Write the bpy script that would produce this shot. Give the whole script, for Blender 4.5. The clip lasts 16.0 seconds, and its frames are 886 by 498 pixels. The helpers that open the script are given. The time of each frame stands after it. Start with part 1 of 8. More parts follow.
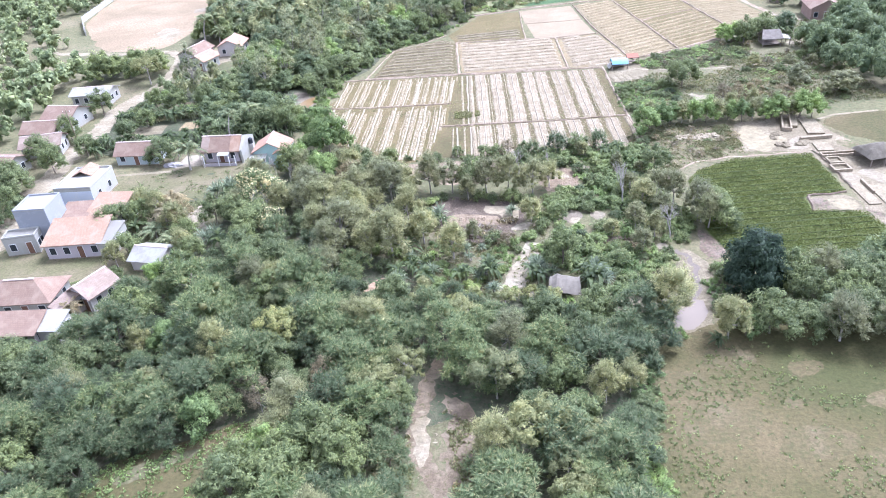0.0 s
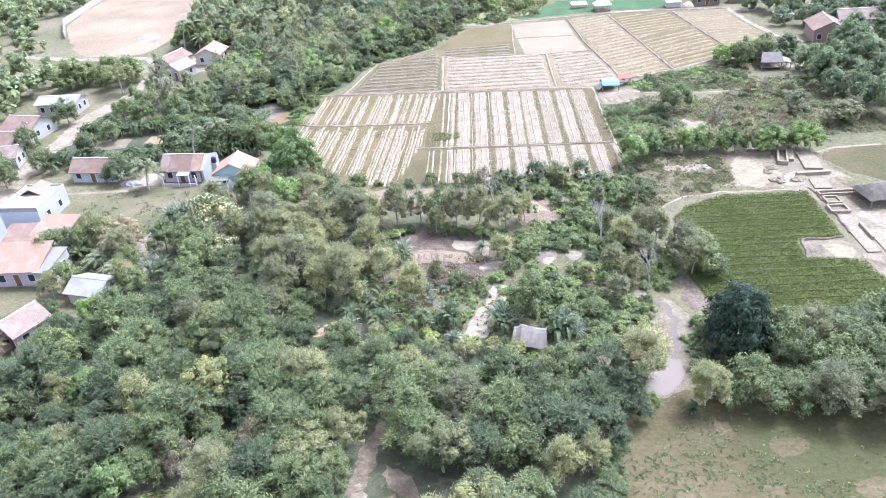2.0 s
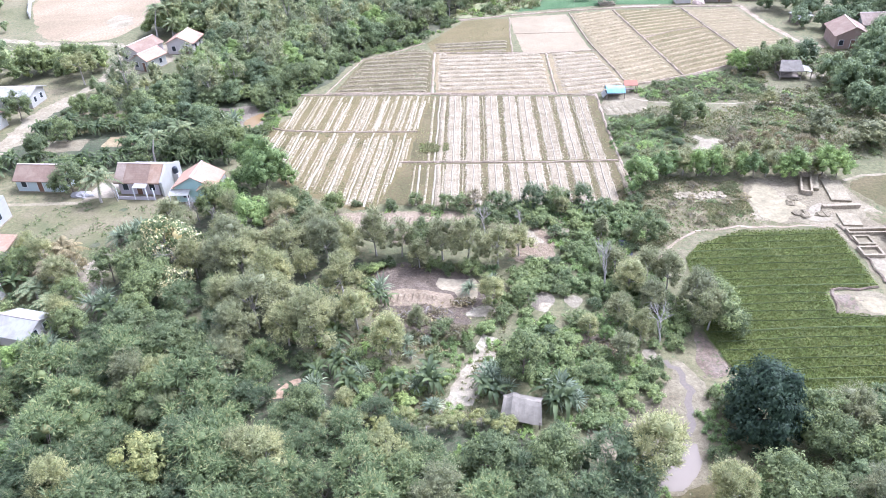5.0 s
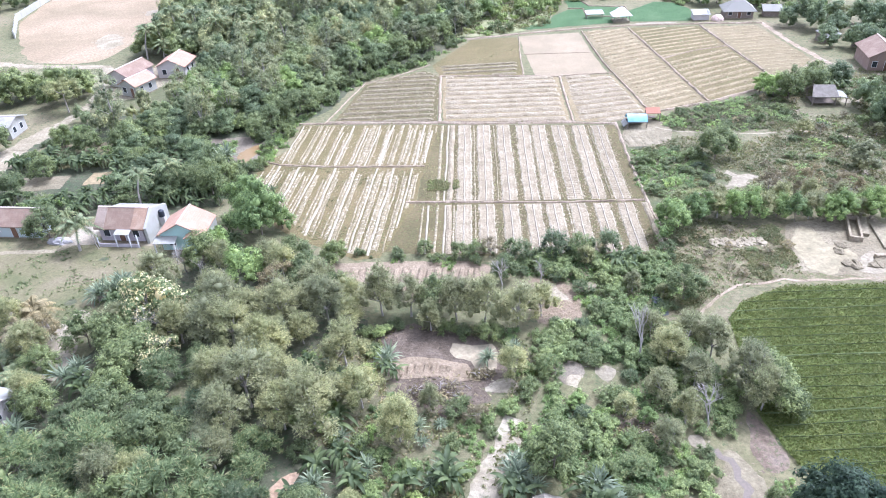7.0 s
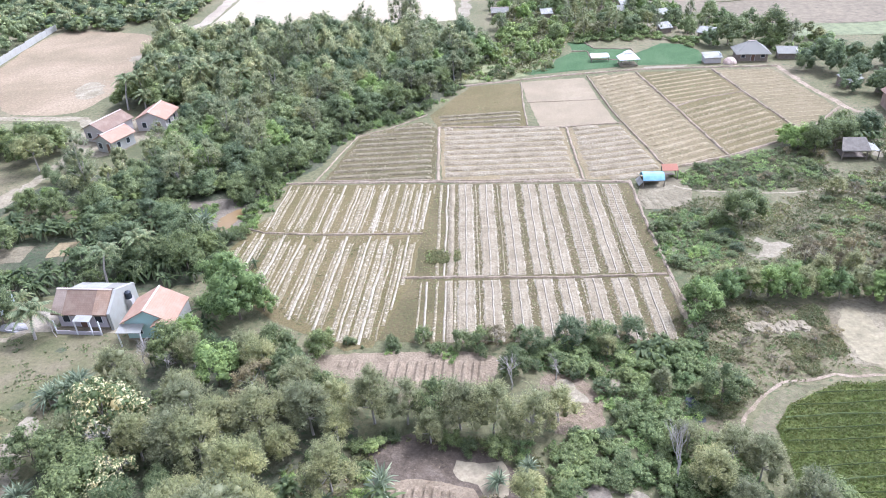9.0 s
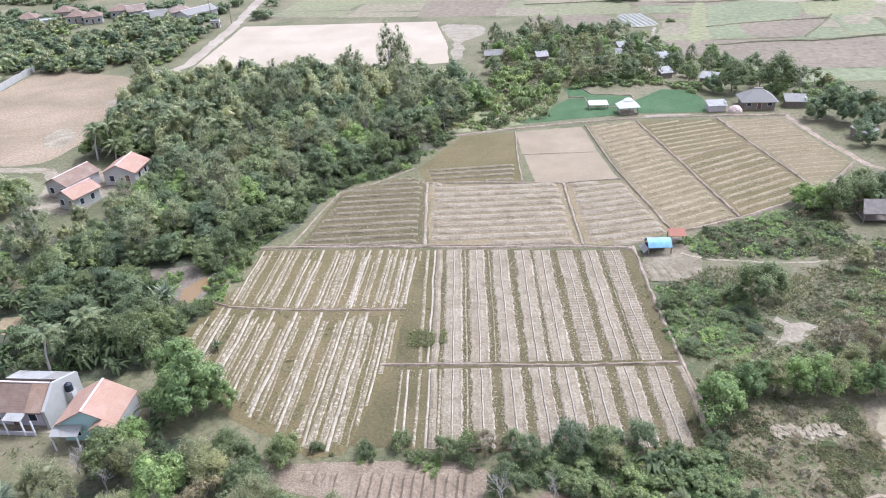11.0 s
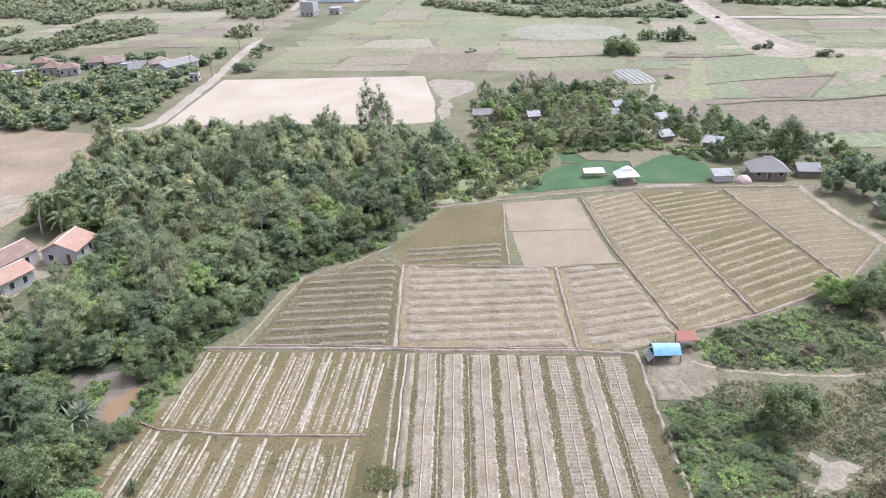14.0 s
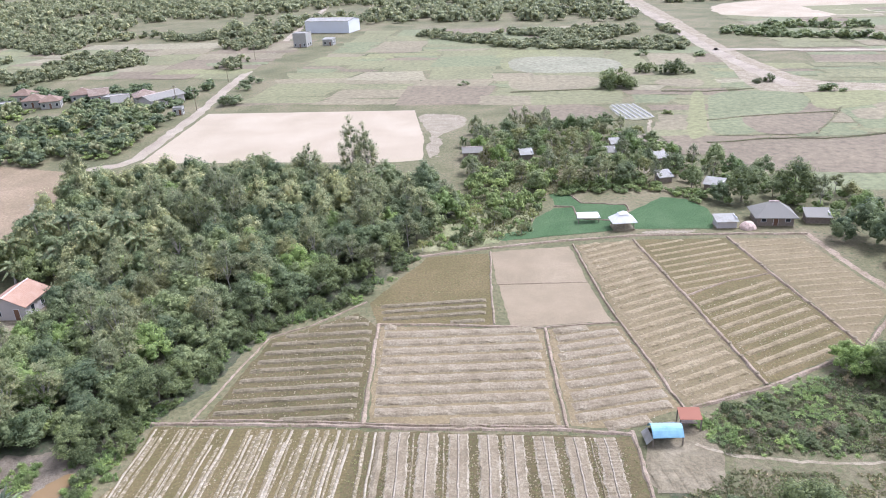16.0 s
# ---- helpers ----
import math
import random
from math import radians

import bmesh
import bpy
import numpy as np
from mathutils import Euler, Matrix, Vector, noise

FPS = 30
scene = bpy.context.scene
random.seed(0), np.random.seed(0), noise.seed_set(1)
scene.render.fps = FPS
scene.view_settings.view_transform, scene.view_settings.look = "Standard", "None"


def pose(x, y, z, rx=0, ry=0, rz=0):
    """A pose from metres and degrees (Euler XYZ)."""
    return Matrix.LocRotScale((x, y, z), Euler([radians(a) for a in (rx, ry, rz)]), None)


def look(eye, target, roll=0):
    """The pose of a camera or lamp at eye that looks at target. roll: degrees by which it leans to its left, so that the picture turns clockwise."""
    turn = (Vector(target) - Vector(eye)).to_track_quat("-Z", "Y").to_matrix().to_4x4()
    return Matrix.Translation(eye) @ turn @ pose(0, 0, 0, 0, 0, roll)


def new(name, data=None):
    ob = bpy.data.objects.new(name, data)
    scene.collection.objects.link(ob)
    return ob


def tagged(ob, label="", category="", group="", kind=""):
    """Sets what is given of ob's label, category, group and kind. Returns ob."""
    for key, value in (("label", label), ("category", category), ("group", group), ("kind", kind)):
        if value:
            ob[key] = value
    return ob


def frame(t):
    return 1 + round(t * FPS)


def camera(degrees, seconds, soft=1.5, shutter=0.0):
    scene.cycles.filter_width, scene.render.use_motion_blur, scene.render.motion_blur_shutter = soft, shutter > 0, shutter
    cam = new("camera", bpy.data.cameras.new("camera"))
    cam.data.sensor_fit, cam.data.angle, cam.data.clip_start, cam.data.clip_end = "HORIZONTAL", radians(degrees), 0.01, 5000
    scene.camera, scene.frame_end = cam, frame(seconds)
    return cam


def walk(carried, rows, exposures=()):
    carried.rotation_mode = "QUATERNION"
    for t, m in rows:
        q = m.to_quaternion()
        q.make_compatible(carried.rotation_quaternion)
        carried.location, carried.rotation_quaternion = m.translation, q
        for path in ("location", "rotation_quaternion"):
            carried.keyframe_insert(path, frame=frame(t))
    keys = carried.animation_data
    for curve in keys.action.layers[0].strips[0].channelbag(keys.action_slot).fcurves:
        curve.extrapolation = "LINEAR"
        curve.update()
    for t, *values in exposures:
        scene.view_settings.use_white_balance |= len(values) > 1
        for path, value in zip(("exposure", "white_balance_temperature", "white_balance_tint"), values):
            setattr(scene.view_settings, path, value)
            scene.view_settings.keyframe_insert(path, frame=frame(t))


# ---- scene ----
from mathutils.geometry import delaunay_2d_cdt

cam = camera(63.6, 16.0, soft=1.0)
PATH = [
    (0, (0.841, 1.479, 55.779), (0.732, 3.164, 54.707), -5.8),
    (0.5, (2.212, 3.929, 55.719), (2.089, 5.616, 54.651), -5.6),
    (1, (3.74, 6.273, 55.668), (3.613, 7.961, 54.602), -5.5),
    (1.5, (5.258, 8.651, 55.502), (5.133, 10.34, 54.437), -5.3),
    (2, (6.39, 11.058, 55.401), (6.271, 12.746, 54.336), -4.6),
    (2.5, (7.094, 13.326, 55.52), (6.982, 15.012, 54.45), -4.2),
    (3, (7.605, 15.592, 55.539), (7.498, 17.273, 54.46), -3.7),
    (3.5, (7.779, 18.051, 55.523), (7.677, 19.726, 54.435), -3.3),
    (6, (5.88, 31.313, 55.397), (5.783, 32.963, 54.27), -2.9),
    (6.5, (5.357, 34.378, 55.512), (5.261, 36.034, 54.394), -3.0),
    (7, (5.005, 37.64, 55.501), (4.907, 39.303, 54.394), -3.2),
    (7.5, (4.523, 41.071, 55.394), (4.427, 42.744, 54.302), -3.3),
    (8, (4.345, 44.478, 55.395), (4.249, 46.161, 54.319), -3.4),
    (8.5, (4.293, 47.832, 55.463), (4.199, 49.525, 54.403), -3.5),
    (9, (4.5, 51.059, 55.492), (4.407, 52.764, 54.449), -3.6),
    (11.5, (6.242, 66.657, 55.708), (6.164, 68.412, 54.753), -3.2),
    (12, (6.521, 69.602, 55.661), (6.446, 71.367, 54.724), -3.0),
    (12.5, (6.795, 72.487, 55.761), (6.725, 74.26, 54.838), -2.9),
    (13, (7.238, 75.413, 55.722), (7.171, 77.194, 54.815), -2.9),
    (13.5, (7.84, 78.262, 55.683), (7.774, 80.052, 54.794), -2.9),
    (14, (8.951, 81.054, 55.719), (8.881, 82.852, 54.846), -2.9),
    (14.5, (9.772, 83.888, 55.755), (9.701, 85.693, 54.898), -2.9),
    (15, (10.451, 86.694, 55.744), (10.381, 88.507, 54.903), -2.9),
    (15.5, (11.237, 89.341, 55.729), (11.169, 91.162, 54.904), -2.9),
    (16, (12.005, 92.119, 55.651), (11.937, 93.947, 54.844), -2.8),
]
walk(cam, [(t, look(eye, target, roll)) for t, eye, target, roll in PATH],
     [(0, 1.9, 5070, 24), (3.7, 1.9, 5070, 24), (7, 1.81, 5070, 22), (9, 1.54, 5120, 21), (12.5, 1.19, 5290, 22), (16, 1.2, 5340, 23)])

# ---- world and light ----
world = bpy.data.worlds.new("sky")
scene.world = world
world.use_nodes = True
wn = world.node_tree.nodes
sky = wn.new("ShaderNodeTexSky")
sky.sky_type = "NISHITA"
sky.sun_disc = False
SUN_ELEVATION, SUN_AZIMUTH = radians(58), radians(55)
sky.sun_elevation, sky.sun_rotation = SUN_ELEVATION, SUN_AZIMUTH
sky.air_density, sky.dust_density, sky.ozone_density = 1.0, 4.0, 1.0
wn["Background"].inputs["Strength"].default_value = 0.15
haze_tone = wn.new("ShaderNodeHueSaturation")
haze_tone.inputs["Saturation"].default_value = 0.25
world.node_tree.links.new(sky.outputs["Color"], haze_tone.inputs["Color"])
world.node_tree.links.new(haze_tone.outputs["Color"], wn["Background"].inputs["Color"])
sun = new("sun", bpy.data.lights.new("sun", "SUN"))
sun.data.energy, sun.data.angle, sun.data.color = 1.35, radians(12), (1.0, 0.96, 0.9)
sun_dir = Vector((math.sin(SUN_AZIMUTH) * math.cos(SUN_ELEVATION), math.cos(SUN_AZIMUTH) * math.cos(SUN_ELEVATION), math.sin(SUN_ELEVATION)))
sun.matrix_world = look(sun_dir * 300, (0, 0, 0))


# ---- materials ----
def material(name, roughness=0.9):
    m = bpy.data.materials.new(name)
    m.use_nodes = True
    b = m.node_tree.nodes["Principled BSDF"]
    b.inputs["Roughness"].default_value = roughness
    b.inputs["Specular IOR Level"].default_value = 0.25
    return m, m.node_tree.nodes, m.node_tree.links, b


def noise_tex(n, l, coord, scale, detail=4.0, rough=0.6, distort=0.0):
    t = n.new("ShaderNodeTexNoise")
    t.inputs["Scale"].default_value = scale
    t.inputs["Detail"].default_value = detail
    t.inputs["Roughness"].default_value = rough
    t.inputs["Distortion"].default_value = distort
    l.new(coord, t.inputs["Vector"])
    return t.outputs["Fac"]


def ramp(n, l, fac, stops):
    r = n.new("ShaderNodeValToRGB")
    e = r.color_ramp.elements
    while len(e) < len(stops):
        e.new(0.5)
    for k, (p, c) in zip(e, stops):
        k.position, k.color = p, (*c, 1)
    l.new(fac, r.inputs["Fac"])
    return r.outputs["Color"]


def mix(n, l, fac, a, b, mode="MIX"):
    x = n.new("ShaderNodeMix")
    x.data_type, x.blend_type = "RGBA", mode
    for sock, v in ((x.inputs[0], fac), (x.inputs[6], a), (x.inputs[7], b)):
        if isinstance(v, (int, float)):
            sock.default_value = v
        elif isinstance(v, tuple):
            sock.default_value = (*v, 1)
        else:
            l.new(v, sock)
    return x.outputs[2]


def soil(name, low, mid, high, big=0.12, small=1.6, bump=0.5, speck=None, amount=0.62, roughness=0.95, stretch=(1, 1, 1)):
    """Earth or short grass: broad stains, fine grain and, where given, specks of another colour."""
    m, n, l, b = material(name, roughness)
    c = n.new("ShaderNodeTexCoord").outputs["Object"]
    mp = n.new("ShaderNodeMapping")
    mp.inputs["Scale"].default_value = stretch
    l.new(c, mp.inputs["Vector"])
    c = mp.outputs["Vector"]
    wide = noise_tex(n, l, c, big, 5.0, 0.6, 0.4)
    fine = noise_tex(n, l, c, small, 6.0, 0.7)
    col = ramp(n, l, wide, [(0.33, low), (0.5, mid), (0.68, high)])
    grain = ramp(n, l, fine, [(0.25, (0.55, 0.55, 0.55)), (0.75, (1.35, 1.35, 1.35))])
    col = mix(n, l, 1.0, col, grain, "MULTIPLY")
    if speck:
        spots = noise_tex(n, l, c, small * 0.9, 3.0, 0.75, 0.5)
        mask = ramp(n, l, spots, [(amount - 0.05, (0, 0, 0)), (amount + 0.05, (1, 1, 1))])
        col = mix(n, l, mask, col, speck)
    l.new(col, b.inputs["Base Color"])
    bp = n.new("ShaderNodeBump")
    bp.inputs["Strength"].default_value = bump
    bp.inputs["Distance"].default_value = 0.25
    l.new(fine, bp.inputs["Height"])
    l.new(bp.outputs["Normal"], b.inputs["Normal"])
    return m


def leaf(name, dark, light, tip=None, tip_amount=0.0, vary=0.3, patchy=1.0):
    """Foliage: one tone a leaf, a shift of tone from plant to plant, light through the blade."""
    m, n, l, b = material(name, 0.6)
    b.inputs["Specular IOR Level"].default_value = 0.3
    g = n.new("ShaderNodeNewGeometry").outputs["Random Per Island"]
    o = n.new("ShaderNodeObjectInfo").outputs["Random"]
    col = ramp(n, l, g, [(0.0, dark), (1.0, light)])
    if tip:
        col = mix(n, l, ramp(n, l, g, [(1 - tip_amount - 0.01, (0, 0, 0)), (1 - tip_amount, (1, 1, 1))]), col, tip)
    shift = ramp(n, l, o, [(0.0, (1 - vary, 1 - vary * 0.9, 1 - vary * 0.6)), (0.5, (1, 1, 1)), (1.0, (1 + vary * 0.85, 1 + vary * 0.8, 1 + vary * 0.4))])
    col = mix(n, l, 1.0, col, shift, "MULTIPLY")
    c = n.new("ShaderNodeTexCoord").outputs["Object"]
    col = mix(n, l, 1.0, col, ramp(n, l, noise_tex(n, l, c, 0.2, 3.0), [(0.3, tuple(1 - q * patchy for q in (0.26, 0.2, 0.2))), (0.5, (1, 1, 1)), (0.7, tuple(1 + q * patchy for q in (0.34, 0.3, 0.2)))]), "MULTIPLY")
    l.new(col, b.inputs["Base Color"])
    tr = n.new("ShaderNodeBsdfTranslucent")
    l.new(col, tr.inputs["Color"])
    ms = n.new("ShaderNodeMixShader")
    ms.inputs["Fac"].default_value = 0.45
    l.new(b.outputs["BSDF"], ms.inputs[1])
    l.new(tr.outputs["BSDF"], ms.inputs[2])
    l.new(ms.outputs["Shader"], n["Material Output"].inputs["Surface"])
    return m


def plaster(name, colour, stain=(0.6, 0.57, 0.52), amount=0.6):
    m, n, l, b = material(name, 0.85)
    c = n.new("ShaderNodeTexCoord").outputs["Object"]
    f = noise_tex(n, l, c, 0.7, 6.0, 0.7, 0.6)
    col = mix(n, l, ramp(n, l, f, [(amount - 0.12, (0, 0, 0)), (amount + 0.15, (0.55, 0.55, 0.55))]), colour, stain)
    l.new(col, b.inputs["Base Color"])
    return m


def roof_tile(name, base, old, pale, rows=True):
    """Fired clay tiles in courses across the slope, mottled from tile to tile."""
    m, n, l, b = material(name, 0.85)
    c = n.new("ShaderNodeTexCoord").outputs["UV"]
    br = n.new("ShaderNodeTexBrick")
    br.inputs["Scale"].default_value = 1.0
    br.inputs["Brick Width"].default_value, br.inputs["Row Height"].default_value = 0.24, 0.3
    br.inputs["Mortar Size"].default_value = 0.02
    br.inputs["Color1"].default_value, br.inputs["Color2"].default_value = (*base, 1), (*old, 1)
    br.inputs["Mortar"].default_value = (*[q * 0.86 for q in old], 1)
    l.new(c, br.inputs["Vector"])
    f = noise_tex(n, l, c, 0.5, 5.0, 0.65, 0.5)
    col = mix(n, l, ramp(n, l, f, [(0.45, (0, 0, 0)), (0.7, (0.8, 0.8, 0.8))]), br.outputs["Color"], pale)
    l.new(col, b.inputs["Base Color"])
    bp = n.new("ShaderNodeBump")
    bp.inputs["Strength"].default_value, bp.inputs["Distance"].default_value = 0.35, 0.04
    l.new(br.outputs["Fac"], bp.inputs["Height"])
    bp.invert = True
    l.new(bp.outputs["Normal"], b.inputs["Normal"])
    return m


def sheet(name, colour, rust=(0.25, 0.16, 0.1), amount=0.62, roughness=0.75):
    """Corrugated sheet with rust and dust stains."""
    m, n, l, b = material(name, roughness)
    c = n.new("ShaderNodeTexCoord").outputs["UV"]
    w = n.new("ShaderNodeTexWave")
    w.inputs["Scale"].default_value = 3.2
    l.new(c, w.inputs["Vector"])
    f = noise_tex(n, l, c, 0.6, 6.0, 0.7, 0.8)
    col = mix(n, l, ramp(n, l, f, [(amount, (0, 0, 0)), (amount + 0.2, (0.7, 0.7, 0.7))]), colour, rust)
    l.new(col, b.inputs["Base Color"])
    bp = n.new("ShaderNodeBump")
    bp.inputs["Strength"].default_value, bp.inputs["Distance"].default_value = 0.5, 0.04
    l.new(w.outputs["Fac"], bp.inputs["Height"])
    l.new(bp.outputs["Normal"], b.inputs["Normal"])
    return m


def plain(name, colour, roughness=0.7, grain=0.25, scale=4.0):
    m, n, l, b = material(name, roughness)
    c = n.new("ShaderNodeTexCoord").outputs["Object"]
    f = noise_tex(n, l, c, scale, 5.0, 0.7)
    col = mix(n, l, 1.0, colour, ramp(n, l, f, [(0.25, (1 - grain,) * 3), (0.75, (1 + grain,) * 3)]), "MULTIPLY")
    l.new(col, b.inputs["Base Color"])
    return m


GROUND = soil("wild_grass", (0.103, 0.103, 0.0475), (0.147, 0.135, 0.0665), (0.196, 0.163, 0.095), 0.05, 1.3, 0.6, (0.0784, 0.0931, 0.0399), 0.6)
MEADOW = soil("grazed_meadow", (0.0669, 0.0683, 0.023), (0.0933, 0.0802, 0.0325), (0.132, 0.103, 0.0503), 0.06, 2.2, 0.5, (0.0616, 0.0665, 0.0222), 0.62)
BARE_MEADOW = soil("trampled_meadow", (0.101, 0.0846, 0.0378), (0.118, 0.0949, 0.0454), (0.148, 0.117, 0.0643), 0.3, 2.2, 0.4, (0.0786, 0.0744, 0.0287), 0.56)
TRACK_EARTH = soil("rutted_track_earth", (0.138, 0.105, 0.0656), (0.179, 0.139, 0.0896), (0.23, 0.183, 0.122), 0.35, 1.8, 0.7, (0.11, 0.0989, 0.0464), 0.6)
LAWN = soil("village_lawn", (0.102, 0.104, 0.0449), (0.141, 0.126, 0.0634), (0.18, 0.148, 0.089), 0.16, 2.4, 0.4)
BANK = soil("rough_bank", (0.109, 0.106, 0.0522), (0.142, 0.127, 0.0675), (0.18, 0.152, 0.09), 0.14, 1.4, 0.8, (0.106, 0.118, 0.0504), 0.58)
FIELD = soil("fallow_field_soil", (0.11, 0.0909, 0.0345), (0.138, 0.108, 0.0459), (0.161, 0.122, 0.0565), 0.09, 2.6, 0.5, (0.117, 0.119, 0.0415), 0.62)
FIELD_DARK = soil("dark_fallow_soil", (0.0853, 0.0706, 0.0299), (0.113, 0.0885, 0.0399), (0.139, 0.108, 0.0518), 0.14, 2.6, 0.5, (0.0958, 0.0981, 0.0333), 0.58)
BROWN_GRASS = soil("dry_brown_grass", (0.119, 0.102, 0.053), (0.158, 0.131, 0.0729), (0.206, 0.17, 0.103), 0.22, 1.6, 0.9, (0.103, 0.112, 0.043), 0.56)
# stubble soil, darkened in part as furrow shadow between the pale beds
STUBBLE = soil("stubble_soil", (0.173, 0.136, 0.0688), (0.212, 0.164, 0.0851), (0.255, 0.198, 0.108), 0.1, 2.2, 0.5, (0.282, 0.232, 0.138), 0.66)
RED_STUBBLE = soil("reddish_stubble", (0.155, 0.124, 0.062), (0.187, 0.147, 0.077), (0.222, 0.176, 0.1), 0.1, 2.2, 0.5, (0.155, 0.14, 0.064), 0.64)
PALE_BED = soil("pale_bed_soil", (0.216, 0.172, 0.106), (0.272, 0.223, 0.142), (0.326, 0.276, 0.183), 0.45, 3.4, 1.0, (0.194, 0.154, 0.0898), 0.6)
TAN_BED = soil("tan_bed_soil", (0.221, 0.176, 0.0954), (0.262, 0.21, 0.119), (0.307, 0.252, 0.149), 0.3, 2.6, 0.9, (0.198, 0.156, 0.0765), 0.62)
BROWN_BED = soil("brown_bed_soil", (0.17, 0.14, 0.082), (0.2, 0.165, 0.1), (0.235, 0.195, 0.125), 0.3, 2.6, 0.9, (0.16, 0.138, 0.07), 0.6)
WHITE_SAND = soil("white_sand_line", (0.315, 0.269, 0.189), (0.358, 0.309, 0.224), (0.4, 0.351, 0.261), 0.5, 3.0, 0.6, (0.231, 0.187, 0.112), 0.62)
CLODS = soil("clods_on_grass", (0.175, 0.145, 0.0762), (0.206, 0.168, 0.092), (0.236, 0.194, 0.114), 0.2, 2.4, 0.9, (0.381, 0.328, 0.232), 0.56)
LINE_SAND = soil("broken_sand_line", (0.294, 0.251, 0.172), (0.346, 0.299, 0.21), (0.391, 0.342, 0.249), 0.4, 2.6, 0.6, (0.184, 0.149, 0.0842), 0.6)
# dark soil for mud, and for the shadow painted into the bed furrows
FURROW_SHADE_MUD = soil("furrow_shade_mud", (0.14, 0.115, 0.078), (0.17, 0.14, 0.098), (0.21, 0.178, 0.128), 0.4, 2.6, 0.6)
BUND = soil("bund_earth", (0.224, 0.172, 0.111), (0.284, 0.219, 0.15), (0.351, 0.278, 0.2), 0.3, 2.0, 0.9, (0.165, 0.153, 0.0714), 0.62)
SAND = soil("dry_sand", (0.21, 0.176, 0.116), (0.25, 0.212, 0.143), (0.29, 0.251, 0.175), 0.35, 2.0, 0.3, (0.19, 0.159, 0.101), 0.64)
DIRT = soil("dirt_track", (0.201, 0.165, 0.102), (0.257, 0.216, 0.141), (0.319, 0.273, 0.186), 0.3, 1.8, 0.6, (0.175, 0.154, 0.0813), 0.66)
GREY_EARTH = soil("grey_earth", (0.154, 0.128, 0.0762), (0.196, 0.164, 0.101), (0.244, 0.207, 0.134), 0.25, 1.8, 0.8)
ORANGE_EARTH = soil("orange_clay", (0.27, 0.175, 0.1), (0.32, 0.215, 0.13), (0.36, 0.26, 0.175), 0.3, 1.8, 0.6)
CLAY_BROWN = soil("brown_clay_bank", (0.123, 0.0902, 0.0615), (0.164, 0.123, 0.0861), (0.205, 0.16, 0.119), 0.4, 1.8, 0.8, (0.0984, 0.102, 0.0492), 0.58)
PATH_SAND = soil("sandy_path", (0.228, 0.19, 0.126), (0.294, 0.249, 0.171), (0.351, 0.304, 0.216), 0.3, 1.6, 0.5, (0.18, 0.171, 0.09), 0.6)
PINK_LOT = soil("levelled_pink_lot", (0.324, 0.266, 0.178), (0.355, 0.294, 0.201), (0.388, 0.326, 0.228), 0.05, 3.5, 0.1, (0.329, 0.268, 0.18), 0.68)
BROWN_LOT = soil("bare_brown_lot", (0.194, 0.146, 0.0842), (0.239, 0.18, 0.108), (0.293, 0.223, 0.14), 0.06, 1.6, 0.3, (0.18, 0.15, 0.078), 0.62)
PADDY = soil("rice_paddy", (0.05, 0.094, 0.032), (0.062, 0.11, 0.04), (0.078, 0.125, 0.05), 0.12, 3.0, 0.8)
CROP_SOIL = soil("crop_ground", (0.0901, 0.121, 0.0235), (0.12, 0.15, 0.0354), (0.152, 0.171, 0.0472), 0.2, 2.5, 0.6)
FAR_OLIVE = soil("far_olive_plot", (0.194, 0.187, 0.119), (0.223, 0.213, 0.137), (0.248, 0.234, 0.155), 0.04, 0.5, 0.2)
ROAD = soil("gravel_road", (0.255, 0.211, 0.148), (0.304, 0.255, 0.182), (0.352, 0.304, 0.225), 0.1, 2.4, 0.3)
CONCRETE = soil("site_concrete", (0.204, 0.169, 0.106), (0.243, 0.204, 0.13), (0.282, 0.24, 0.159), 0.5, 2.5, 0.3, (0.172, 0.14, 0.0858), 0.64)
YELLOW_SAND = soil("building_sand", (0.225, 0.188, 0.113), (0.25, 0.211, 0.128), (0.275, 0.233, 0.144), 0.35, 1.2, 0.15)
FOOTING = soil("footing_masonry", (0.25, 0.206, 0.134), (0.3, 0.247, 0.164), (0.35, 0.291, 0.198), 0.6, 3.0, 0.5, (0.2, 0.163, 0.101), 0.62)
SITE_EARTH = soil("site_earth", (0.162, 0.131, 0.0798), (0.211, 0.175, 0.109), (0.27, 0.226, 0.147), 0.22, 2.2, 0.8, (0.137, 0.116, 0.0672), 0.6)

HUMUS = soil("dark_humus", (0.0912, 0.0693, 0.047), (0.124, 0.095, 0.0664), (0.165, 0.129, 0.0924), 0.5, 2.2, 1.0, (0.204, 0.16, 0.109), 0.66)
CLAY_WATER = soil("smooth_clay_mud", (0.27, 0.222, 0.142), (0.29, 0.24, 0.156), (0.31, 0.258, 0.17), 0.3, 1.0, 0.05)
RIDGE_SOIL = soil("pinkish_ridge_soil", (0.197, 0.149, 0.0941), (0.239, 0.184, 0.119), (0.277, 0.217, 0.143), 0.5, 3.0, 0.8, (0.143, 0.105, 0.0622), 0.64)
RED_BANK = soil("reddish_dug_bank", (0.168, 0.121, 0.0756), (0.205, 0.152, 0.0972), (0.25, 0.192, 0.129), 0.4, 2.2, 0.9, (0.13, 0.116, 0.054), 0.6)
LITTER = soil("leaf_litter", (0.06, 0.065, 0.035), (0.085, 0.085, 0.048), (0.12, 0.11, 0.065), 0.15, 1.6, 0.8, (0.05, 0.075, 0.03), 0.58)

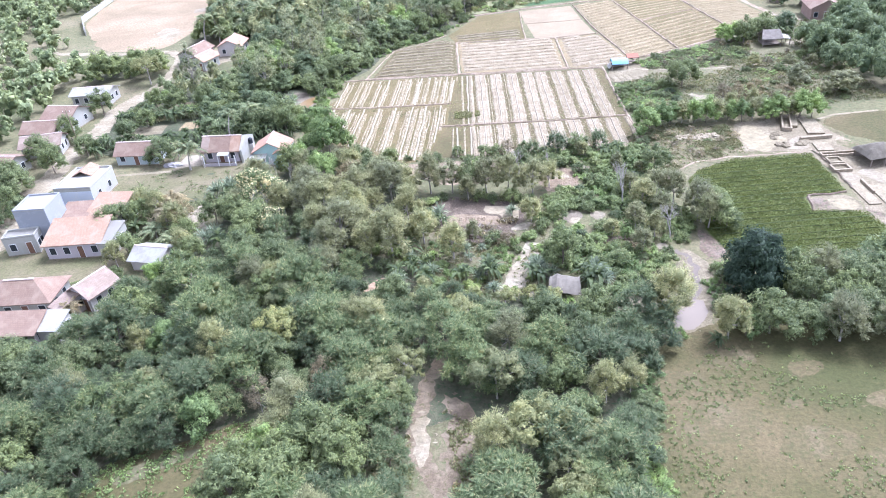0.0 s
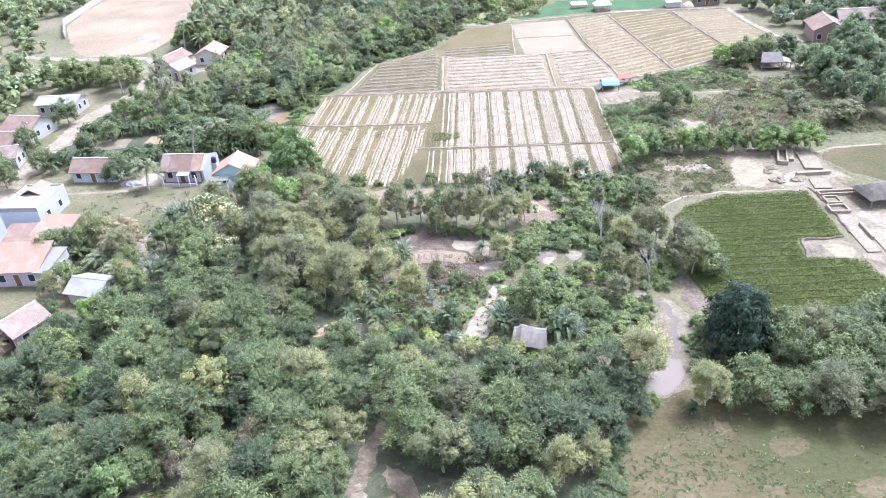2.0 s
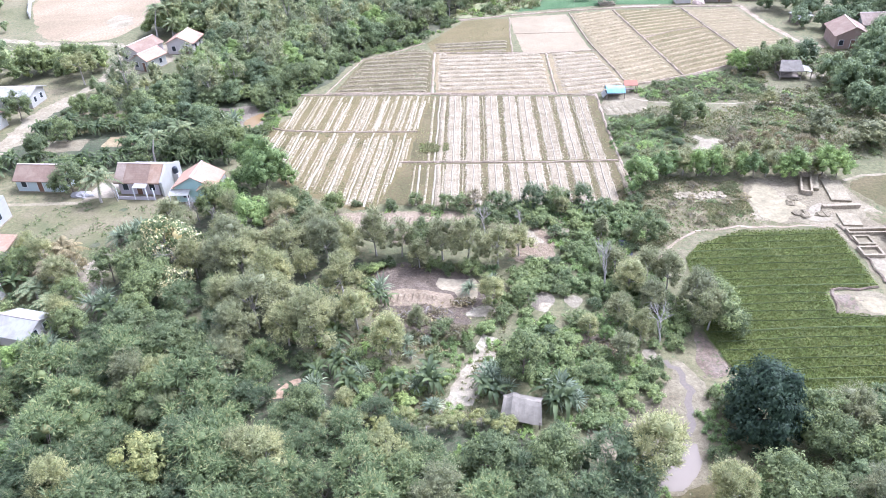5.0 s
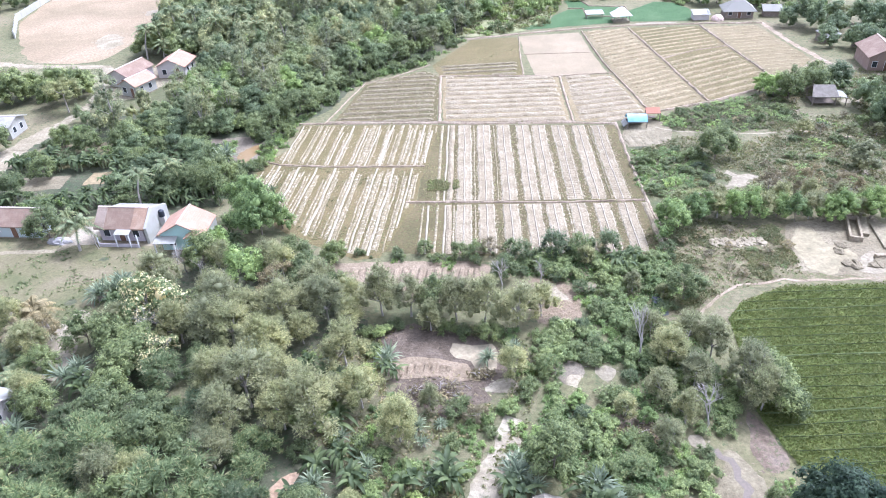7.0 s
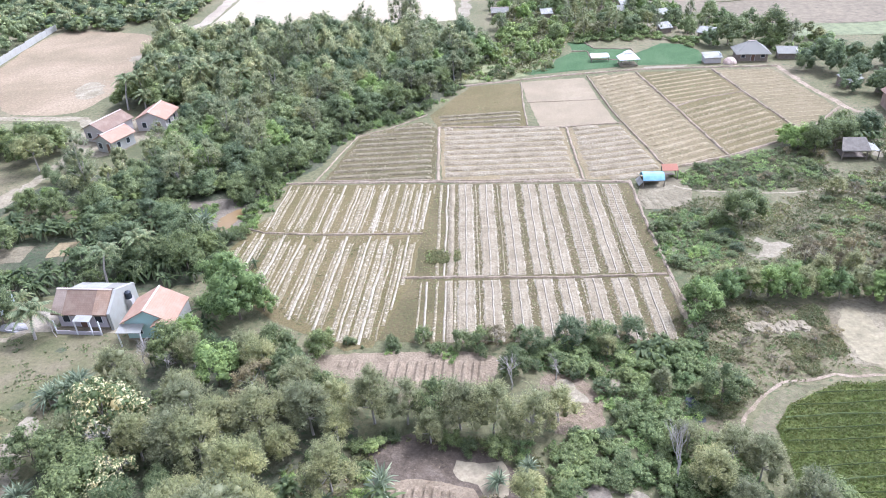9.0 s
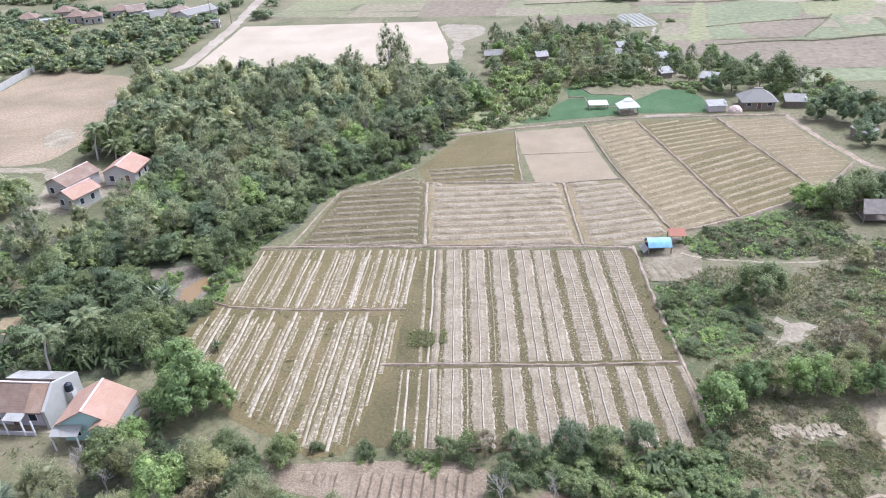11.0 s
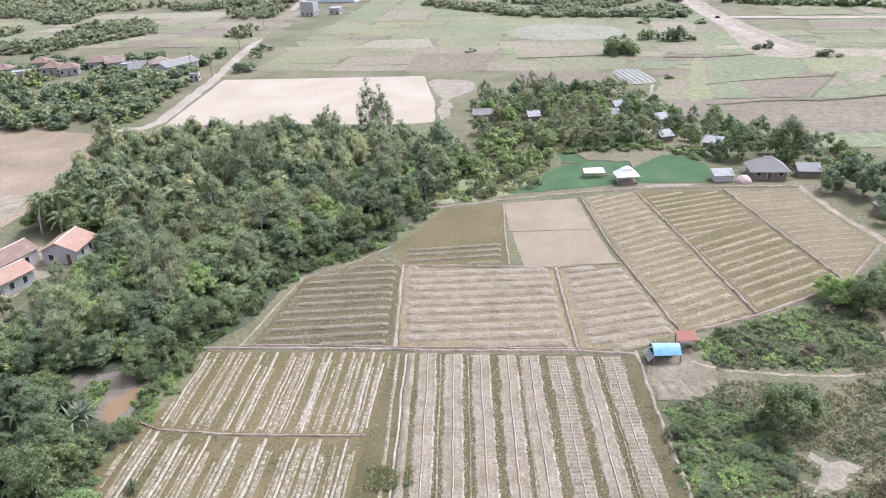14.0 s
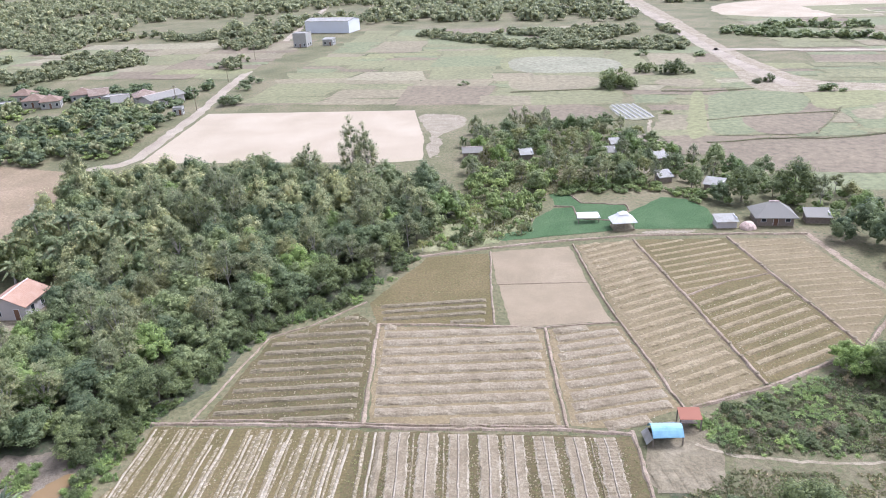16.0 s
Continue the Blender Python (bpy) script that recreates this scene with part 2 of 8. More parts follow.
LEAF_GREEN = leaf("leaf_green", (0.083, 0.108, 0.0438), (0.291, 0.33, 0.131), None, 0, 0.2)
LEAF_SHRUB = leaf("leaf_shrub", (0.065, 0.0937, 0.0402), (0.229, 0.276, 0.119), (0.295, 0.281, 0.129), 0.1, 0.32)
LEAF_OLIVE = leaf("leaf_olive", (0.139, 0.147, 0.0655), (0.438, 0.425, 0.192), (0.396, 0.378, 0.189), 0.1, 0.24)
LEAF_DARK = leaf("leaf_dark", (0.0193, 0.0355, 0.0205), (0.0796, 0.116, 0.0622), None, 0, 0.15)
LEAF_YELLOW = leaf("leaf_yellowish", (0.165, 0.185, 0.0693), (0.4, 0.39, 0.163))
LEAF_BRIGHT = leaf("leaf_bright", (0.116, 0.172, 0.0534), (0.386, 0.476, 0.16))
LEAF_FLOWER = leaf("leaf_with_blossom", (0.0973, 0.135, 0.0513), (0.317, 0.362, 0.154), (0.833, 0.719, 0.392), 0.3)
LEAF_DRY = leaf("leaf_dry", (0.117, 0.101, 0.0546), (0.37, 0.305, 0.17))
LEAF_BANANA = leaf("leaf_banana", (0.0462, 0.0677, 0.0258), (0.172, 0.209, 0.0809), (0.239, 0.228, 0.0971), 0.08, 0.15)
LEAF_PANDAN = leaf("leaf_pandan", (0.115, 0.146, 0.0865), (0.375, 0.416, 0.253), None, 0, 0.15)
# wood leaves: paler and bluer than near leaves, some distance haze put into the colour
LEAF_WOOD = leaf("leaf_wood", (0.114, 0.149, 0.0635), (0.381, 0.422, 0.194), None, 0, 0.2)
LEAF_DEEP = leaf("leaf_deep_wood", (0.0839, 0.118, 0.0552), (0.28, 0.328, 0.159), None, 0, 0.2)
LEAF_HAZY_OLIVE = leaf("leaf_hazy_olive", (0.148, 0.166, 0.0813), (0.469, 0.482, 0.243), (0.486, 0.459, 0.235), 0.12, 0.16)
LEAF_PALM = leaf("leaf_palm", (0.109, 0.141, 0.0647), (0.364, 0.401, 0.197), (0.427, 0.364, 0.181), 0.1, 0.15)
LEAF_SCRUB = leaf("leaf_scrub", (0.125, 0.167, 0.0536), (0.379, 0.446, 0.163))
LEAF_VINE = leaf("leaf_vine", (0.104, 0.141, 0.0506), (0.341, 0.396, 0.148))
LEAF_CROP = leaf("leaf_crop", (0.0958, 0.119, 0.0265), (0.176, 0.188, 0.0509), None, 0, 0.05, 0.3)
LEAF_GRASS = leaf("leaf_grass", (0.142, 0.155, 0.0655), (0.252, 0.246, 0.11), (0.314, 0.255, 0.14), 0.14)
BARK = plain("bark", (0.2, 0.165, 0.13), 0.95, 0.4)
PALE_BARK = plain("pale_bark", (0.4, 0.36, 0.31), 0.95, 0.3)
TIMBER = plain("weathered_timber", (0.22, 0.18, 0.14), 0.9, 0.35)

WHITE_WALL = plaster("white_plaster", (0.359, 0.351, 0.302), (0.301, 0.28, 0.227), 0.52)
GREY_WALL = plaster("grey_plaster", (0.27, 0.28, 0.285), (0.4, 0.4, 0.4))
MINT_WALL = plaster("mint_plaster", (0.4, 0.55, 0.485), (0.5, 0.52, 0.47))
LILAC_WALL = plaster("lilac_plaster", (0.45, 0.4, 0.395), (0.36, 0.33, 0.3))
BLOCK_WALL = plaster("bare_block_wall", (0.46, 0.42, 0.38), (0.33, 0.3, 0.27))
BRICK_WALL = plaster("bare_brick_wall", (0.27, 0.19, 0.145), (0.4, 0.33, 0.28))
TILE_RED = roof_tile("red_brown_tile", (0.221, 0.15, 0.103), (0.186, 0.125, 0.0874), (0.265, 0.2, 0.143))
TILE_ORANGE = roof_tile("orange_tile", (0.306, 0.2, 0.129), (0.257, 0.168, 0.107), (0.33, 0.245, 0.17))
TILE_PEACH = roof_tile("peach_tile", (0.348, 0.216, 0.142), (0.32, 0.197, 0.129), (0.372, 0.251, 0.175))
TILE_BROWN = roof_tile("brown_tile", (0.257, 0.19, 0.14), (0.209, 0.157, 0.115), (0.323, 0.261, 0.2))
SHEET_WHITE = sheet("white_roof_sheet", (0.31, 0.301, 0.258), (0.215, 0.189, 0.143), 0.45)
CLOTH_WHITE = plain("white_cloth", (0.6, 0.585, 0.54), 0.8, 0.12, 1.2)
SHEET_GREY = sheet("grey_roof_sheet", (0.225, 0.211, 0.172))
SHEET_RED = sheet("red_roof_sheet", (0.28, 0.12, 0.072))
SHEET_BLUE = plain("blue_tarpaulin", (0.24, 0.42, 0.5), 0.5, 0.2, 1.2)
TARP_DARK = plain("dark_tarpaulin", (0.118, 0.102, 0.074), 0.95, 0.35, 1.2)
THATCH = plain("weathered_thatch", (0.2, 0.175, 0.14), 0.95, 0.35, 1.5)
TARP_GREY = plain("pale_tarpaulin", (0.19, 0.166, 0.128), 0.85, 0.3, 1.2)
RIDGE = plain("ridge_cement", (0.52, 0.42, 0.36), 0.9)
DARK_GLASS = plain("dark_window_glass", (0.03, 0.035, 0.04), 0.15, 0.1)
DOOR_WOOD = plain("door_wood", (0.16, 0.09, 0.055), 0.6)
PAINT_TRIM = plain("trim_paint", (0.7, 0.69, 0.66), 0.6, 0.08)
PLASTIC_BLUE = plain("tank_plastic", (0.03, 0.034, 0.042), 0.5, 0.1)
WATER = plain("muddy_water", (0.19, 0.152, 0.11), 0.5, 0.05, 0.3)
WATER_ORANGE = plain("orange_water", (0.2, 0.132, 0.0593), 0.25, 0.08, 0.4)
STONE = plain("grey_stone", (0.33, 0.31, 0.29), 0.9, 0.3)


# ---- geometry helpers ----
def thing(name, label, category, group="", at=(0, 0, 0), turn=0.0):
    ob = new(name)
    ob.empty_display_size = 0.3
    ob.matrix_basis = pose(*at, 0, 0, turn)
    return tagged(ob, label, category, group)


def link_mesh(name, verts, faces, mats, parent=None, label="", index=None, uv=None):
    me = bpy.data.meshes.new(name)
    me.from_pydata([tuple(map(float, v)) for v in verts], [], [tuple(map(int, q)) for q in faces])
    for m in mats if isinstance(mats, (list, tuple)) else [mats]:
        me.materials.append(m)
    if index is not None:
        me.polygons.foreach_set("material_index", np.array(index, dtype=np.int32))
    if uv is not None:
        layer = me.uv_layers.new(name="UVMap")
        layer.data.foreach_set("uv", np.array(uv, dtype=np.float32).ravel())
    me.update()
    ob = new(name, me)
    ob.parent = parent
    return tagged(ob, label)


def part(name, bm, mat, parent, label=""):
    me = bpy.data.meshes.new(name)
    bmesh.ops.recalc_face_normals(bm, faces=bm.faces)
    bm.to_mesh(me)
    bm.free()
    me.materials.append(mat)
    ob = new(name, me)
    ob.parent = parent
    return tagged(ob, label)


def box(bm, x0, x1, y0, y1, z0, z1, bevel=0.0):
    r = bmesh.ops.create_cube(bm, size=1.0, matrix=Matrix.Translation(((x0 + x1) / 2, (y0 + y1) / 2, (z0 + z1) / 2)) @ Matrix.Diagonal((x1 - x0, y1 - y0, z1 - z0, 1)))
    if bevel:
        edges = list({e for v in r["verts"] for e in v.link_edges})
        bmesh.ops.bevel(bm, geom=edges, offset=bevel, segments=1, affect="EDGES")
    return bm


def box_part(name, dims, mat, parent, label="", bevel=0.0):
    return part(name, box(bmesh.new(), *dims, bevel), mat, parent, label)


def inside(x, y, poly):
    hit, j = False, len(poly) - 1
    for i in range(len(poly)):
        (xi, yi), (xj, yj) = poly[i], poly[j]
        if (yi > y) != (yj > y) and x < (xj - xi) * (y - yi) / (yj - yi) + xi:
            hit = not hit
        j = i
    return hit


def rounded(pts, turns=2):
    """The outline with its corners cut round."""
    for _ in range(turns):
        pts = [q for a, b in zip(pts, pts[1:] + pts[:1]) for q in ((a[0] * 0.78 + b[0] * 0.22, a[1] * 0.78 + b[1] * 0.22), (a[0] * 0.22 + b[0] * 0.78, a[1] * 0.22 + b[1] * 0.78))]
    return pts


def ragged(pts, step, rough, closed=True):
    """The outline with points every step metres, pushed in and out unevenly."""
    out = []
    for i in range(len(pts) if closed else len(pts) - 1):
        a, b = Vector(pts[i]).to_2d(), Vector(pts[(i + 1) % len(pts)]).to_2d()
        n = max(1, int((b - a).length / step))
        for k in range(n):
            p = a.lerp(b, k / n)
            w = 0.8 * noise.noise_vector((p.x * 0.17, p.y * 0.17, 5.1)) + noise.noise_vector((p.x * 0.45, p.y * 0.45, 3.1)) + 0.55 * noise.noise_vector((p.x * 1.3, p.y * 1.3, 7.7)) + 0.22 * noise.noise_vector((p.x * 3.4, p.y * 3.4, 2.7))
            out.append(p + w.to_2d() * rough * 1.1)
    if not closed:
        out.append(Vector(pts[-1]).to_2d())
    return out


PATCHES = []


def patch(name, pts, mat, z, rough=0.5, label="", step=0.45, kind="structure", category="ground"):
    """A sheet of another ground cover laid on the ground."""
    PATCHES.append(name)
    if category == "field" or name == "scraped_ground":
        z += 0.004 * (len(PATCHES) % 5)
    elif z < 0.135:
        z = z * 0.35 + 0.0013 * (len(PATCHES) % 5)
    bm = bmesh.new()
    ring = ragged(rounded(pts) if rough > 0.27 else pts, step, rough)
    rim = [Vector((p.x, p.y, z)) for p in ring]
    flat = delaunay_2d_cdt(ring, [], [list(range(len(ring)))], 1, 1e-4)
    vs = [bm.verts.new((p.x, p.y, z)) for p in flat[0]]
    for q in flat[2]:
        bm.faces.new([vs[i] for i in q])
    isles = 0
    if rough > 0.27 and name in ("bare_patch", "mud_flat", "bank", "track_widening", "sand_spread", "dry_patch", "yard"):
        # loose islands along the edge break its line
        for p in rim:
            for k in range(2):
                h = noise.cell(p * 3.7 + Vector((k * 9.1, 0, 0)))
                if h > 0.35:
                    w = noise.cell_vector(p * 5.3 + Vector((0, k * 4.3, 1)))
                    r = 0.12 + 0.34 * rough * noise.cell(p * 7.9 + Vector((k, 2, 0)))
                    c = p + Vector((w.x - 0.5, w.y - 0.5, 0)) * rough * 3.2
                    isles += 1
                    c.z = z + 0.0007 + 0.00025 * isles
                    ring = [bm.verts.new(c + Vector((math.cos(a) * r * (0.6 + 0.8 * noise.cell(c + Vector((a, 0, 0)))) * 1.6, math.sin(a) * r * (0.6 + 0.8 * noise.cell(c + Vector((0, a, 0)))), 0))) for a in (0.2, 1.4, 2.4, 3.5, 4.6, 5.5)]
                    bm.faces.new(ring)
    bmesh.ops.recalc_face_normals(bm, faces=bm.faces)
    bmesh.ops.reverse_faces(bm, faces=[q for q in bm.faces if q.normal.z < 0])
    if bm.faces[:][0].normal.z < 0:
        bmesh.ops.reverse_faces(bm, faces=bm.faces)
    ob = part(name, bm, mat, None)
    return tagged(ob, label, category, "", kind)


def ribbon(name, pts, width, mat, z, height=0.0, rough=0.15, label="", category="path", kind="structure", parent=None, step=0.8):
    """A track or an earth bund along a line: flat with height 0, else with a rounded crest."""
    line = ragged(pts, step, rough, closed=False)
    if not height and z < 0.135:
        z *= 0.35
    prof = [(-0.5, 0), (-0.22, height), (0.2, height * 0.95), (0.5, 0)] if height else [(-0.5, 0), (0.5, 0)]
    verts, faces, k = [], [], len(prof)
    for i, p in enumerate(line):
        d = (line[min(i + 1, len(line) - 1)] - line[max(i - 1, 0)]).normalized()
        s = Vector((-d.y, d.x))
        w = width * (1 + 0.5 * noise.noise((p.x * 0.8, p.y * 0.8, 1.0)) + 0.3 * noise.noise((p.x * 2.3, p.y * 2.3, 4.0)))
        h = 1 + 0.5 * noise.noise((p.x, p.y, 5.0))
        for u, v in prof:
            verts.append((p.x - s.x * u * w, p.y - s.y * u * w, z + v * h))
        if i:
            for j in range(k - 1):
                a = (i - 1) * k + j
                faces.append((a, a + k, a + k + 1, a + 1)[::-1])
    ob = link_mesh(name, verts, faces, mat, parent)
    if parent is None:
        tagged(ob, label, category, "", kind)
    return ob


# ---- ground ----
bm = bmesh.new()
bmesh.ops.create_grid(bm, x_segments=24, y_segments=24, size=3000, matrix=Matrix.Translation((0, 600, 0)))
tagged(part("ground", bm, GROUND, None), "rough olive grassland reaching to the horizon", "ground", "", "structure")

# litter sheets kept dark, so shade in the crown gaps is in the colour
patch("thicket_floor", [(-80, 0), (-80, 68), (-53, 71), (-46, 88), (-36, 118), (-28, 124), (-16, 113), (-7, 105), (-10, 92), (-8, 78), (3, 77), (12, 75), (21, 68), (18, 62), (15, 50), (13, 0)], LITTER, 0.015, 0.8, "leaf litter darkened as shade under the thicket")
patch("woodland_floor", [(-80, 132), (-58, 133), (-36, 132), (-33, 150), (-30, 164), (-24, 172), (-20, 188), (-7, 199), (3, 216), (12, 240), (0, 256), (-42, 266), (-86, 262), (-78, 224), (-58, 209), (-58, 190), (-62, 176), (-80, 168)], LITTER, 0.015, 0.8, "leaf litter darkened as shade under the woodland")
patch("meadow", [(17, 26), (14, 44), (16.5, 56), (18.4, 63), (21, 67), (30, 70), (44, 71), (62, 68), (80, 62), (84, 26)], MEADOW, 0.03, 0.9, "grazed olive meadow with pale bare spots")
for cx, cy, r in ((32.1, 50.2, 2.6), (31.4, 55.1, 0.8), (23, 53.4, 3.4), (27, 62.6, 2.2), (37.4, 46.6, 2.4), (41, 55, 1.6), (20.6, 59.4, 2.2), (35, 60.6, 1.4)):
    patch("dry_patch", [(cx - r * 1.5, cy - r * 0.5), (cx - r * 0.3, cy - r), (cx + r * 1.3, cy - r * 0.6), (cx + r * 1.6, cy + r * 0.3), (cx + r * 0.2, cy + r * 0.8), (cx - r, cy + r * 0.6)], BARE_MEADOW, 0.06, 0.22 + r * 0.14, "thin trampled grass on the meadow")
patch("lawn", [(-66, 120), (-59, 124), (-42, 123.5), (-40, 119), (-44, 114), (-45, 107), (-43, 99), (-46, 96), (-50, 104), (-58, 109), (-64, 115)], LAWN, 0.03, 0.6, "worn grass yard in front of the houses")
patch("lawn", [(-76, 90), (-75, 95), (-56, 94), (-52, 97), (-50, 93), (-54, 86), (-66, 86)], LAWN, 0.03, 0.6, "worn grass yard between village houses")
patch("bare_patch", [(-46.5, 110), (-44, 106), (-43, 95), (-45.5, 96), (-48, 103)], PATH_SAND, 0.05, 0.5, "bare sandy strip at the lawn's edge")
patch("clearing", [(-42, 36), (-40.8, 51.4), (-35.9, 53.4), (-30.2, 55), (-25.8, 57.2), (-22.4, 56), (-24.4, 50), (-25, 36)], MEADOW, 0.03, 0.7, "grassy clearing in the shrub wood")
patch("dry_patch", [(-38.5, 50.5), (-33, 53), (-29, 53.2), (-33, 50.8), (-38, 48.5)], BANK, 0.05, 0.4, "dry brown grass at the clearing's edge")
patch("dry_patch", [(-13.5, 44), (-12, 50), (-8.5, 52.5), (-4, 56), (-1, 53.5), (1, 48), (0.5, 42), (-8, 40)], BANK, 0.03, 0.6, "dry brown grass beside the track")
patch("bare_patch", [(-5.6, 57), (-5, 59.2), (-1.4, 58.9), (-0.6, 55), (-1.4, 51), (-0.6, 46), (-3.8, 45.6), (-4.6, 51), (-4.2, 55)], TRACK_EARTH, 0.06, 1.3, "pale bare earth beside the track")
ribbon("track", [(-3.6, 68.5), (-4.6, 65.5), (-5.9, 62.6), (-6.7, 58.8), (-7.2, 55.2), (-7.3, 52.6), (-5.6, 48.8), (-4.4, 46.2), (-4.2, 41), (-5, 34)], 1.9, TRACK_EARTH, 0.07, 0, 0.4, "pale dirt track through the shrub wood", step=0.45)
patch("track_widening", [(-8.4, 55.6), (-6.2, 56.2), (-5.6, 52.5), (-5.4, 49.4), (-7.6, 51)], DIRT, 0.09, 0.9, "washed pale sand on the track")

wild = [(-6, 76), (-8, 84), (-20, 92), (-16, 100), (-8, 104), (8, 104), (12, 98), (9, 86), (6, 76)]
patch("orchard_ground", wild, BANK, 0.03, 0.9, "patchy brown and green orchard ground")
patch("bank", [(-7, 99.4), (-6.8, 102.6), (-5, 104.4), (-2.2, 104.6), (1.2, 103), (6.8, 101.6), (8, 98), (7.4, 95), (4, 93.4), (-5, 94)], HUMUS, 0.06, 0.7, "dark brown dug bank between the trees")
patch("pond", [(1.7, 101.1), (4.1, 100.5), (6.5, 100.9), (7, 99.3), (6.8, 96.6), (4.8, 96.3), (4, 97.9), (2, 98.6), (1.3, 99.6)], CLAY_WATER, 0.12, 0.25, "shallow hollow of smooth pale clay mud", category="water")
patch("bare_patch", [(5, 93.4), (6.6, 95), (9, 95.4), (9.4, 93.5), (7.9, 92.6)], PATH_SAND, 0.1, 0.4, "pale sandy earth beside the heap")
patch("bare_patch", [(3.2, 78.6), (6.4, 78.6), (8.2, 84.2), (9, 86.8), (6.8, 86.9), (4.6, 83.8)], PATH_SAND, 0.065, 0.5, "wide trodden sandy path between the plants")
patch("bare_patch", [(-4.4, 94.8), (4.9, 94.5), (5.5, 91.4), (0.7, 89.8), (-4.1, 91.1)], HUMUS, 0.09, 0.8, "brown heap of cut brush and dead leaves")
ribbon("footpath", [(8.2, 89), (7.2, 86), (6, 82.6), (4.6, 79.6), (3.4, 77)], 1.9, PATH_SAND, 0.07, 0, 0.5, "sandy footpath through the orchard")
patch("bare_patch", [(-15.6, 79.6), (-14.2, 82.4), (-12.4, 83), (-13.4, 80)], ORANGE_EARTH, 0.06, 0.3, "orange clay patch beside the banana plants")
plot = [(-20.5, 118.6), (-12, 118.2), (7.5, 117.8), (6, 112), (1, 108.5), (-6, 109.3), (-8, 112.5), (-16, 115.2)]
patch("small_plot", plot, RIDGE_SOIL, 0.03, 0.35, "small bare plot with shallow rows")
patch("bare_patch", [(11, 113), (15, 113.4), (17.6, 111.5), (17.4, 104.6), (12, 103.9), (10.6, 108)], RED_BANK, 0.05, 0.5, "dry reddish grass with bare earth")
patch("bare_patch", [(12.6, 112.6), (14.6, 112.4), (15.8, 109.6), (16, 108.6), (12.4, 108.8)], DIRT, 0.1, 0.4, "pale bare earth in dry grass")
patch("bare_patch", [(12.9, 97.4), (16.3, 97.4), (16.4, 95.8), (15.2, 93.6), (14.2, 93.7), (12.8, 96)], FURROW_SHADE_MUD, 0.06, 0.35, "pale sand hollow between the bushes")
patch("bare_patch", [(17.4, 97), (20, 96.6), (19.8, 95.3), (18.6, 94.4), (17.7, 95.2)], SAND, 0.06, 0.35, "pale sand hollow between the bushes")
patch("rough_ground", [(31, 131), (34, 124.5), (44, 125.6), (64, 126), (66, 119), (60, 112), (44, 112.2), (38, 111.4), (33.6, 108.2), (29, 103), (26, 106), (27.5, 117), (31, 120)], BROWN_GRASS, 0.03, 0.8, "rough brown grass and low weeds")
patch("rough_ground", [(31.5, 134), (32, 150), (41, 154), (62, 153), (90, 150), (84, 132), (62, 130), (44, 130)], BANK, 0.03, 0.9, "rough brown hillside with low weeds")
patch("pasture", [(63, 125.6), (80, 127), (82, 112), (70, 113), (65, 117)], MEADOW, 0.06, 0.5, "smooth green pasture")
ribbon("footpath", [(30.6, 103.4), (31.6, 105.6), (33.6, 108), (37.8, 111.2), (43.6, 112.2), (48.8, 111.8), (56.5, 112.2)], 0.4, BUND, 0.08, 0, 0.25, "narrow pale footpath beside the crop")
ribbon("footpath", [(38, 159.6), (41.2, 157.6), (46, 156.4), (53, 155.6), (58, 155.6), (61.4, 156.6), (64, 155.6), (67, 153.5), (71, 153.2), (80, 155)], 0.5, DIRT, 0.08, 0, 0.25, "narrow pale footpath over rough grass")
ribbon("footpath", [(61.4, 156.6), (63.8, 159.4), (63.2, 163), (66, 165.4)], 0.6, DIRT, 0.09, 0, 0.1, "narrow pale footpath to the hut")
ribbon("footpath", [(63.5, 124.8), (67, 126.2), (75, 126.6)], 0.6, DIRT, 0.1, 0, 0.1, "narrow pale footpath at the pasture's edge")
patch("bare_patch", [(44.4, 141.6), (46.2, 142.2), (46.4, 140.4), (48.6, 140.8), (49.6, 139.4), (47.4, 138.4), (46.4, 136.4), (43.2, 136), (43, 137), (45.2, 138.2), (45.4, 139.8)], SAND, 0.06, 0.75, "washed white sand on the hillside")
patch("bare_patch", [(64, 140.5), (67, 141), (67.4, 138.8), (65, 138.4)], SAND, 0.06, 0.3, "washed white sand on the hillside")
patch("yard", [(30.8, 151.6), (31.2, 157.4), (34, 163.4), (39.6, 164.4), (40.6, 156.2), (37.6, 151.2)], GREY_EARTH, 0.06, 0.3, "grey trodden earth around the field hut")
patch("yard", [(64, 164.6), (66, 170), (77, 170), (79, 165), (72, 162.4)], BANK, 0.06, 0.5, "dry trodden yard around a thatched hut")
patch("mound", [(74.5, 169), (77, 170.6), (80, 170), (79.6, 167.6), (76, 167)], SAND, 0.1, 0.3, "heap of pale drying grain")
patch("rough_ground", [(31.6, 103.4), (34, 107.4), (38, 110.8), (43, 111.4), (37, 107.4), (34.4, 104.4), (33, 98), (31, 99)], BANK, 0.05, 0.5, "rough brown strip between path and crop")
patch("bare_patch", [(58, 165), (61, 164.6), (61.6, 162.4), (58.6, 162)], SAND, 0.07, 0.5, "pale washed earth near the thatched hut")
patch("rough_ground", [(40.6, 157.6), (40, 163.6), (50, 168.4), (64, 174), (66, 166), (64, 158), (52, 156.8)], BANK, 0.045, 0.8, "weedy rough ground beside the field hut")
patch("rough_ground", [(40, 150), (60, 152), (86, 149), (104, 158), (110, 182), (92, 190), (80, 189), (68, 178), (52, 170), (42, 165)], BANK, 0.02, 0.9, "rough brown and olive ground round the hut")
patch("bare_patch", [(61.8, 141.6), (64, 141.4), (64.4, 139.8), (62.4, 139.6)], SAND, 0.07, 0.3, "pale bare rock on the hillside")

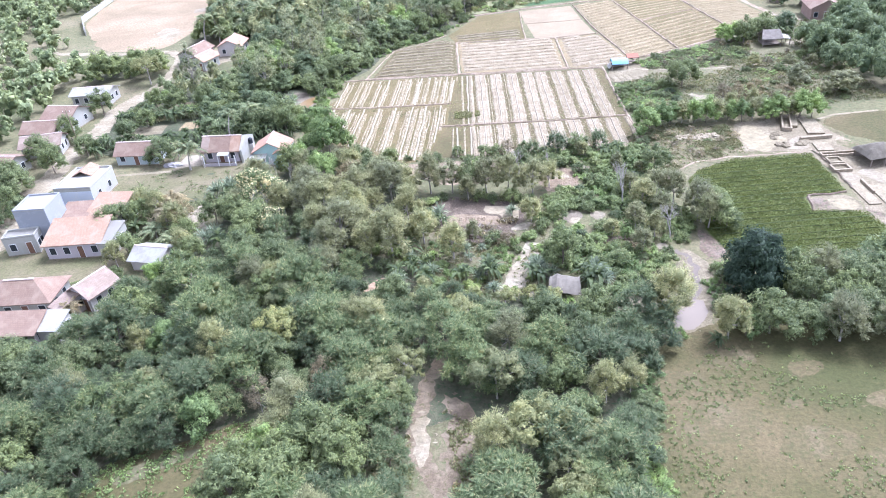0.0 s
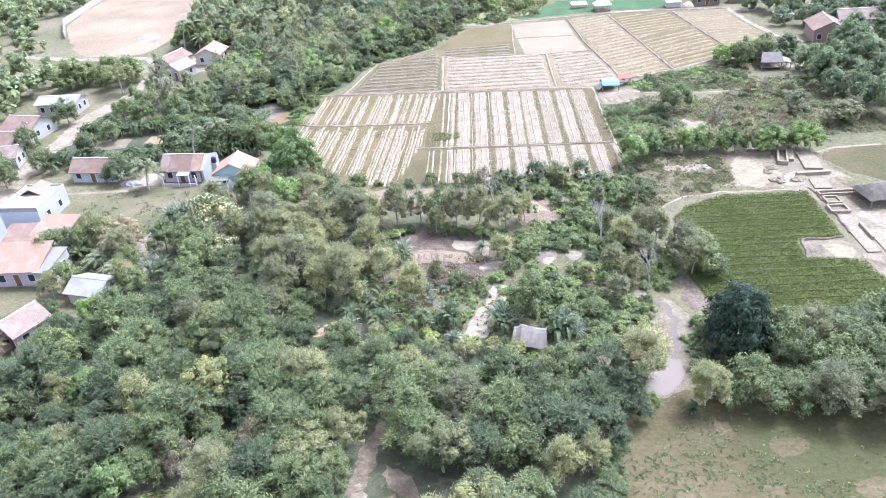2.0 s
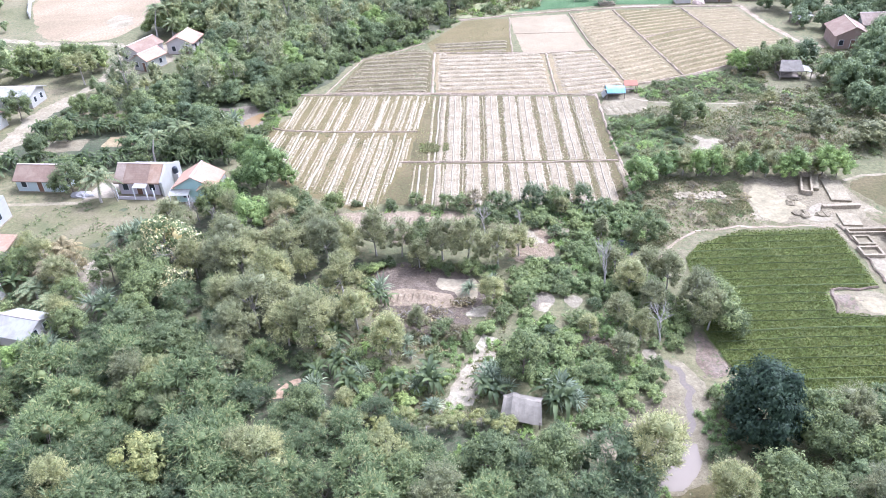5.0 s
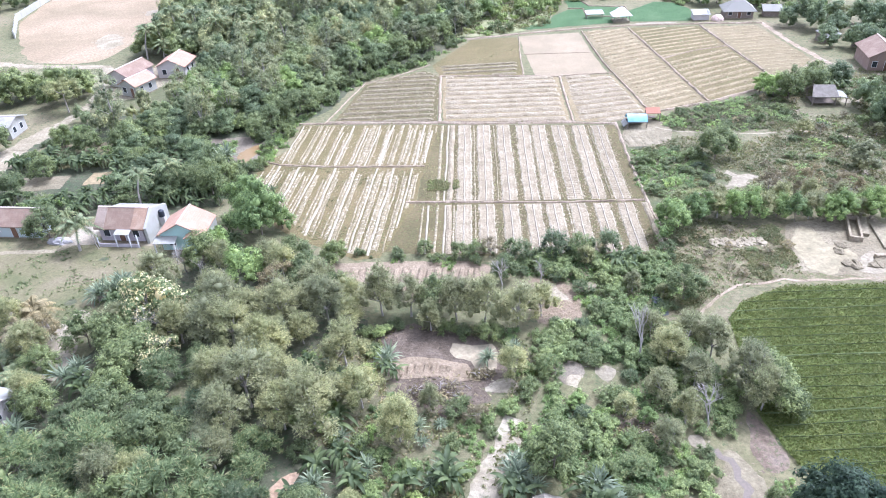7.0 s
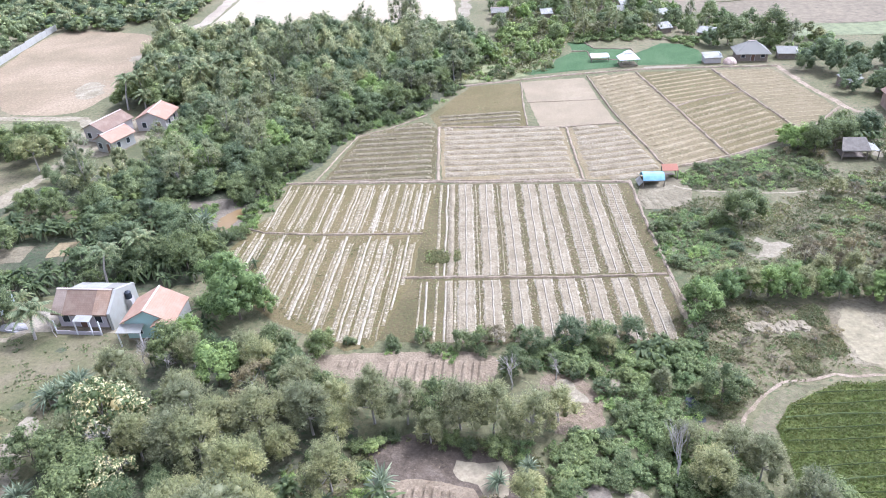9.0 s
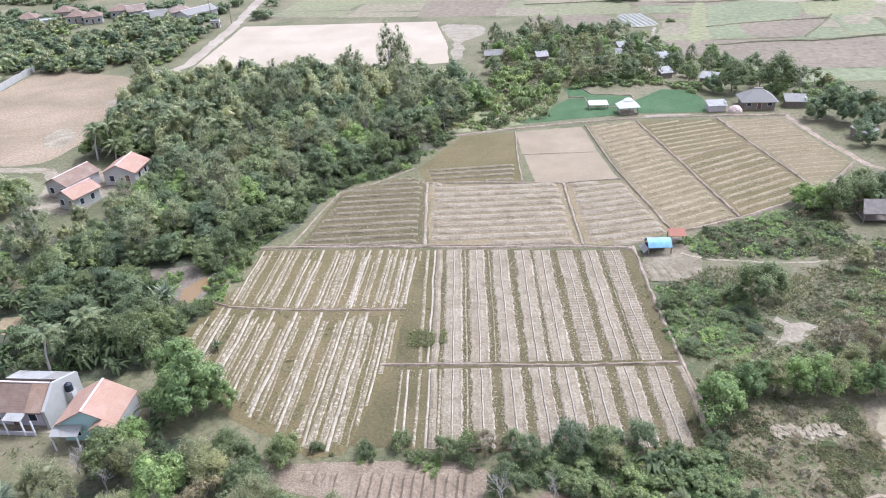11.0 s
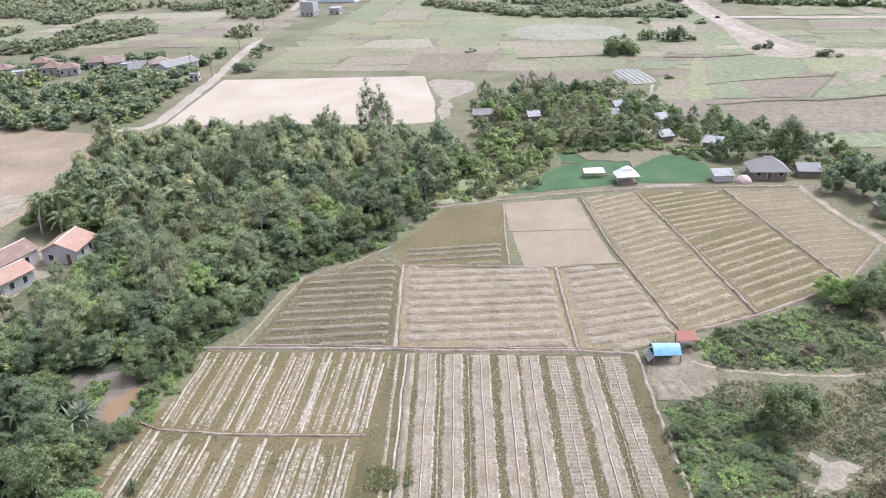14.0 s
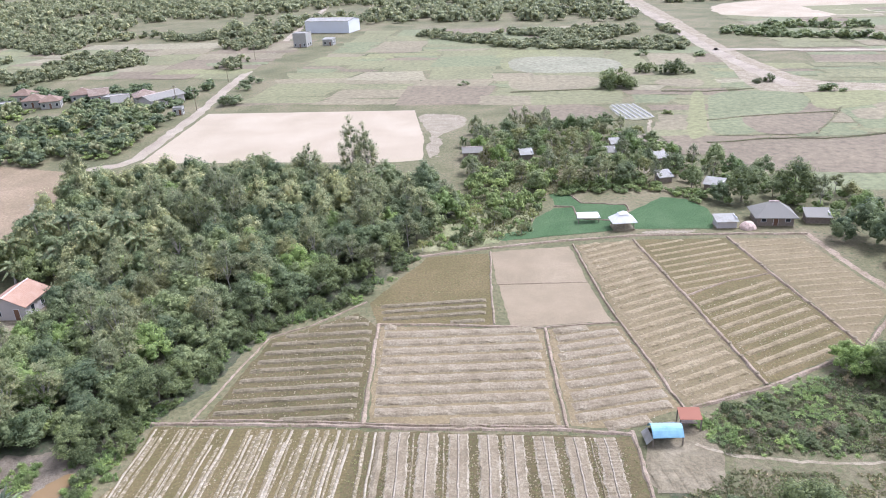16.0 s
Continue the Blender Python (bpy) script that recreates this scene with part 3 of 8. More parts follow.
patch("bare_patch", [(14.2, 95.4), (15.8, 95.6), (16, 94.6), (15.2, 93.6), (14.3, 93.7)], DIRT, 0.09, 0.3, "pale washed sand at the hollow's rim")
patch("bare_patch", [(18.8, 90), (21.4, 90.6), (23.4, 88.6), (23.6, 86.4), (20.4, 86.2), (18.8, 87.6)], CLAY_BROWN, 0.07, 0.6, "reddish brown dug earth among creepers")
patch("bare_patch", [(25, 86.8), (26.6, 86.8), (27, 85.2), (25.4, 84.8)], SAND, 0.1, 0.3, "heap of pale sand beside the creek")
patch("bare_patch", [(-29.4, 95.4), (-27, 95.8), (-25.8, 92.6), (-26.6, 89.6), (-28.8, 90.4)], BANK, 0.06, 0.5, "mossy brown ground in a gap of the trees")
patch("meadow", [(-78, 151), (-60, 150), (-44, 150), (-43, 158.6), (-60, 160), (-78, 160)], LAWN, 0.045, 0.8, "rough green grass behind the banana gardens")
# pond and creek
patch("mud_flat", [(17.2, 70.8), (17, 74.9), (20.7, 77.6), (25.4, 79.5), (27.4, 82.6), (28.6, 85.2), (30.8, 83), (30.8, 79.1), (29.4, 73.9), (28.4, 70.4), (25.4, 67.2), (22.6, 67.4), (22.8, 70.6), (20.8, 70.4)], GREY_EARTH, 0.05, 0.45, "grey mud banks of a small creek")
patch("pond", [(22.9, 67.8), (23.4, 71), (25.8, 72.2), (26.4, 73.6), (27.9, 73.2), (27.9, 71), (25.2, 67.7)], WATER, 0.09, 0.2, "small pond of opaque pale brown water", category="water")
ribbon("creek", [(27, 73.2), (28, 75.8), (28.4, 78.6), (28.9, 81), (28.6, 83.6), (27.4, 85)], 0.7, plain("wet_mud", (0.14, 0.113, 0.084), 0.65, 0.25), 0.09, 0, 0.6, "thin muddy creek running to the pond", "water")
patch("pond", [(-37.2, 149.6), (-37.6, 153), (-36.8, 155.6), (-35, 157.2), (-33.9, 155.8), (-34.8, 152.6), (-35.3, 149.6)], WATER_ORANGE, 0.09, 0.5, "small orange-brown pond beside the field", category="water")
patch("mud_flat", [(-45.7, 157.8), (-44.6, 160.2), (-39.8, 161.2), (-34.7, 159.3), (-32.7, 155.5), (-32.6, 150.6), (-35.5, 148.6), (-41.8, 153)], FURROW_SHADE_MUD, 0.05, 0.9, "damp grey earth around the orange pond")
patch("bank", [(31.9, 89.6), (32.9, 88.6), (34, 83), (31.4, 82), (31.2, 85.5)], CLAY_BROWN, 0.08, 0.4, "slipped brown earth bank")
patch("pond", [(26.1, 109.8), (27.6, 109.6), (28, 105.6), (26.6, 105.4)], plain("dark_ditch_water", (0.09, 0.095, 0.1), 0.2, 0.2), 0.08, 0.3, "dark ditch water among bushes", category="water")

# ---- crop fields ----
def clip_line(poly, origin, d):
    """The stretch of a line inside an outline."""
    cuts = []
    for (ax, ay), (bx, by) in zip(poly, poly[1:] + poly[:1]):
        ex, ey = bx - ax, by - ay
        den = d[0] * ey - d[1] * ex
        if abs(den) > 1e-9:
            s = ((ax - origin[0]) * d[1] - (ay - origin[1]) * d[0]) / den
            if 0 <= s < 1:
                cuts.append(((ax - origin[0]) * ey - (ay - origin[1]) * ex) / den)
    return (min(cuts), max(cuts)) if len(cuts) > 1 else None


def bed(parent, p, d, length, width, prof, mats, z, seed, name="bed", wave=0.1, tread=False):
    """One raised planting bed: a strip with uneven flanks along d. prof: offsets, heights and the material of the face after."""
    n = max(2, int(length / (0.3 if tread or len(prof) > 6 else 0.75)))
    s = (-d[1], d[0])
    k = len(prof)
    verts, faces, index = [], [], []
    for i in range(n + 1):
        t = length * i / n
        x, y = p[0] + d[0] * t, p[1] + d[1] * t
        end = min(1.0, 0.05 + min(t, length - t) / 0.6)
        sway = wave * (noise.noise((x * 0.16, y * 0.16, seed)) + 0.4 * noise.noise((x * 0.7, y * 0.7, seed)))
        if tread and i % 2:
            end *= 0.25
        for j, (u, h, _) in enumerate(prof):
            w = width * u * (1 + 0.12 * noise.noise((x * 0.7, y * 0.7, seed + j * 3.3)) + 0.2 * noise.noise((x * 2.9, y * 2.9, seed + j * 5.1))) + sway
            verts.append((x + s[0] * w, y + s[1] * w, z + h * end * (1 + 0.45 * noise.noise((x * 1.3, y * 1.3, seed + 40 + j)))))
        if i:
            for j in range(k - 1):
                a = (i - 1) * k + j
                faces.append((a, a + k, a + k + 1, a + 1)[::-1])
                index.append(prof[j][2])
    return link_mesh(name, verts, faces, mats, parent, index=index)


def strips(parent, poly, angle, spacing, width, prof, mats, z, offset=0.5, margin=0.5, jitter=0.12):
    d = (math.cos(radians(angle)), math.sin(radians(angle)))
    s = (-d[1], d[0])
    vals = [x * s[0] + y * s[1] for x, y in poly]
    v = min(vals) + spacing * offset
    i = 0
    while v < max(vals) - 0.3:
        vv = v + random.uniform(-jitter, jitter)
        o = (s[0] * vv, s[1] * vv)
        c = clip_line(poly, o, d)
        if c and c[1] - c[0] > 2 * margin + 1.5:
            a = c[0] + margin + random.uniform(0, 0.4)
            bed(parent, (o[0] + d[0] * a, o[1] + d[1] * a), d, c[1] - margin - random.uniform(0, 0.4) - a, width, prof, mats, z, i * 7.7)
        v += spacing
        i += 1


def crop_field(label, poly, mat, z=0.03, rough=0.25):
    ob = patch("crop_field", poly, mat, z, rough, label, category="field")
    return ob


SINGLE = [(-0.5, 0.0, 0), (-0.34, 0.2, 0), (-0.05, 0.3, 0), (0.32, 0.2, 0), (0.5, 0.0, 0)]
# face 1 of DOUBLE is a dark line: the furrow's shadow put into the colour
DOUBLE = [(-0.5, 0.0, 3), (-0.44, 0.13, 0), (-0.28, 0.1, 0), (-0.1, 0.15, 0), (-0.045, 0.12, 2), (-0.02, 0.13, 2), (0.018, 0.12, 1), (0.06, 0.02, 0), (0.11, 0.13, 0), (0.3, 0.1, 0), (0.43, 0.14, 3), (0.5, 0.0, 0)]
THIN = [(-0.5, 0.0, 0), (-0.2, 0.1, 0), (0.2, 0.1, 0), (0.5, 0.0, 0)]

# near field, right half: wide pale beds with a white furrow line
A_RIGHT_HI = [(-1.8, 163.5), (30.3, 160.9), (30.3, 133.5), (-3.6, 134.3), (-3.4, 147)]
A_RIGHT_LO = [(-4.6, 133.5), (30.4, 132.6), (30.6, 118.9), (-4.2, 119.6)]
field_a = crop_field("fallow field with wide pale sandy beds running lengthwise", [(-1.6, 163.4), (30.6, 161), (30.5, 133), (31, 118.8), (6.6, 119), (-9.4, 120.4), (-4.5, 133.6), (-3.6, 147)], FIELD_DARK)
for x0, side in ((0.5, 0), (2.75, 1), (6.2, 1), (9.85, 1), (13.35, 1), (16.45, 1), (20.0, 1), (23.55, 1), (27.05, 1), (30.1, 0)):
    for poly in (A_RIGHT_HI, A_RIGHT_LO):
        c = clip_line(poly, (x0, 0), (0.002, 1.0))
        if c:
            bed(field_a, (x0 + 0.002 * c[0], c[0] + 0.15), (0.002, 1.0), c[1] - c[0] - 0.3, 2.4 if side else 0.9, DOUBLE if side else SINGLE, (PALE_BED, FURROW_SHADE_MUD, WHITE_SAND, LINE_SAND), 0.052, x0, "bed", 0.16, x0 in (20.0, 27.05) and poly is A_RIGHT_HI)
for x0, poly, w, m in ((-1.5, A_RIGHT_HI, 0.5, CLODS), (-0.35, A_RIGHT_HI, 0.3, WHITE_SAND), (0.15, A_RIGHT_HI, 0.4, CLODS), (-2.7, A_RIGHT_LO, 0.3, WHITE_SAND), (-1.4, A_RIGHT_LO, 0.4, CLODS), (-0.1, A_RIGHT_LO, 0.3, WHITE_SAND), (1.2, A_RIGHT_LO, 0.35, CLODS), (-3.6, A_RIGHT_LO, 0.3, CLODS), (0.35, A_RIGHT_LO, 0.3, CLODS), (4.45, A_RIGHT_HI, 0.25, CLODS), (4.4, A_RIGHT_LO, 0.25, CLODS), (8.1, A_RIGHT_HI, 0.2, CLODS), (15.05, A_RIGHT_HI, 0.25, CLODS), (18.4, A_RIGHT_LO, 0.25, CLODS), (25.5, A_RIGHT_HI, 0.2, CLODS)):
    c = clip_line(poly, (x0, 0), (0.002, 1.0))
    bed(field_a, (x0 + 0.002 * c[0], c[0] + 0.3), (0.002, 1.0), c[1] - c[0] - 0.6, w, THIN, (m,), 0.052, x0, "sand_line", 0.16)
# near field, left half: thin white lines with clods on both sides
A_LEFT_HI = [(-28.2, 165.2), (-1.9, 163.8), (-3.8, 146.7), (-18, 147.3), (-28.8, 148.8), (-31, 150), (-28.8, 156)]
A_LEFT_LO = [(-31, 149.4), (-28.8, 148.4), (-18, 146.9), (-4, 146.2), (-5.4, 134), (-8.4, 119.6), (-12, 119.4), (-21, 125.6), (-30, 133.6), (-33, 141)]
field_b = crop_field("fallow field with thin white sandy lines and clods", [(-28.6, 165.2), (-1.6, 163.6), (-3.6, 147), (-4.6, 133.8), (-8.6, 119), (-12, 118.8), (-22, 125), (-31, 133), (-33.8, 141.5), (-31.4, 149.6), (-28.8, 155)], FIELD)
lean = Vector((0.062, 1.0)).normalized()
for poly, rows in ((A_LEFT_LO, ((-36.2, 0), (-32.6, 1), (-29.1, 1), (-25.5, 1), (-22.4, 1), (-19.0, 1), (-15.3, 1), (-11.7, 1), (-8.8, 1), (-5.7, 1))),
                   (A_LEFT_HI, ((-31.0, 0), (-29.1, 1), (-27.7, 0), (-25.5, 0), (-24.4, 2), (-23.2, 0), (-21.3, 2), (-19.3, 1), (-17.0, 2), (-15.2, 0), (-14.1, 1), (-12.3, 2), (-11.6, 1), (-9.7, 0), (-8.3, 2), (-7.1, 0), (-5.6, 1), (-4.4, 2), (-2.6, 0)))):
    for x0, bright in rows:
        sides = ((0, 0.4, LINE_SAND), (-0.62, 0.5, CLODS), (0.66, 0.55, CLODS), (1.15, 0.3, CLODS), (-1.12, 0.32, CLODS)) if poly is A_LEFT_LO else ((0, 0.38, LINE_SAND), (-0.5, 0.42, CLODS), (0.46, 0.34, CLODS)) if bright == 1 else ((0, 0.55, CLODS), (0.5, 0.3, LINE_SAND)) if bright else ((0, 0.62, CLODS), (-0.6, 0.3, CLODS))
        for off, w, m in sides:
            c = clip_line(poly, (x0 + off - 9.1, 0), tuple(lean))
            if c and c[1] - c[0] > 2.5:
                a = c[0] + 0.2 + (0 if not off else random.uniform(0, 1.5))
                bed(field_b, (x0 + off - 9.1 + lean.x * a, lean.y * a), tuple(lean), (c[1] - a - 0.3) * (1 if not off else random.uniform(0.75, 1)), w * random.uniform(0.75, 1.25), THIN, (m,), 0.052, x0 + off * 3, "sand_line", 0.2)

# middle field, beds across
B1 = [(-22.6, 166.4), (-2.4, 165.2), (-2.6, 189), (-6, 193.6), (-12.4, 189.4), (-18.4, 186)]
B2 = [(-1.2, 165.2), (22.8, 163.6), (23, 186.6), (-2, 189)]
B3 = [(24, 163.6), (30.6, 162.4), (38, 166.4), (34.6, 187.2), (23.8, 186.8)]
B4 = [(-2.6, 190), (15.6, 188.4), (16, 215.6), (4.6, 214.4), (-4.6, 196.8)]
C1 = [(32.6, 218), (43.8, 219.2), (50, 170.8), (38.8, 166.6), (35.2, 188.4)]
C2 = [(44.4, 219.4), (61.4, 218.8), (67, 179.6), (50.6, 171)]
C3 = [(62.2, 218.8), (75.2, 217.6), (78.6, 192.4), (67.6, 180)]
f = crop_field("dark brown stubble field with low rows across", B1, FIELD_DARK)
strips(f, B1, 3, 2.35, 1.15, SINGLE, (BROWN_BED,), 0.052)
f = crop_field("field of pale raised beds running across", B2, STUBBLE)
strips(f, B2, 0.8, 2.42, 1.95, SINGLE, (PALE_BED,), 0.052, jitter=0.08)
f = crop_field("field of pale beds slightly slanting", B3, STUBBLE)
strips(f, B3, 12, 2.3, 1.85, SINGLE, (PALE_BED,), 0.052, jitter=0.08)
f = crop_field("yellowish grassy terraces above the brown stubble", B4, FIELD)
strips(f, [(-2.4, 190.4), (15.2, 189), (15.4, 198), (-3.6, 197)], 4, 2.2, 1.1, SINGLE, (BROWN_BED,), 0.052)
f = crop_field("smooth bare pale plot with fine stubble", [(18.4, 187.6), (33.8, 188.6), (32.4, 202), (31.4, 217.4), (16.4, 216), (17, 202)], soil("bare_pale_plot", (0.216, 0.171, 0.105), (0.247, 0.196, 0.121), (0.281, 0.225, 0.143), 0.12, 5.0, 0.3, (0.23, 0.184, 0.108), 0.68))
f = crop_field("reddish field with slanting tan beds", C1, RED_STUBBLE)
strips(f, C1, 25.5, 2.25, 1.3, SINGLE, (TAN_BED,), 0.052)
f = crop_field("brown field with slanting sandy ridges", C2, FIELD)
C2_LO = [(47.4, 194.4), (63.8, 201.4), (66.8, 180), (50.8, 171.6)]
C2_HI = [(44.6, 219), (61.2, 218.4), (63.2, 204), (47, 196.6)]
strips(f, C2_LO, 27, 2.35, 1.05, SINGLE, (TAN_BED,), 0.052)
strips(f, C2_HI, 17, 2.25, 0.75, THIN, (TAN_BED,), 0.052)
f = crop_field("brown field with narrow sandy ridges", C3, RED_STUBBLE)
strips(f, C3, 5, 2.1, 0.7, THIN, (TAN_BED,), 0.052)
strips(bpy.data.objects["small_plot"], [(-6, 117.4), (6.6, 117), (5.2, 112.4), (0.8, 109.4), (-5.4, 110), (-7, 113)], 86, 1.1, 0.75, [(-0.5, 0.0, 0), (-0.2, 0.24, 0), (0.12, 0.26, 0), (0.5, 0.0, 0)], (RIDGE_SOIL,), 0.052)
strips(bpy.data.objects["small_plot"], [(-15.5, 117.8), (-8, 117.6), (-8.4, 113.6), (-13, 115.2)], 86, 1.1, 0.75, [(-0.5, 0.0, 0), (-0.2, 0.24, 0), (0.12, 0.26, 0), (0.5, 0.0, 0)], (RIDGE_SOIL,), 0.052)
beds_orchard = patch("small_plot", [(-4.8, 95), (-4.8, 98.2), (-1.6, 98.9), (1.2, 98.1), (3.7, 97.4), (5, 94.8), (3, 94.8), (0.4, 95.4)], RIDGE_SOIL, 0.08, 0.26, "greyish pink tilled plot in the orchard", category="field")
strips(beds_orchard, [(-4.6, 95.1), (-4.6, 98.1), (-1.6, 98.8), (1.2, 98), (3.5, 97.3), (4.7, 95), (0.4, 95.5)], 88, 0.92, 0.72, [(-0.5, 0.0, 0), (-0.24, 0.34, 0), (0.1, 0.4, 0), (0.34, 0.22, 0), (0.5, 0.0, 0)], (RIDGE_SOIL,), 0.095)

# earth bunds between the fields
for k, (pts, w, h) in enumerate((
    ([(-33, 150.4), (-29, 148.4), (-18, 147), (-3.7, 146.4)], 0.55, 0.22),
    ([(-6, 134.2), (3, 133.9), (17, 133), (30.4, 133.1)], 0.6, 0.24),
    ([(-29, 165.8), (-16, 165.2), (-1.5, 164.3), (7, 163.4), (23, 162.6), (31.2, 161.4)], 0.8, 0.22),
    ([(-24, 166.2), (-14, 165.9), (-2, 164.8), (23.2, 163.1)], 0.5, 0.2),
    ([(31, 162), (30.8, 150), (30.8, 134), (31.4, 118.8)], 0.7, 0.2),
    ([(-1.8, 164.6), (-2.1, 176), (-2.3, 189.6)], 0.75, 0.2),
    ([(23.4, 163), (23.4, 175), (23.4, 187), (18.2, 187.6), (8, 188.8), (-2.3, 189.6)], 0.7, 0.22),
    ([(38.4, 166), (36.8, 177), (35, 188), (33.9, 196), (32.2, 218)], 0.7, 0.26),
    ([(34.6, 188.2), (23.6, 187.2)], 0.6, 0.2),
    ([(50.4, 170.6), (47.4, 194), (44, 219.4)], 0.9, 0.28),
    ([(67.2, 179.4), (64.2, 200), (61.8, 219.2)], 0.9, 0.28),
    ([(47, 195.6), (55, 200.4), (63.6, 203)], 0.5, 0.2),
    ([(16.4, 216), (15.8, 200), (15.8, 188.6)], 0.5, 0.2),
    ([(17, 202.1), (32.4, 202)], 0.3, 0.12),
    ([(-24, 165.8), (-21.6, 176), (-18.8, 186.4), (-12.6, 190), (-5, 197.2)], 0.42, 0.16),
    ([(0, 214), (13.7, 217.2), (28.5, 219.8), (44.9, 221.4), (62.9, 220.6), (77, 219.4)], 0.9, 0.25),
    ([(38.6, 165.8), (50.4, 170.2), (67.4, 179), (79, 191.6)], 0.9, 0.3),
)):
    ribbon("bund", pts, w * 0.78, BUND, 0.03, h, 0.12, "low trodden earth bund between fields", "bund")
ribbon("footpath", [(77, 219.8), (78.4, 204), (81, 190), (90, 180), (97, 178)], 1.3, BUND, 0.06, 0, 0.2, "pale dirt lane along the field's edge")
for k in range(16):
    a, b2, c = random.choice((((47.4, 194), (44, 219.4), 0), ((64.2, 200), (61.8, 219.2), 0), ((50.4, 170.6), (47.4, 194), 0), ((67.2, 179.4), (64.2, 200), 0)))
    u = random.random()
    bm = bmesh.new()
    bmesh.ops.create_icosphere(bm, subdivisions=1, radius=0.32, matrix=Matrix.Diagonal((1.2, 1, 0.6, 1)))
    ob = part("field_stone", bm, CONCRETE, None)
    ob.location = (a[0] + (b2[0] - a[0]) * u, a[1] + (b2[1] - a[1]) * u, 0.3)
    ob.rotation_euler = (0, 0, u * 9)
    tagged(ob, "pale concrete lump on the earth bund", "stone", "stones on bunds")

# green crop beside the building site
CROP = [(34.6, 104.6), (37, 107.6), (43.4, 110.8), (51, 110.6), (56.4, 111), (56.2, 97.6), (50.2, 97.2), (49, 92.8), (56, 91.4), (57, 86), (58, 76), (50.9, 76), (43.9, 77.4), (39, 78.9), (34.4, 83), (33, 89.4)]
crop_patch = crop_field("dense bright green crop in faint rows", CROP, CROP_SOIL, 0.04)

# ---- further fields, lots and roads ----
for cell in ([(17, 222.6), (24.8, 227.6), (26.7, 232.7), (31, 237.8), (35, 238.2), (35, 231), (42.4, 229.4), (43, 224.6), (30, 222.6), (19, 221)],
             [(31.1, 247.3), (34.8, 248), (37.2, 240.3), (46.2, 238.4), (46.2, 234.6), (42.9, 229.9), (35.5, 231.4), (35.5, 238.7), (31.6, 239.9)],
             [(46.9, 234.4), (55.2, 242.5), (60.3, 240.9), (62.9, 234.7), (62.5, 228.3), (60.5, 223.6), (49.5, 224.6), (43.6, 224.8), (43.4, 229.6)]):
    patch("paddy", cell, PADDY, 0.05, 0.2, "dark green rice paddy", category="field")
for pts in ([(31.2, 239), (35.2, 238.4), (35.2, 231.2), (43, 229.6)], [(43.2, 224.6), (43.2, 229.7), (46.6, 234.5), (46.6, 238.4), (37.4, 240.6), (35, 248)]):
    ribbon("bund", pts, 0.35, BUND, 0.05, 0.2, 0.2, "low earth bund in the rice paddy", "bund")
patch("meadow", [(0, 216), (14, 219), (24, 223), (25, 230), (30, 246), (18, 246), (10, 236), (2, 228)], soil("yellow_grass", (0.19, 0.2, 0.09), (0.23, 0.23, 0.11), (0.27, 0.255, 0.14), 0.15, 1.2, 0.7), 0.04, 1.0, "tall yellow-green grass beside the paddy")
patch("levelled_lot", [(-79.6, 285), (-44, 281.4), (-6, 277), (0.8, 278), (0.2, 300), (-4.6, 338), (-40, 341.6), (-79.6, 345.6)], PINK_LOT, 0.06, 0.24, "levelled pinkish bare building lot", step=2.5)
patch("bare_patch", [(-4, 332), (6, 331), (13, 326), (13, 314), (6, 305), (4, 300), (1, 306)], SAND, 0.07, 0.9, "scraped pale earth at the lot's corner", step=2.0)
patch("bare_patch", [(1.4, 279), (4, 281), (6, 296), (4.4, 304), (1.2, 300)], SAND, 0.07, 1.4, "scraped pale earth beside the lot", step=2.5)
patch("bare_lot", [(-85, 206), (-107, 209), (-121, 232), (-130, 249), (-132.5, 290), (-112, 285), (-93, 277), (-87.6, 256), (-84.4, 246)], BROWN_LOT, 0.06, 0.8, "bare brown earth lot with pale scrapes", step=2.5)
patch("bare_patch", [(-89, 256), (-93, 254), (-92, 249), (-88, 250)], SAND, 0.09, 0.6, "pale scraped earth on the brown lot")
patch("bare_patch", [(-86, 222), (-92, 232), (-97, 228), (-93, 216)], DIRT, 0.09, 1.2, "pale scraped earth on the brown lot")
patch("meadow", [(-110, 204), (-84, 201), (-78, 190), (-96, 188), (-118, 196)], soil("light_grass", (0.15, 0.15, 0.07), (0.185, 0.178, 0.09), (0.22, 0.202, 0.115), 0.12, 1.5, 0.5), 0.05, 1.0, "light green grass beside the dirt road")
ribbon("dirt_road", [(-128, 214), (-105, 206.5), (-84, 204), (-79.4, 197), (-77.4, 186), (-77, 176), (-79, 168)], 2.6, DIRT, 0.09, 0, 0.3, "pale dirt road at the lot's edge", "road")
ribbon("village_road", [(-78.5, 80), (-78, 100), (-80, 116), (-81.8, 136), (-80.9, 147), (-82, 158), (-79, 168)], 4.4, DIRT, 0.07, 0, 0.4, "pale village road between houses", "road")
ribbon("gravel_road", [(-94, 279), (-85, 284), (-82.4, 290), (-83.5, 346), (-87.2, 404), (-92.6, 508), (-97.9, 603), (-104, 720), (-122, 1100)], 4.4, ROAD, 0.1, 0, 0.3, "straight pale gravel road into the distance", "road", step=4.0)
ribbon("garden_path", [(-70, 122.6), (-56.8, 122.8), (-55, 124.6), (-51.4, 125), (-42, 124)], 0.9, CONCRETE, 0.08, 0, 0.08, "narrow pale path along the houses", "path")
patch("forecourt", [(-56.4, 124), (-51.6, 124.4), (-51.4, 129), (-55.8, 129.6)], ROAD, 0.07, 0.2, "pale trodden forecourt beside the house")
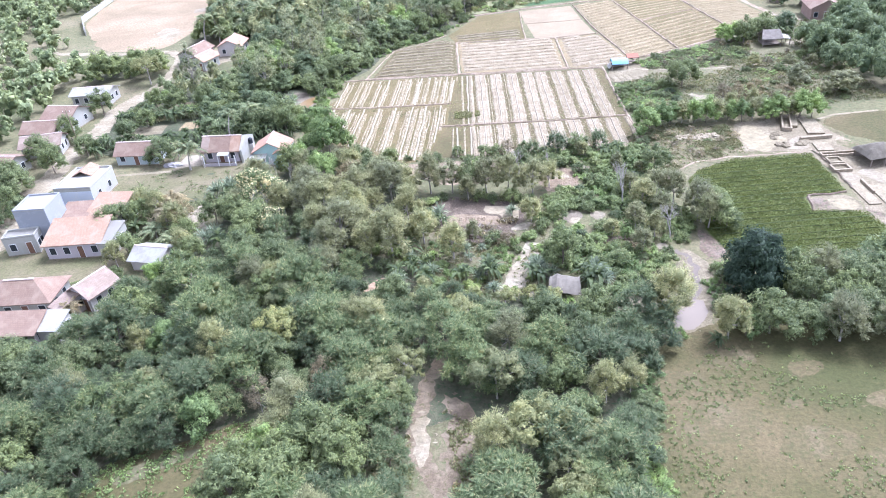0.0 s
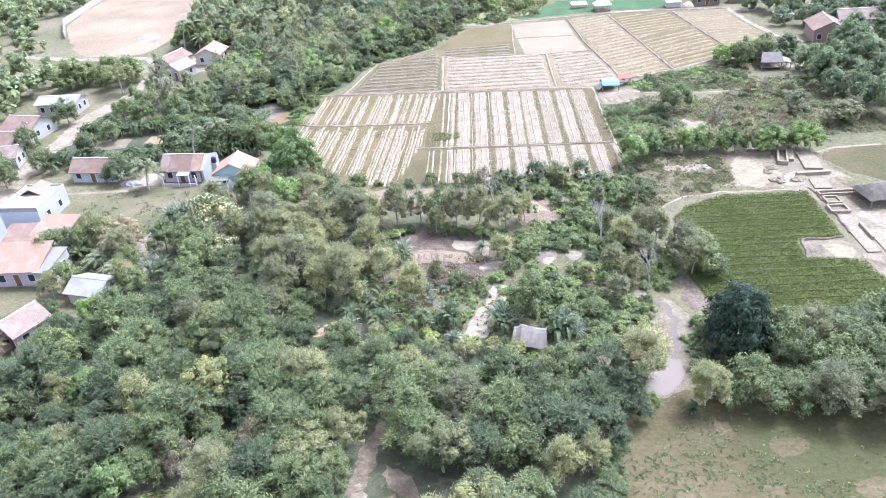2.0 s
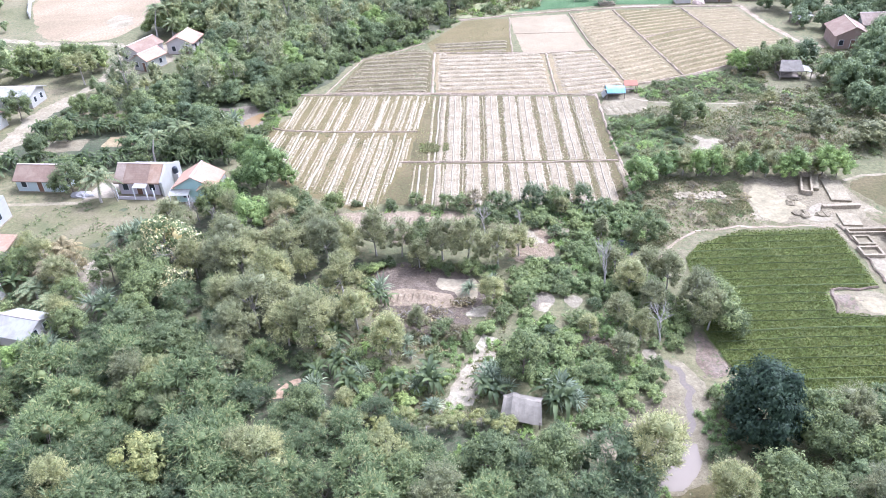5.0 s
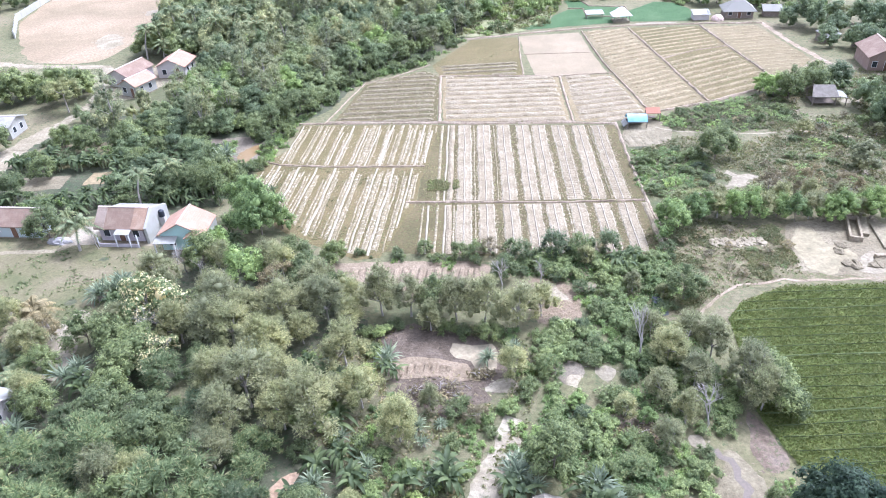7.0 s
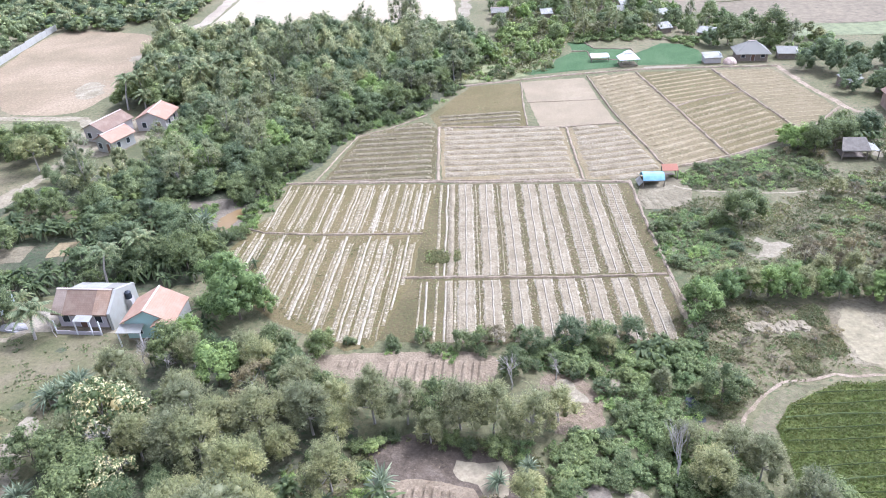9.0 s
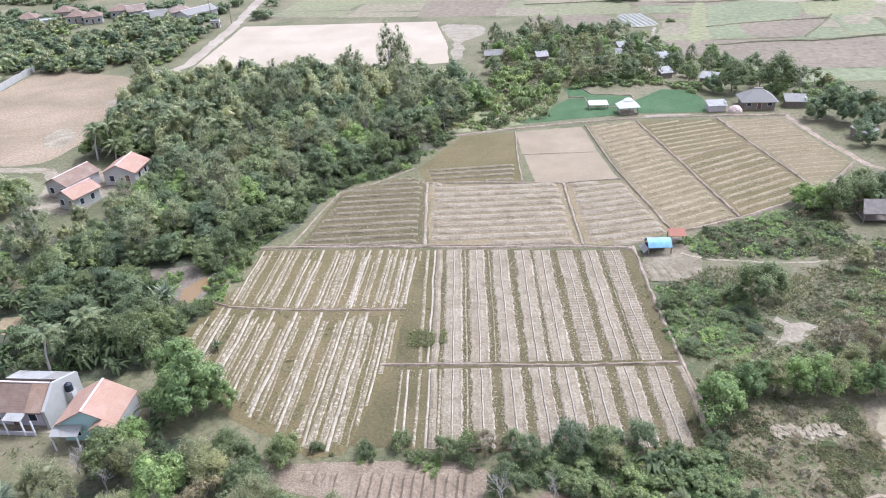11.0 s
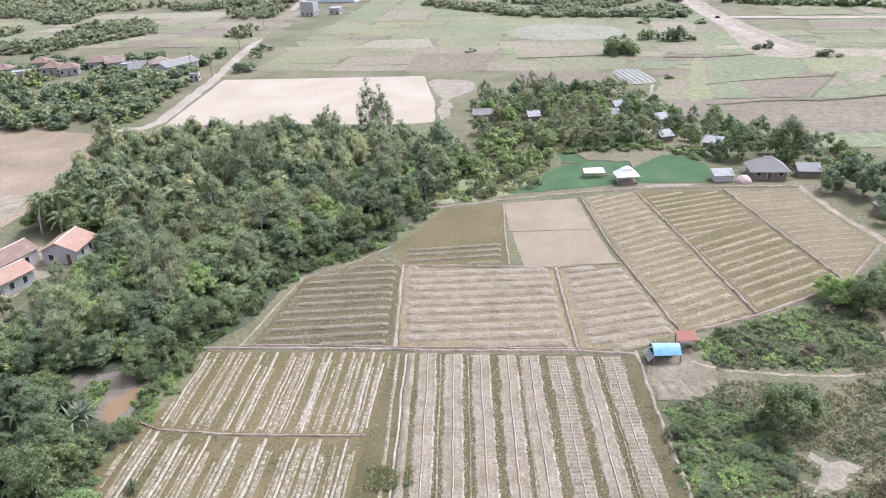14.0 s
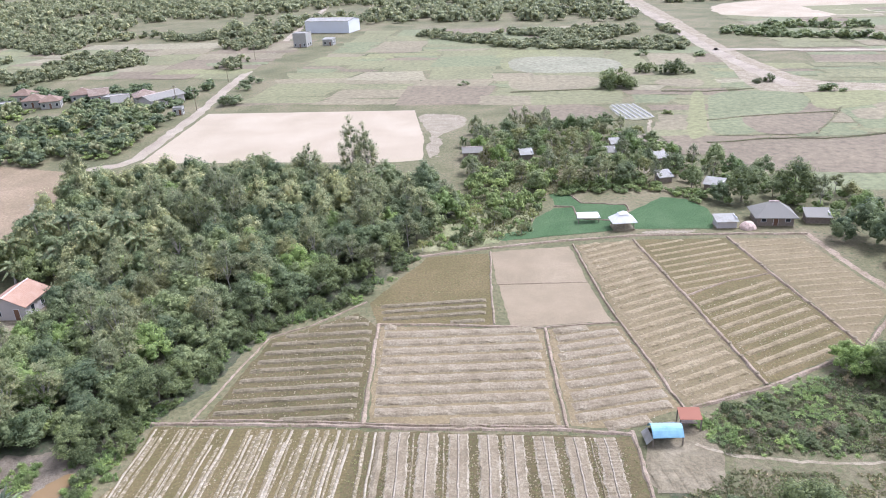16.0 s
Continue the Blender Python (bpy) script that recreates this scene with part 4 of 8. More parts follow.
for x, y, w, d, m in ((-70, 144, 9, 5.5, GREY_EARTH), (-59, 145.6, 6, 5, STUBBLE), (-66, 150.5, 12, 2.4, MEADOW)):
    patch("garden_plot", [(x - w / 2, y - d / 2), (x + w / 2, y - d / 2 + 0.8), (x + w / 2, y + d / 2), (x - w / 2, y + d / 2 - 0.5)], m, 0.05, 0.24, "small tilled garden plot behind the houses", category="field")

patch("yard", [(-80, 205), (-70, 202), (-61, 201), (-60.4, 192), (-66, 189), (-66, 182.6), (-72, 181), (-78, 186)], DIRT, 0.07, 0.7, "pale bare yard between the houses by the lot")

ribbon("footpath", [(66, 262), (65.4, 273), (64, 284), (66, 298), (70, 312)], 1.1, DIRT, 0.07, 0, 0.5, "pale dirt path behind the sheds")
for x, y, w in ((58, 262, 2.6), (52, 284, 3.0), (62, 292, 2.4), (44, 270, 2.2), (20, 284, 2.8), (68, 252, 2.2), (31, 296, 3.0)):
    patch("bare_patch", [(x - w, y - w * 0.8), (x + w, y - w), (x + w * 0.9, y + w), (x - w * 0.8, y + w * 0.9)], SAND, 0.07, 0.8, "pale bare yard among the village sheds")
patch("bare_patch", [(64.5, 297), (66.4, 288), (65.8, 276), (62.8, 272), (62, 282), (61.2, 290)], SAND, 0.07, 1.0, "washed pale earth behind the village sheds")
patch("bare_patch", [(49, 295.4), (51, 290), (50.8, 281), (48.5, 280), (47.6, 288)], SAND, 0.07, 0.9, "washed pale earth between the trees")
patch("bare_patch", [(46, 223.4), (52, 223.6), (58, 222.8), (54, 221.8), (47, 222.2)], SAND, 0.09, 0.5, "pale straw spread at the paddy's edge")

# far patchwork of plots, one mesh each colour
random.seed(11)
FAR_PLOTS = (("tan", (0.21, 0.18, 0.108), 0.18), ("pale straw", (0.236, 0.21, 0.128), 0.03), ("light green", (0.166, 0.174, 0.088), 0.2), ("olive", (0.182, 0.176, 0.088), 0.37), ("brown", (0.176, 0.142, 0.09), 0.16), ("yellow green", (0.196, 0.192, 0.09), 0.06))
cells = [([], []) for _ in FAR_PLOTS]
PLOTS = []


def add_plot(x0, x1, y0, y1, tone):
    if x1 - x0 > 90 or (x1 - x0 > 34 and random.random() < 0.5):
        m = x0 + (x1 - x0) * random.uniform(0.3, 0.7)
        add_plot(x0, m, y0, y1, tone if random.random() < 0.5 else None)
        return add_plot(m, x1, y0, y1, None)
    if y1 - y0 > 34 or (y1 - y0 > 12 and random.random() < 0.5):
        m = y0 + (y1 - y0) * random.uniform(0.3, 0.7)
        add_plot(x0, x1, y0, m, tone)
        return add_plot(x0, x1, m, y1, None)
    k = random.choices(range(6), [w for _, _, w in FAR_PLOTS])[0] if tone is None else tone
    vs, fs = cells[k]
    b = len(vs)
    ring = ragged([(x + 0.12 * (y - 340) + random.uniform(-3.5, 3.5), y - 0.17 * x + random.uniform(-1.8, 1.8)) for x, y in ((x0, y0), (x1, y0), (x1, y1), (x0, y1))], 4.0, 0.8)
    PLOTS.append(k)
    vs += [(p.x, p.y, 0.06 + 0.0003 * len(PLOTS)) for p in ring]
    fs.append(tuple(range(b, b + len(ring))))


add_plot(-74, 120, 346, 470, None)
add_plot(-74, 60, 470, 560, None)
add_plot(74, 126, 286, 306, 4)
add_plot(72, 126, 306, 320, 3)
add_plot(76, 126, 320, 346, None)
add_plot(78, 126, 262, 286, 3)
add_plot(126, 330, 285, 420, None)
add_plot(-330, -96, 400, 520, None)
add_plot(150, 420, 420, 640, None)
for (word, c, _), (vs, fs) in zip(FAR_PLOTS, cells):
    m = soil("far_" + word.replace(" ", "_") + "_plot", tuple(q * 0.9 for q in c), c, tuple(q * 1.1 for q in c), 0.03, 0.5, 0.15, tuple(q * 0.88 for q in c), 0.66)
    tagged(link_mesh("far_fields", vs, fs, m), "distant patchwork of " + word + " farm plots", "field", "", "structure")
FAR_SOIL = {w: bpy.data.materials["far_" + w + "_plot"] for w in ("tan", "brown", "olive", "light_green", "yellow_green")}
for word, tone, pts in (
    ("wide bare brown", "brown", [(70.4, 261), (79.3, 281), (112, 281), (127, 286), (135, 280), (128, 256), (111.5, 252)]),
    ("mown green", "light_green", [(82, 291.4), (90, 320), (99, 346), (114.5, 348), (131, 340), (118.5, 313), (101, 312), (95.4, 290.6)]),
    ("tilled pinkish brown", "brown", [(96.6, 313.4), (118, 312.4), (127, 311), (110, 288.6), (94.8, 289.6)]),
    ("smooth green", "yellow_green", [(131.6, 341), (146, 341), (157.5, 340), (145.8, 319.6), (121, 314.4)]),
    ("small tan", "tan", [(131.3, 314.3), (143.8, 316), (135.8, 301), (128.6, 302.3)]),
    ("narrow grassy", "yellow_green", [(73.7, 286.6), (84, 320), (94.6, 352), (98.4, 350), (89.4, 320), (81, 290)]),
    ("bare brown", "brown", [(27.9, 338.8), (44, 337), (59, 335.6), (60.4, 313.7), (27.4, 317)]),
    ("long olive", "olive", [(35, 445.8), (83, 429.4), (80.3, 392.2), (32, 398.4)]),
    ("flat tan", "tan", [(31.7, 395.8), (67.9, 387.5), (63.7, 362), (29.4, 362)]),
    ("scraped earth", "tan", [(87.7, 375.6), (105, 371.8), (100.2, 355), (84.4, 362.8)]),
):
    patch("far_plot", pts, FAR_SOIL[tone], 0.15, 0.5, word + " plot on the distant plain", step=2.5, category="field")
for pts in ([(79, 283.4), (96, 285.6), (112, 283.4), (136, 288)], [(110, 288.4), (126.8, 311.4), (131, 318)], [(86, 308), (104, 311.8), (128, 312.6)], [(84, 352), (99, 349), (116, 350)], [(27, 316), (61, 311.6)], [(30, 361.4), (64, 360)]):
    ribbon("bund", pts, 0.7, BANK, 0.17, 0.22, 0.5, "grassy bund between distant plots", "bund", step=2.0)
nursery = patch("nursery_plot", [(60.4, 335), (70.6, 335.4), (73, 313), (61.4, 311)], FAR_OLIVE, 0.18, 0.4, "plot with white plastic covered beds", category="field")
strips(nursery, [(60.8, 334), (70, 334.6), (72.4, 314), (62, 312.4)], 97, 1.75, 0.9, SINGLE, (SHEET_WHITE,), 0.2)
patch("scraped_ground", [(118, 338), (136, 344), (150, 330), (240, 322), (240, 336), (150, 352), (137, 366), (139, 462), (150, 580), (162, 760), (146, 760), (136, 600), (128, 466), (124, 400), (116, 360)], DIRT, 0.14, 0.9, "wide scraped earth of a new road", step=4.0)
ribbon("dirt_road", [(141, 800), (140, 600), (131, 470), (129, 400), (130, 352)], 6.0, ROAD, 0.2, 0, 0.6, "pale graded earth road into the distance", "road", step=4.0)
ribbon("dirt_road", [(131, 440), (180, 424), (260, 404), (400, 380)], 6.0, ROAD, 0.2, 0, 0.6, "pale graded earth road across plots", "road", step=4.0)
patch("levelled_lot", [(170, 560), (300, 520), (420, 560), (360, 640), (200, 660)], PINK_LOT, 0.16, 2.0, "distant levelled pinkish lot", step=6.0)


# ---- buildings ----
def slab(name, pts, mat, parent, thick=0.12, label=""):
    """A roof plane of some thickness, with its tiles or ribs laid along the first edge."""
    P = [Vector(p) for p in pts]
    n = (P[1] - P[0]).cross(P[2] - P[1]).normalized()
    if n.z < 0:
        P = P[::-1]
        n = -n
    e = (P[1] - P[0]).normalized()
    s = n.cross(e)
    k = len(P)
    verts = P + [p - Vector((0, 0, thick)) for p in P]
    faces = [tuple(range(k)), tuple(range(2 * k - 1, k - 1, -1))] + [(i, k + i, k + (i + 1) % k, (i + 1) % k) for i in range(k)]
    uv = [(verts[i].dot(e), verts[i].dot(s)) for q in faces for i in q]
    return link_mesh(name, verts, faces, mat, parent, label, uv=uv)


def window(parent, x, z, wd, ht, y, name="window", mat=None):
    """A framed opening in the front wall at y (facing -y)."""
    bm = box(bmesh.new(), x - wd / 2 - 0.07, x + wd / 2 + 0.07, y - 0.05, y + 0.05, z - 0.07, z + ht + 0.07)
    fr = part(name, bm, mat or PAINT_TRIM, parent)
    box_part("pane" if name == "window" else "door_leaf", (x - wd / 2, x + wd / 2, y - 0.075, y + 0.02, z, z + ht), DARK_GLASS if name == "window" else DOOR_WOOD, fr)
    return fr


def side_window(parent, y, z, wd, ht, x):
    """A framed window in the wall at x (facing +x)."""
    bm = box(bmesh.new(), x - 0.05, x + 0.05, y - wd / 2 - 0.07, y + wd / 2 + 0.07, z - 0.07, z + ht + 0.07)
    fr = part("window", bm, PAINT_TRIM, parent)
    box_part("pane", (x - 0.02, x + 0.075, y - wd / 2, y + wd / 2, z, z + ht), DARK_GLASS, fr)


def house(label, x, y, w, d, eave, ridge, roof, wall, kind="x", turn=0.0, over=0.5, front=True, name="house", group="village houses", side=True):
    """A house w wide and d deep, front to -y. kind: ridge along x or y, hip, flat or lean (low at the front)."""
    h = thing(name, label, "house", group, (x, y, 0), turn)
    X, Y = w / 2, d / 2
    if kind == "x":
        prof = [(-Y, 0), (Y, 0), (Y, eave), (0, ridge - 0.1), (-Y, eave)]
        verts = [(sx * X, a, b) for sx in (-1, 1) for a, b in prof]
    elif kind == "y":
        prof = [(-X, 0), (X, 0), (X, eave), (0, ridge - 0.1), (-X, eave)]
        verts = [(a, sy * Y, b) for sy in (-1, 1) for a, b in prof]
    elif kind == "lean":
        prof = [(-Y, 0), (Y, 0), (Y, ridge - 0.1), (-Y, eave)]
        verts = [(sx * X, a, b) for sx in (-1, 1) for a, b in prof]
    else:
        prof = [(-Y, 0), (Y, 0), (Y, eave), (-Y, eave)]
        verts = [(sx * X, a, b) for sx in (-1, 1) for a, b in prof]
    k = len(prof)
    faces = [tuple(range(k)), tuple(range(2 * k - 1, k - 1, -1))] + [(i, k + i, k + (i + 1) % k, (i + 1) % k) for i in range(k)]
    bm = bmesh.new()
    vs = [bm.verts.new(v) for v in verts]
    for q in faces:
        bm.faces.new([vs[i] for i in q])
    part("wall", bm, wall, h)
    bm = box(bmesh.new(), -X - 0.12, X + 0.12, -Y - 0.12, Y + 0.12, -0.1, 0.16)
    part("plinth", bm, CONCRETE, h)
    t = 0.1
    if kind == "x":
        ze = eave - over * (ridge - eave) / Y
        for s in (-1, 1):
            slab("roof_slope", [(-X - over, s * (Y + over), ze + t), (X + over, s * (Y + over), ze + t), (X + over, s * 0.02, ridge + t), (-X - over, s * 0.02, ridge + t)], roof, h)
        box_part("ridge_cap", (-X - over, X + over, -0.14, 0.14, ridge + 0.04, ridge + t + 0.07), RIDGE, h, bevel=0.04)
    elif kind == "y":
        ze = eave - over * (ridge - eave) / X
        for s in (-1, 1):
            slab("roof_slope", [(s * (X + over), -Y - over, ze + t), (s * (X + over), Y + over, ze + t), (s * 0.02, Y + over, ridge + t), (s * 0.02, -Y - over, ridge + t)], roof, h)
        box_part("ridge_cap", (-0.14, 0.14, -Y - over, Y + over, ridge + 0.04, ridge + t + 0.07), RIDGE, h, bevel=0.04)
    elif kind == "hip":
        long_x = w >= d
        r = max(0.3, abs(w - d) / 2)
        ra, rb = ((-r, 0, ridge + t), (r, 0, ridge + t)) if long_x else ((0, -r, ridge + t), (0, r, ridge + t))
        ze = eave - 0.15 + t
        c = [(-X - over, -Y - over, ze), (X + over, -Y - over, ze), (X + over, Y + over, ze), (-X - over, Y + over, ze)]
        planes = ([c[0], c[1], rb, ra], [c[1], c[2], rb], [c[2], c[3], ra, rb], [c[3], c[0], ra]) if long_x else ([c[0], c[1], ra], [c[1], c[2], rb, ra], [c[2], c[3], rb], [c[3], c[0], ra, rb])
        for q in planes:
            slab("roof_slope", q, roof, h)
        bm = bmesh.new()
        box(bm, min(ra[0], rb[0]) - 0.15, max(ra[0], rb[0]) + 0.15, min(ra[1], rb[1]) - 0.15, max(ra[1], rb[1]) + 0.15, ridge + 0.05, ridge + t + 0.08)
        part("ridge_cap", bm, RIDGE, h)
    elif kind == "lean":
        sl = (ridge - eave) / d
        slab("roof_slope", [(-X - over, -Y - over, eave - over * sl + t), (X + over, -Y - over, eave - over * sl + t), (X + over, Y + over * 0.4, ridge + over * 0.4 * sl + t), (-X - over, Y + over * 0.4, ridge + over * 0.4 * sl + t)], roof, h)
    else:
        slab("roof_slab", [(-X, -Y, eave + 0.08), (X, -Y, eave + 0.08), (X, Y, eave + 0.08), (-X, Y, eave + 0.08)], roof, h, 0.08)
        for q in ((-X, X, -Y, -Y + 0.15), (-X, X, Y - 0.15, Y), (-X, -X + 0.15, -Y + 0.15, Y - 0.15), (X - 0.15, X, -Y + 0.15, Y - 0.15)):
            box_part("parapet", (*q, eave + 0.081, eave + 0.35), wall, h)
    if front:
        n = max(2, int(w / 2.2))
        for i in range(n):
            px = -X + w * (i + 0.5) / n
            if i == n // 2:
                window(h, px, 0.17, 0.85, 2.0, -Y, "door")
            else:
                window(h, px, 0.95, 0.9, 1.15, -Y)
    if side:
        for py in (-d * 0.22, d * 0.2):
            side_window(h, py, 1.0, 0.8, 1.1, X)
    return h


def posts(h, spots, z, mat=TIMBER, r=0.07):
    for x, y in spots:
        box_part("post", (x - r, x + r, y - r, y + r, 0, z), mat, h)


# houses beside the lawn
a = house("long house with a brown tiled roof and veranda", -47.1, 127.3, 6.8, 4.6, 2.7, 4.5, TILE_RED, LILAC_WALL, "x", -5, side=False)
slab("veranda_roof", [(-0.3, -3.9, 2.2), (2.0, -3.9, 2.2), (2.0, -2.6, 2.45), (-0.3, -2.6, 2.45)], SHEET_WHITE, a, 0.06)
slab("roof_slope", [(1.9, -2.84, 2.54), (3.86, -2.84, 2.54), (3.86, -0.02, 4.66), (1.9, -0.02, 4.66)], TILE_ORANGE, a, 0.06, "newer orange tiled bay")
slab("roof_slope", [(-3.86, -2.84, 2.54), (-2.3, -2.84, 2.54), (-2.3, -0.02, 4.66), (-3.86, -0.02, 4.66)], TILE_BROWN, a, 0.06, "darker brown tiled bay")
box_part("veranda_wall", (-3.2, 3.2, -3.8, -3.7, 0, 0.55), LILAC_WALL, a)
posts(a, [(-0.2, -3.8), (1.9, -3.8), (-3.1, -3.75), (3.1, -3.75)], 2.15, PAINT_TRIM)
bm = bmesh.new()
prof = [(-2.7, 0), (4.2, 0), (4.2, 2.9), (0.2, 4.5), (-2.7, 2.6)]
vs = [[bm.verts.new((px, py, pz)) for py, pz in prof] for px in (3.88, 4.3)]
for ring in vs:
    bm.faces.new(ring)
for i in range(5):
    bm.faces.new((vs[0][i], vs[0][(i + 1) % 5], vs[1][(i + 1) % 5], vs[1][i]))
part("gable_wall", bm, WHITE_WALL, a, "whitewashed party wall")
b = house("low white rear annex with a pale sheet roof", -46.5, 130.5, 7.4, 2.2, 2.5, 3.2, SHEET_WHITE, WHITE_WALL, "lean", 175, 0.15, False, side=False)
slab("roof_patch", [(-3.8, -1.2, 2.61), (-1.0, -1.2, 2.61), (-1.0, 1.15, 3.36), (-3.8, 1.15, 3.36)], SHEET_GREY, b, 0.03, "darker grey sheets")
tank = thing("water_tank", "dark round water tank on a wall bracket", "tank", "", (-42.35, 128.6, 0))
bm = bmesh.new()
bmesh.ops.create_cone(bm, cap_ends=True, segments=16, radius1=0.45, radius2=0.43, depth=0.9, matrix=Matrix.Translation((0, 0, 2.55)))
bmesh.ops.create_cone(bm, cap_ends=True, segments=16, radius1=0.43, radius2=0.15, depth=0.2, matrix=Matrix.Translation((0, 0, 3.1)))
part("barrel", bm, PLASTIC_BLUE, tank)
box_part("stand", (-0.45, 0.45, -0.45, 0.45, 0, 2.1), BLOCK_WALL, tank, "rendered block stand")
c = house("mint green house with a peach tiled roof", -37.1, 124.6, 6.2, 4.8, 2.9, 4.6, TILE_PEACH, MINT_WALL, "y", -1, 0.42)
slab("porch_roof", [(-3.7, -4.0, 2.2), (-0.5, -4.0, 2.2), (-0.5, -2.5, 2.55), (-3.7, -2.5, 2.55)], SHEET_WHITE, c, 0.06)
posts(c, [(-3.5, -3.85), (-0.7, -3.85)], 2.15, PAINT_TRIM)
slab("roof_slope", [(0.75, -3.7, 2.75), (0.75, -1.6, 2.75), (2.1, -1.6, 3.5), (2.1, -3.7, 3.5)], TILE_PEACH, c, 0.1, "lower peach tiled wing roof")
slab("roof_slope", [(3.55, -3.7, 2.75), (3.55, -1.6, 2.75), (2.12, -1.6, 3.5), (2.12, -3.7, 3.5)], TILE_PEACH, c, 0.1, "lower peach tiled wing roof")
box_part("wing", (0.95, 3.3, -3.45, -2.41, 0, 2.78), MINT_WALL, c, "mint rendered front wing")
box_part("wing_wall", (3.12, 3.5, -2.38, 2.4, 0, 2.62), WHITE_WALL, c, "white rendered side wall")
house("small house with a red tiled roof and pale teal wall", -64.4, 129.0, 8.4, 4.6, 2.3, 3.9, TILE_RED, plaster("teal_white_plaster", (0.42, 0.47, 0.45), (0.4, 0.4, 0.37)), "x", -5, 0.35)
# village row
house("dark grey two storey house with a white flat roof", -69.7, 101.1, 5.2, 5.4, 6.2, 6.2, SHEET_WHITE, GREY_WALL, "flat", 0, 0, False)
house("low white shopfront in front of the grey house", -71.4, 96.9, 5.0, 2.6, 3.1, 3.1, SHEET_GREY, WHITE_WALL, "flat", 8, 0)
d = house("white flat roofed house with grey front wall", -69.2, 115.0, 6.8, 8.4, 3.5, 3.5, SHEET_WHITE, WHITE_WALL, "flat", -3, 0, False)
for s, tilt in ((-1, 0), (1, 0)):
    slab("roof_slope", [(-0.6 + s * 1.9, 0.6, 3.62), (-0.6 + s * 1.9, 4.6, 3.62), (-0.6, 4.6, 4.6), (-0.6, 0.6, 4.6)], TILE_ORANGE, d, 0.12, "reddish tiled roof over the rear rooms")
box_part("front_wall", (-3.4, 3.4, -4.26, -4.2, 0, 3.0), plaster("blue_grey_plaster", (0.5, 0.53, 0.57)), d, "blue-grey front wall")
house("house with an orange tiled lean roof", -60.1, 104.2, 5.6, 6.4, 2.8, 4.0, TILE_ORANGE, WHITE_WALL, "lean", -6, 0.3)
house("low house with a dull red roof", -65.2, 103.0, 4.6, 5.8, 2.7, 3.5, TILE_RED, BLOCK_WALL, "lean", 0, 0.3, False)
g = house("long lilac house with an orange tiled roof", -61.8, 96.2, 8.8, 5.4, 2.7, 4.2, TILE_ORANGE, LILAC_WALL, "lean", 0, 0.4)
house("narrow grey sheet roofed side room", -56.4, 95.8, 1.9, 5.6, 2.6, 3.3, SHEET_GREY, WHITE_WALL, "lean", -4, 0.2, False)
house("open shed with a pale grey sheet roof", -48.0, 90.4, 5.0, 4.4, 2.0, 3.0, SHEET_WHITE, BLOCK_WALL, "x", -14, 0.4, False, "shed")
house("house with a weathered red hip roof", -62.8, 81.2, 9.6, 5.6, 2.8, 4.6, TILE_RED, WHITE_WALL, "hip", 0, 0.5)
house("brown gabled house with a raw side wing", -53.2, 81.6, 4.2, 4.6, 2.8, 4.1, TILE_BROWN, BLOCK_WALL, "y", -28, 0.45)
house("small lean roofed kitchen", -55.6, 79.0, 2.2, 4.2, 2.3, 3.0, TILE_BROWN, BLOCK_WALL, "lean", -28, 0.25, False)
house("low house with a mottled red tiled roof", -60.2, 73.6, 6.8, 3.6, 2.4, 3.4, TILE_RED, BLOCK_WALL, "lean", -2, 0.35, False)
house("small shed with a bright white sheet roof", -55.4, 74.0, 2.9, 3.4, 2.4, 3.0, SHEET_WHITE, BLOCK_WALL, "lean", -4, 0.3, False, "shed")
house("house with a faded red roof and white gable", -89.8, 151.4, 7.0, 7.6, 2.9, 4.6, TILE_RED, WHITE_WALL, "x", -12)
house("house with a faded red roof", -91.0, 143.4, 7.2, 5.0, 2.9, 4.4, TILE_RED, WHITE_WALL, "x", -4)
house("house with a brownish red roof under trees", -87.6, 136.4, 7.6, 4.8, 2.7, 4.0, TILE_BROWN, WHITE_WALL, "x", 8)
house("long white roofed hall beside the village road", -89.4, 165.6, 9.2, 5.4, 2.9, 3.8, SHEET_WHITE, WHITE_WALL, "x", -2)
house("house with a faded pink roof", -90.6, 126.6, 5.4, 6.8, 2.8, 4.0, TILE_RED, WHITE_WALL, "x", -10)
# houses by the dirt road
house("gabled house with a peach roof and grey wall", -64.1, 197.8, 6.4, 6.6, 2.9, 4.4, TILE_PEACH, BLOCK_WALL, "y", -2, 0.5)
house("house with a dusty pink roof", -73.0, 193.2, 5.4, 8.2, 2.9, 4.2, TILE_RED, BLOCK_WALL, "y", -20, 0.4)
house("small white house with a peach roof", -68.6, 186.2, 4.4, 5.8, 2.8, 4.0, TILE_PEACH, WHITE_WALL, "y", -24, 0.4)

# field hut with the arched blue tarpaulin
hut = thing("field_hut", "small field hut under an arched blue tarpaulin", "hut", "", (34.4, 160.3, 0), 4)
prof = [(-1.2 + 2.4 * i / 10, 1.0 + 1.35 * math.sin(math.pi * (0.08 + 0.84 * i / 10))) for i in range(11)]
verts = [(x, y, z + dz) for dz in (0, -0.05) for x in (-1.85, -0.95, 0, 0.95, 1.85) for y, z in ((y, z * (1 - 0.035 * x) + 0.06 * noise.noise((x * 1.7, y * 2.1, 2.0))) for y, z in prof)]
faces = []
for layer in (0, 55):
    for i in range(4):
        for j in range(10):
            q = (layer + i * 11 + j, layer + i * 11 + j + 1, layer + (i + 1) * 11 + j + 1, layer + (i + 1) * 11 + j)
            faces.append(q if layer else q[::-1])
link_mesh("canopy", verts, faces, SHEET_BLUE, hut, "sky blue tarpaulin vault")
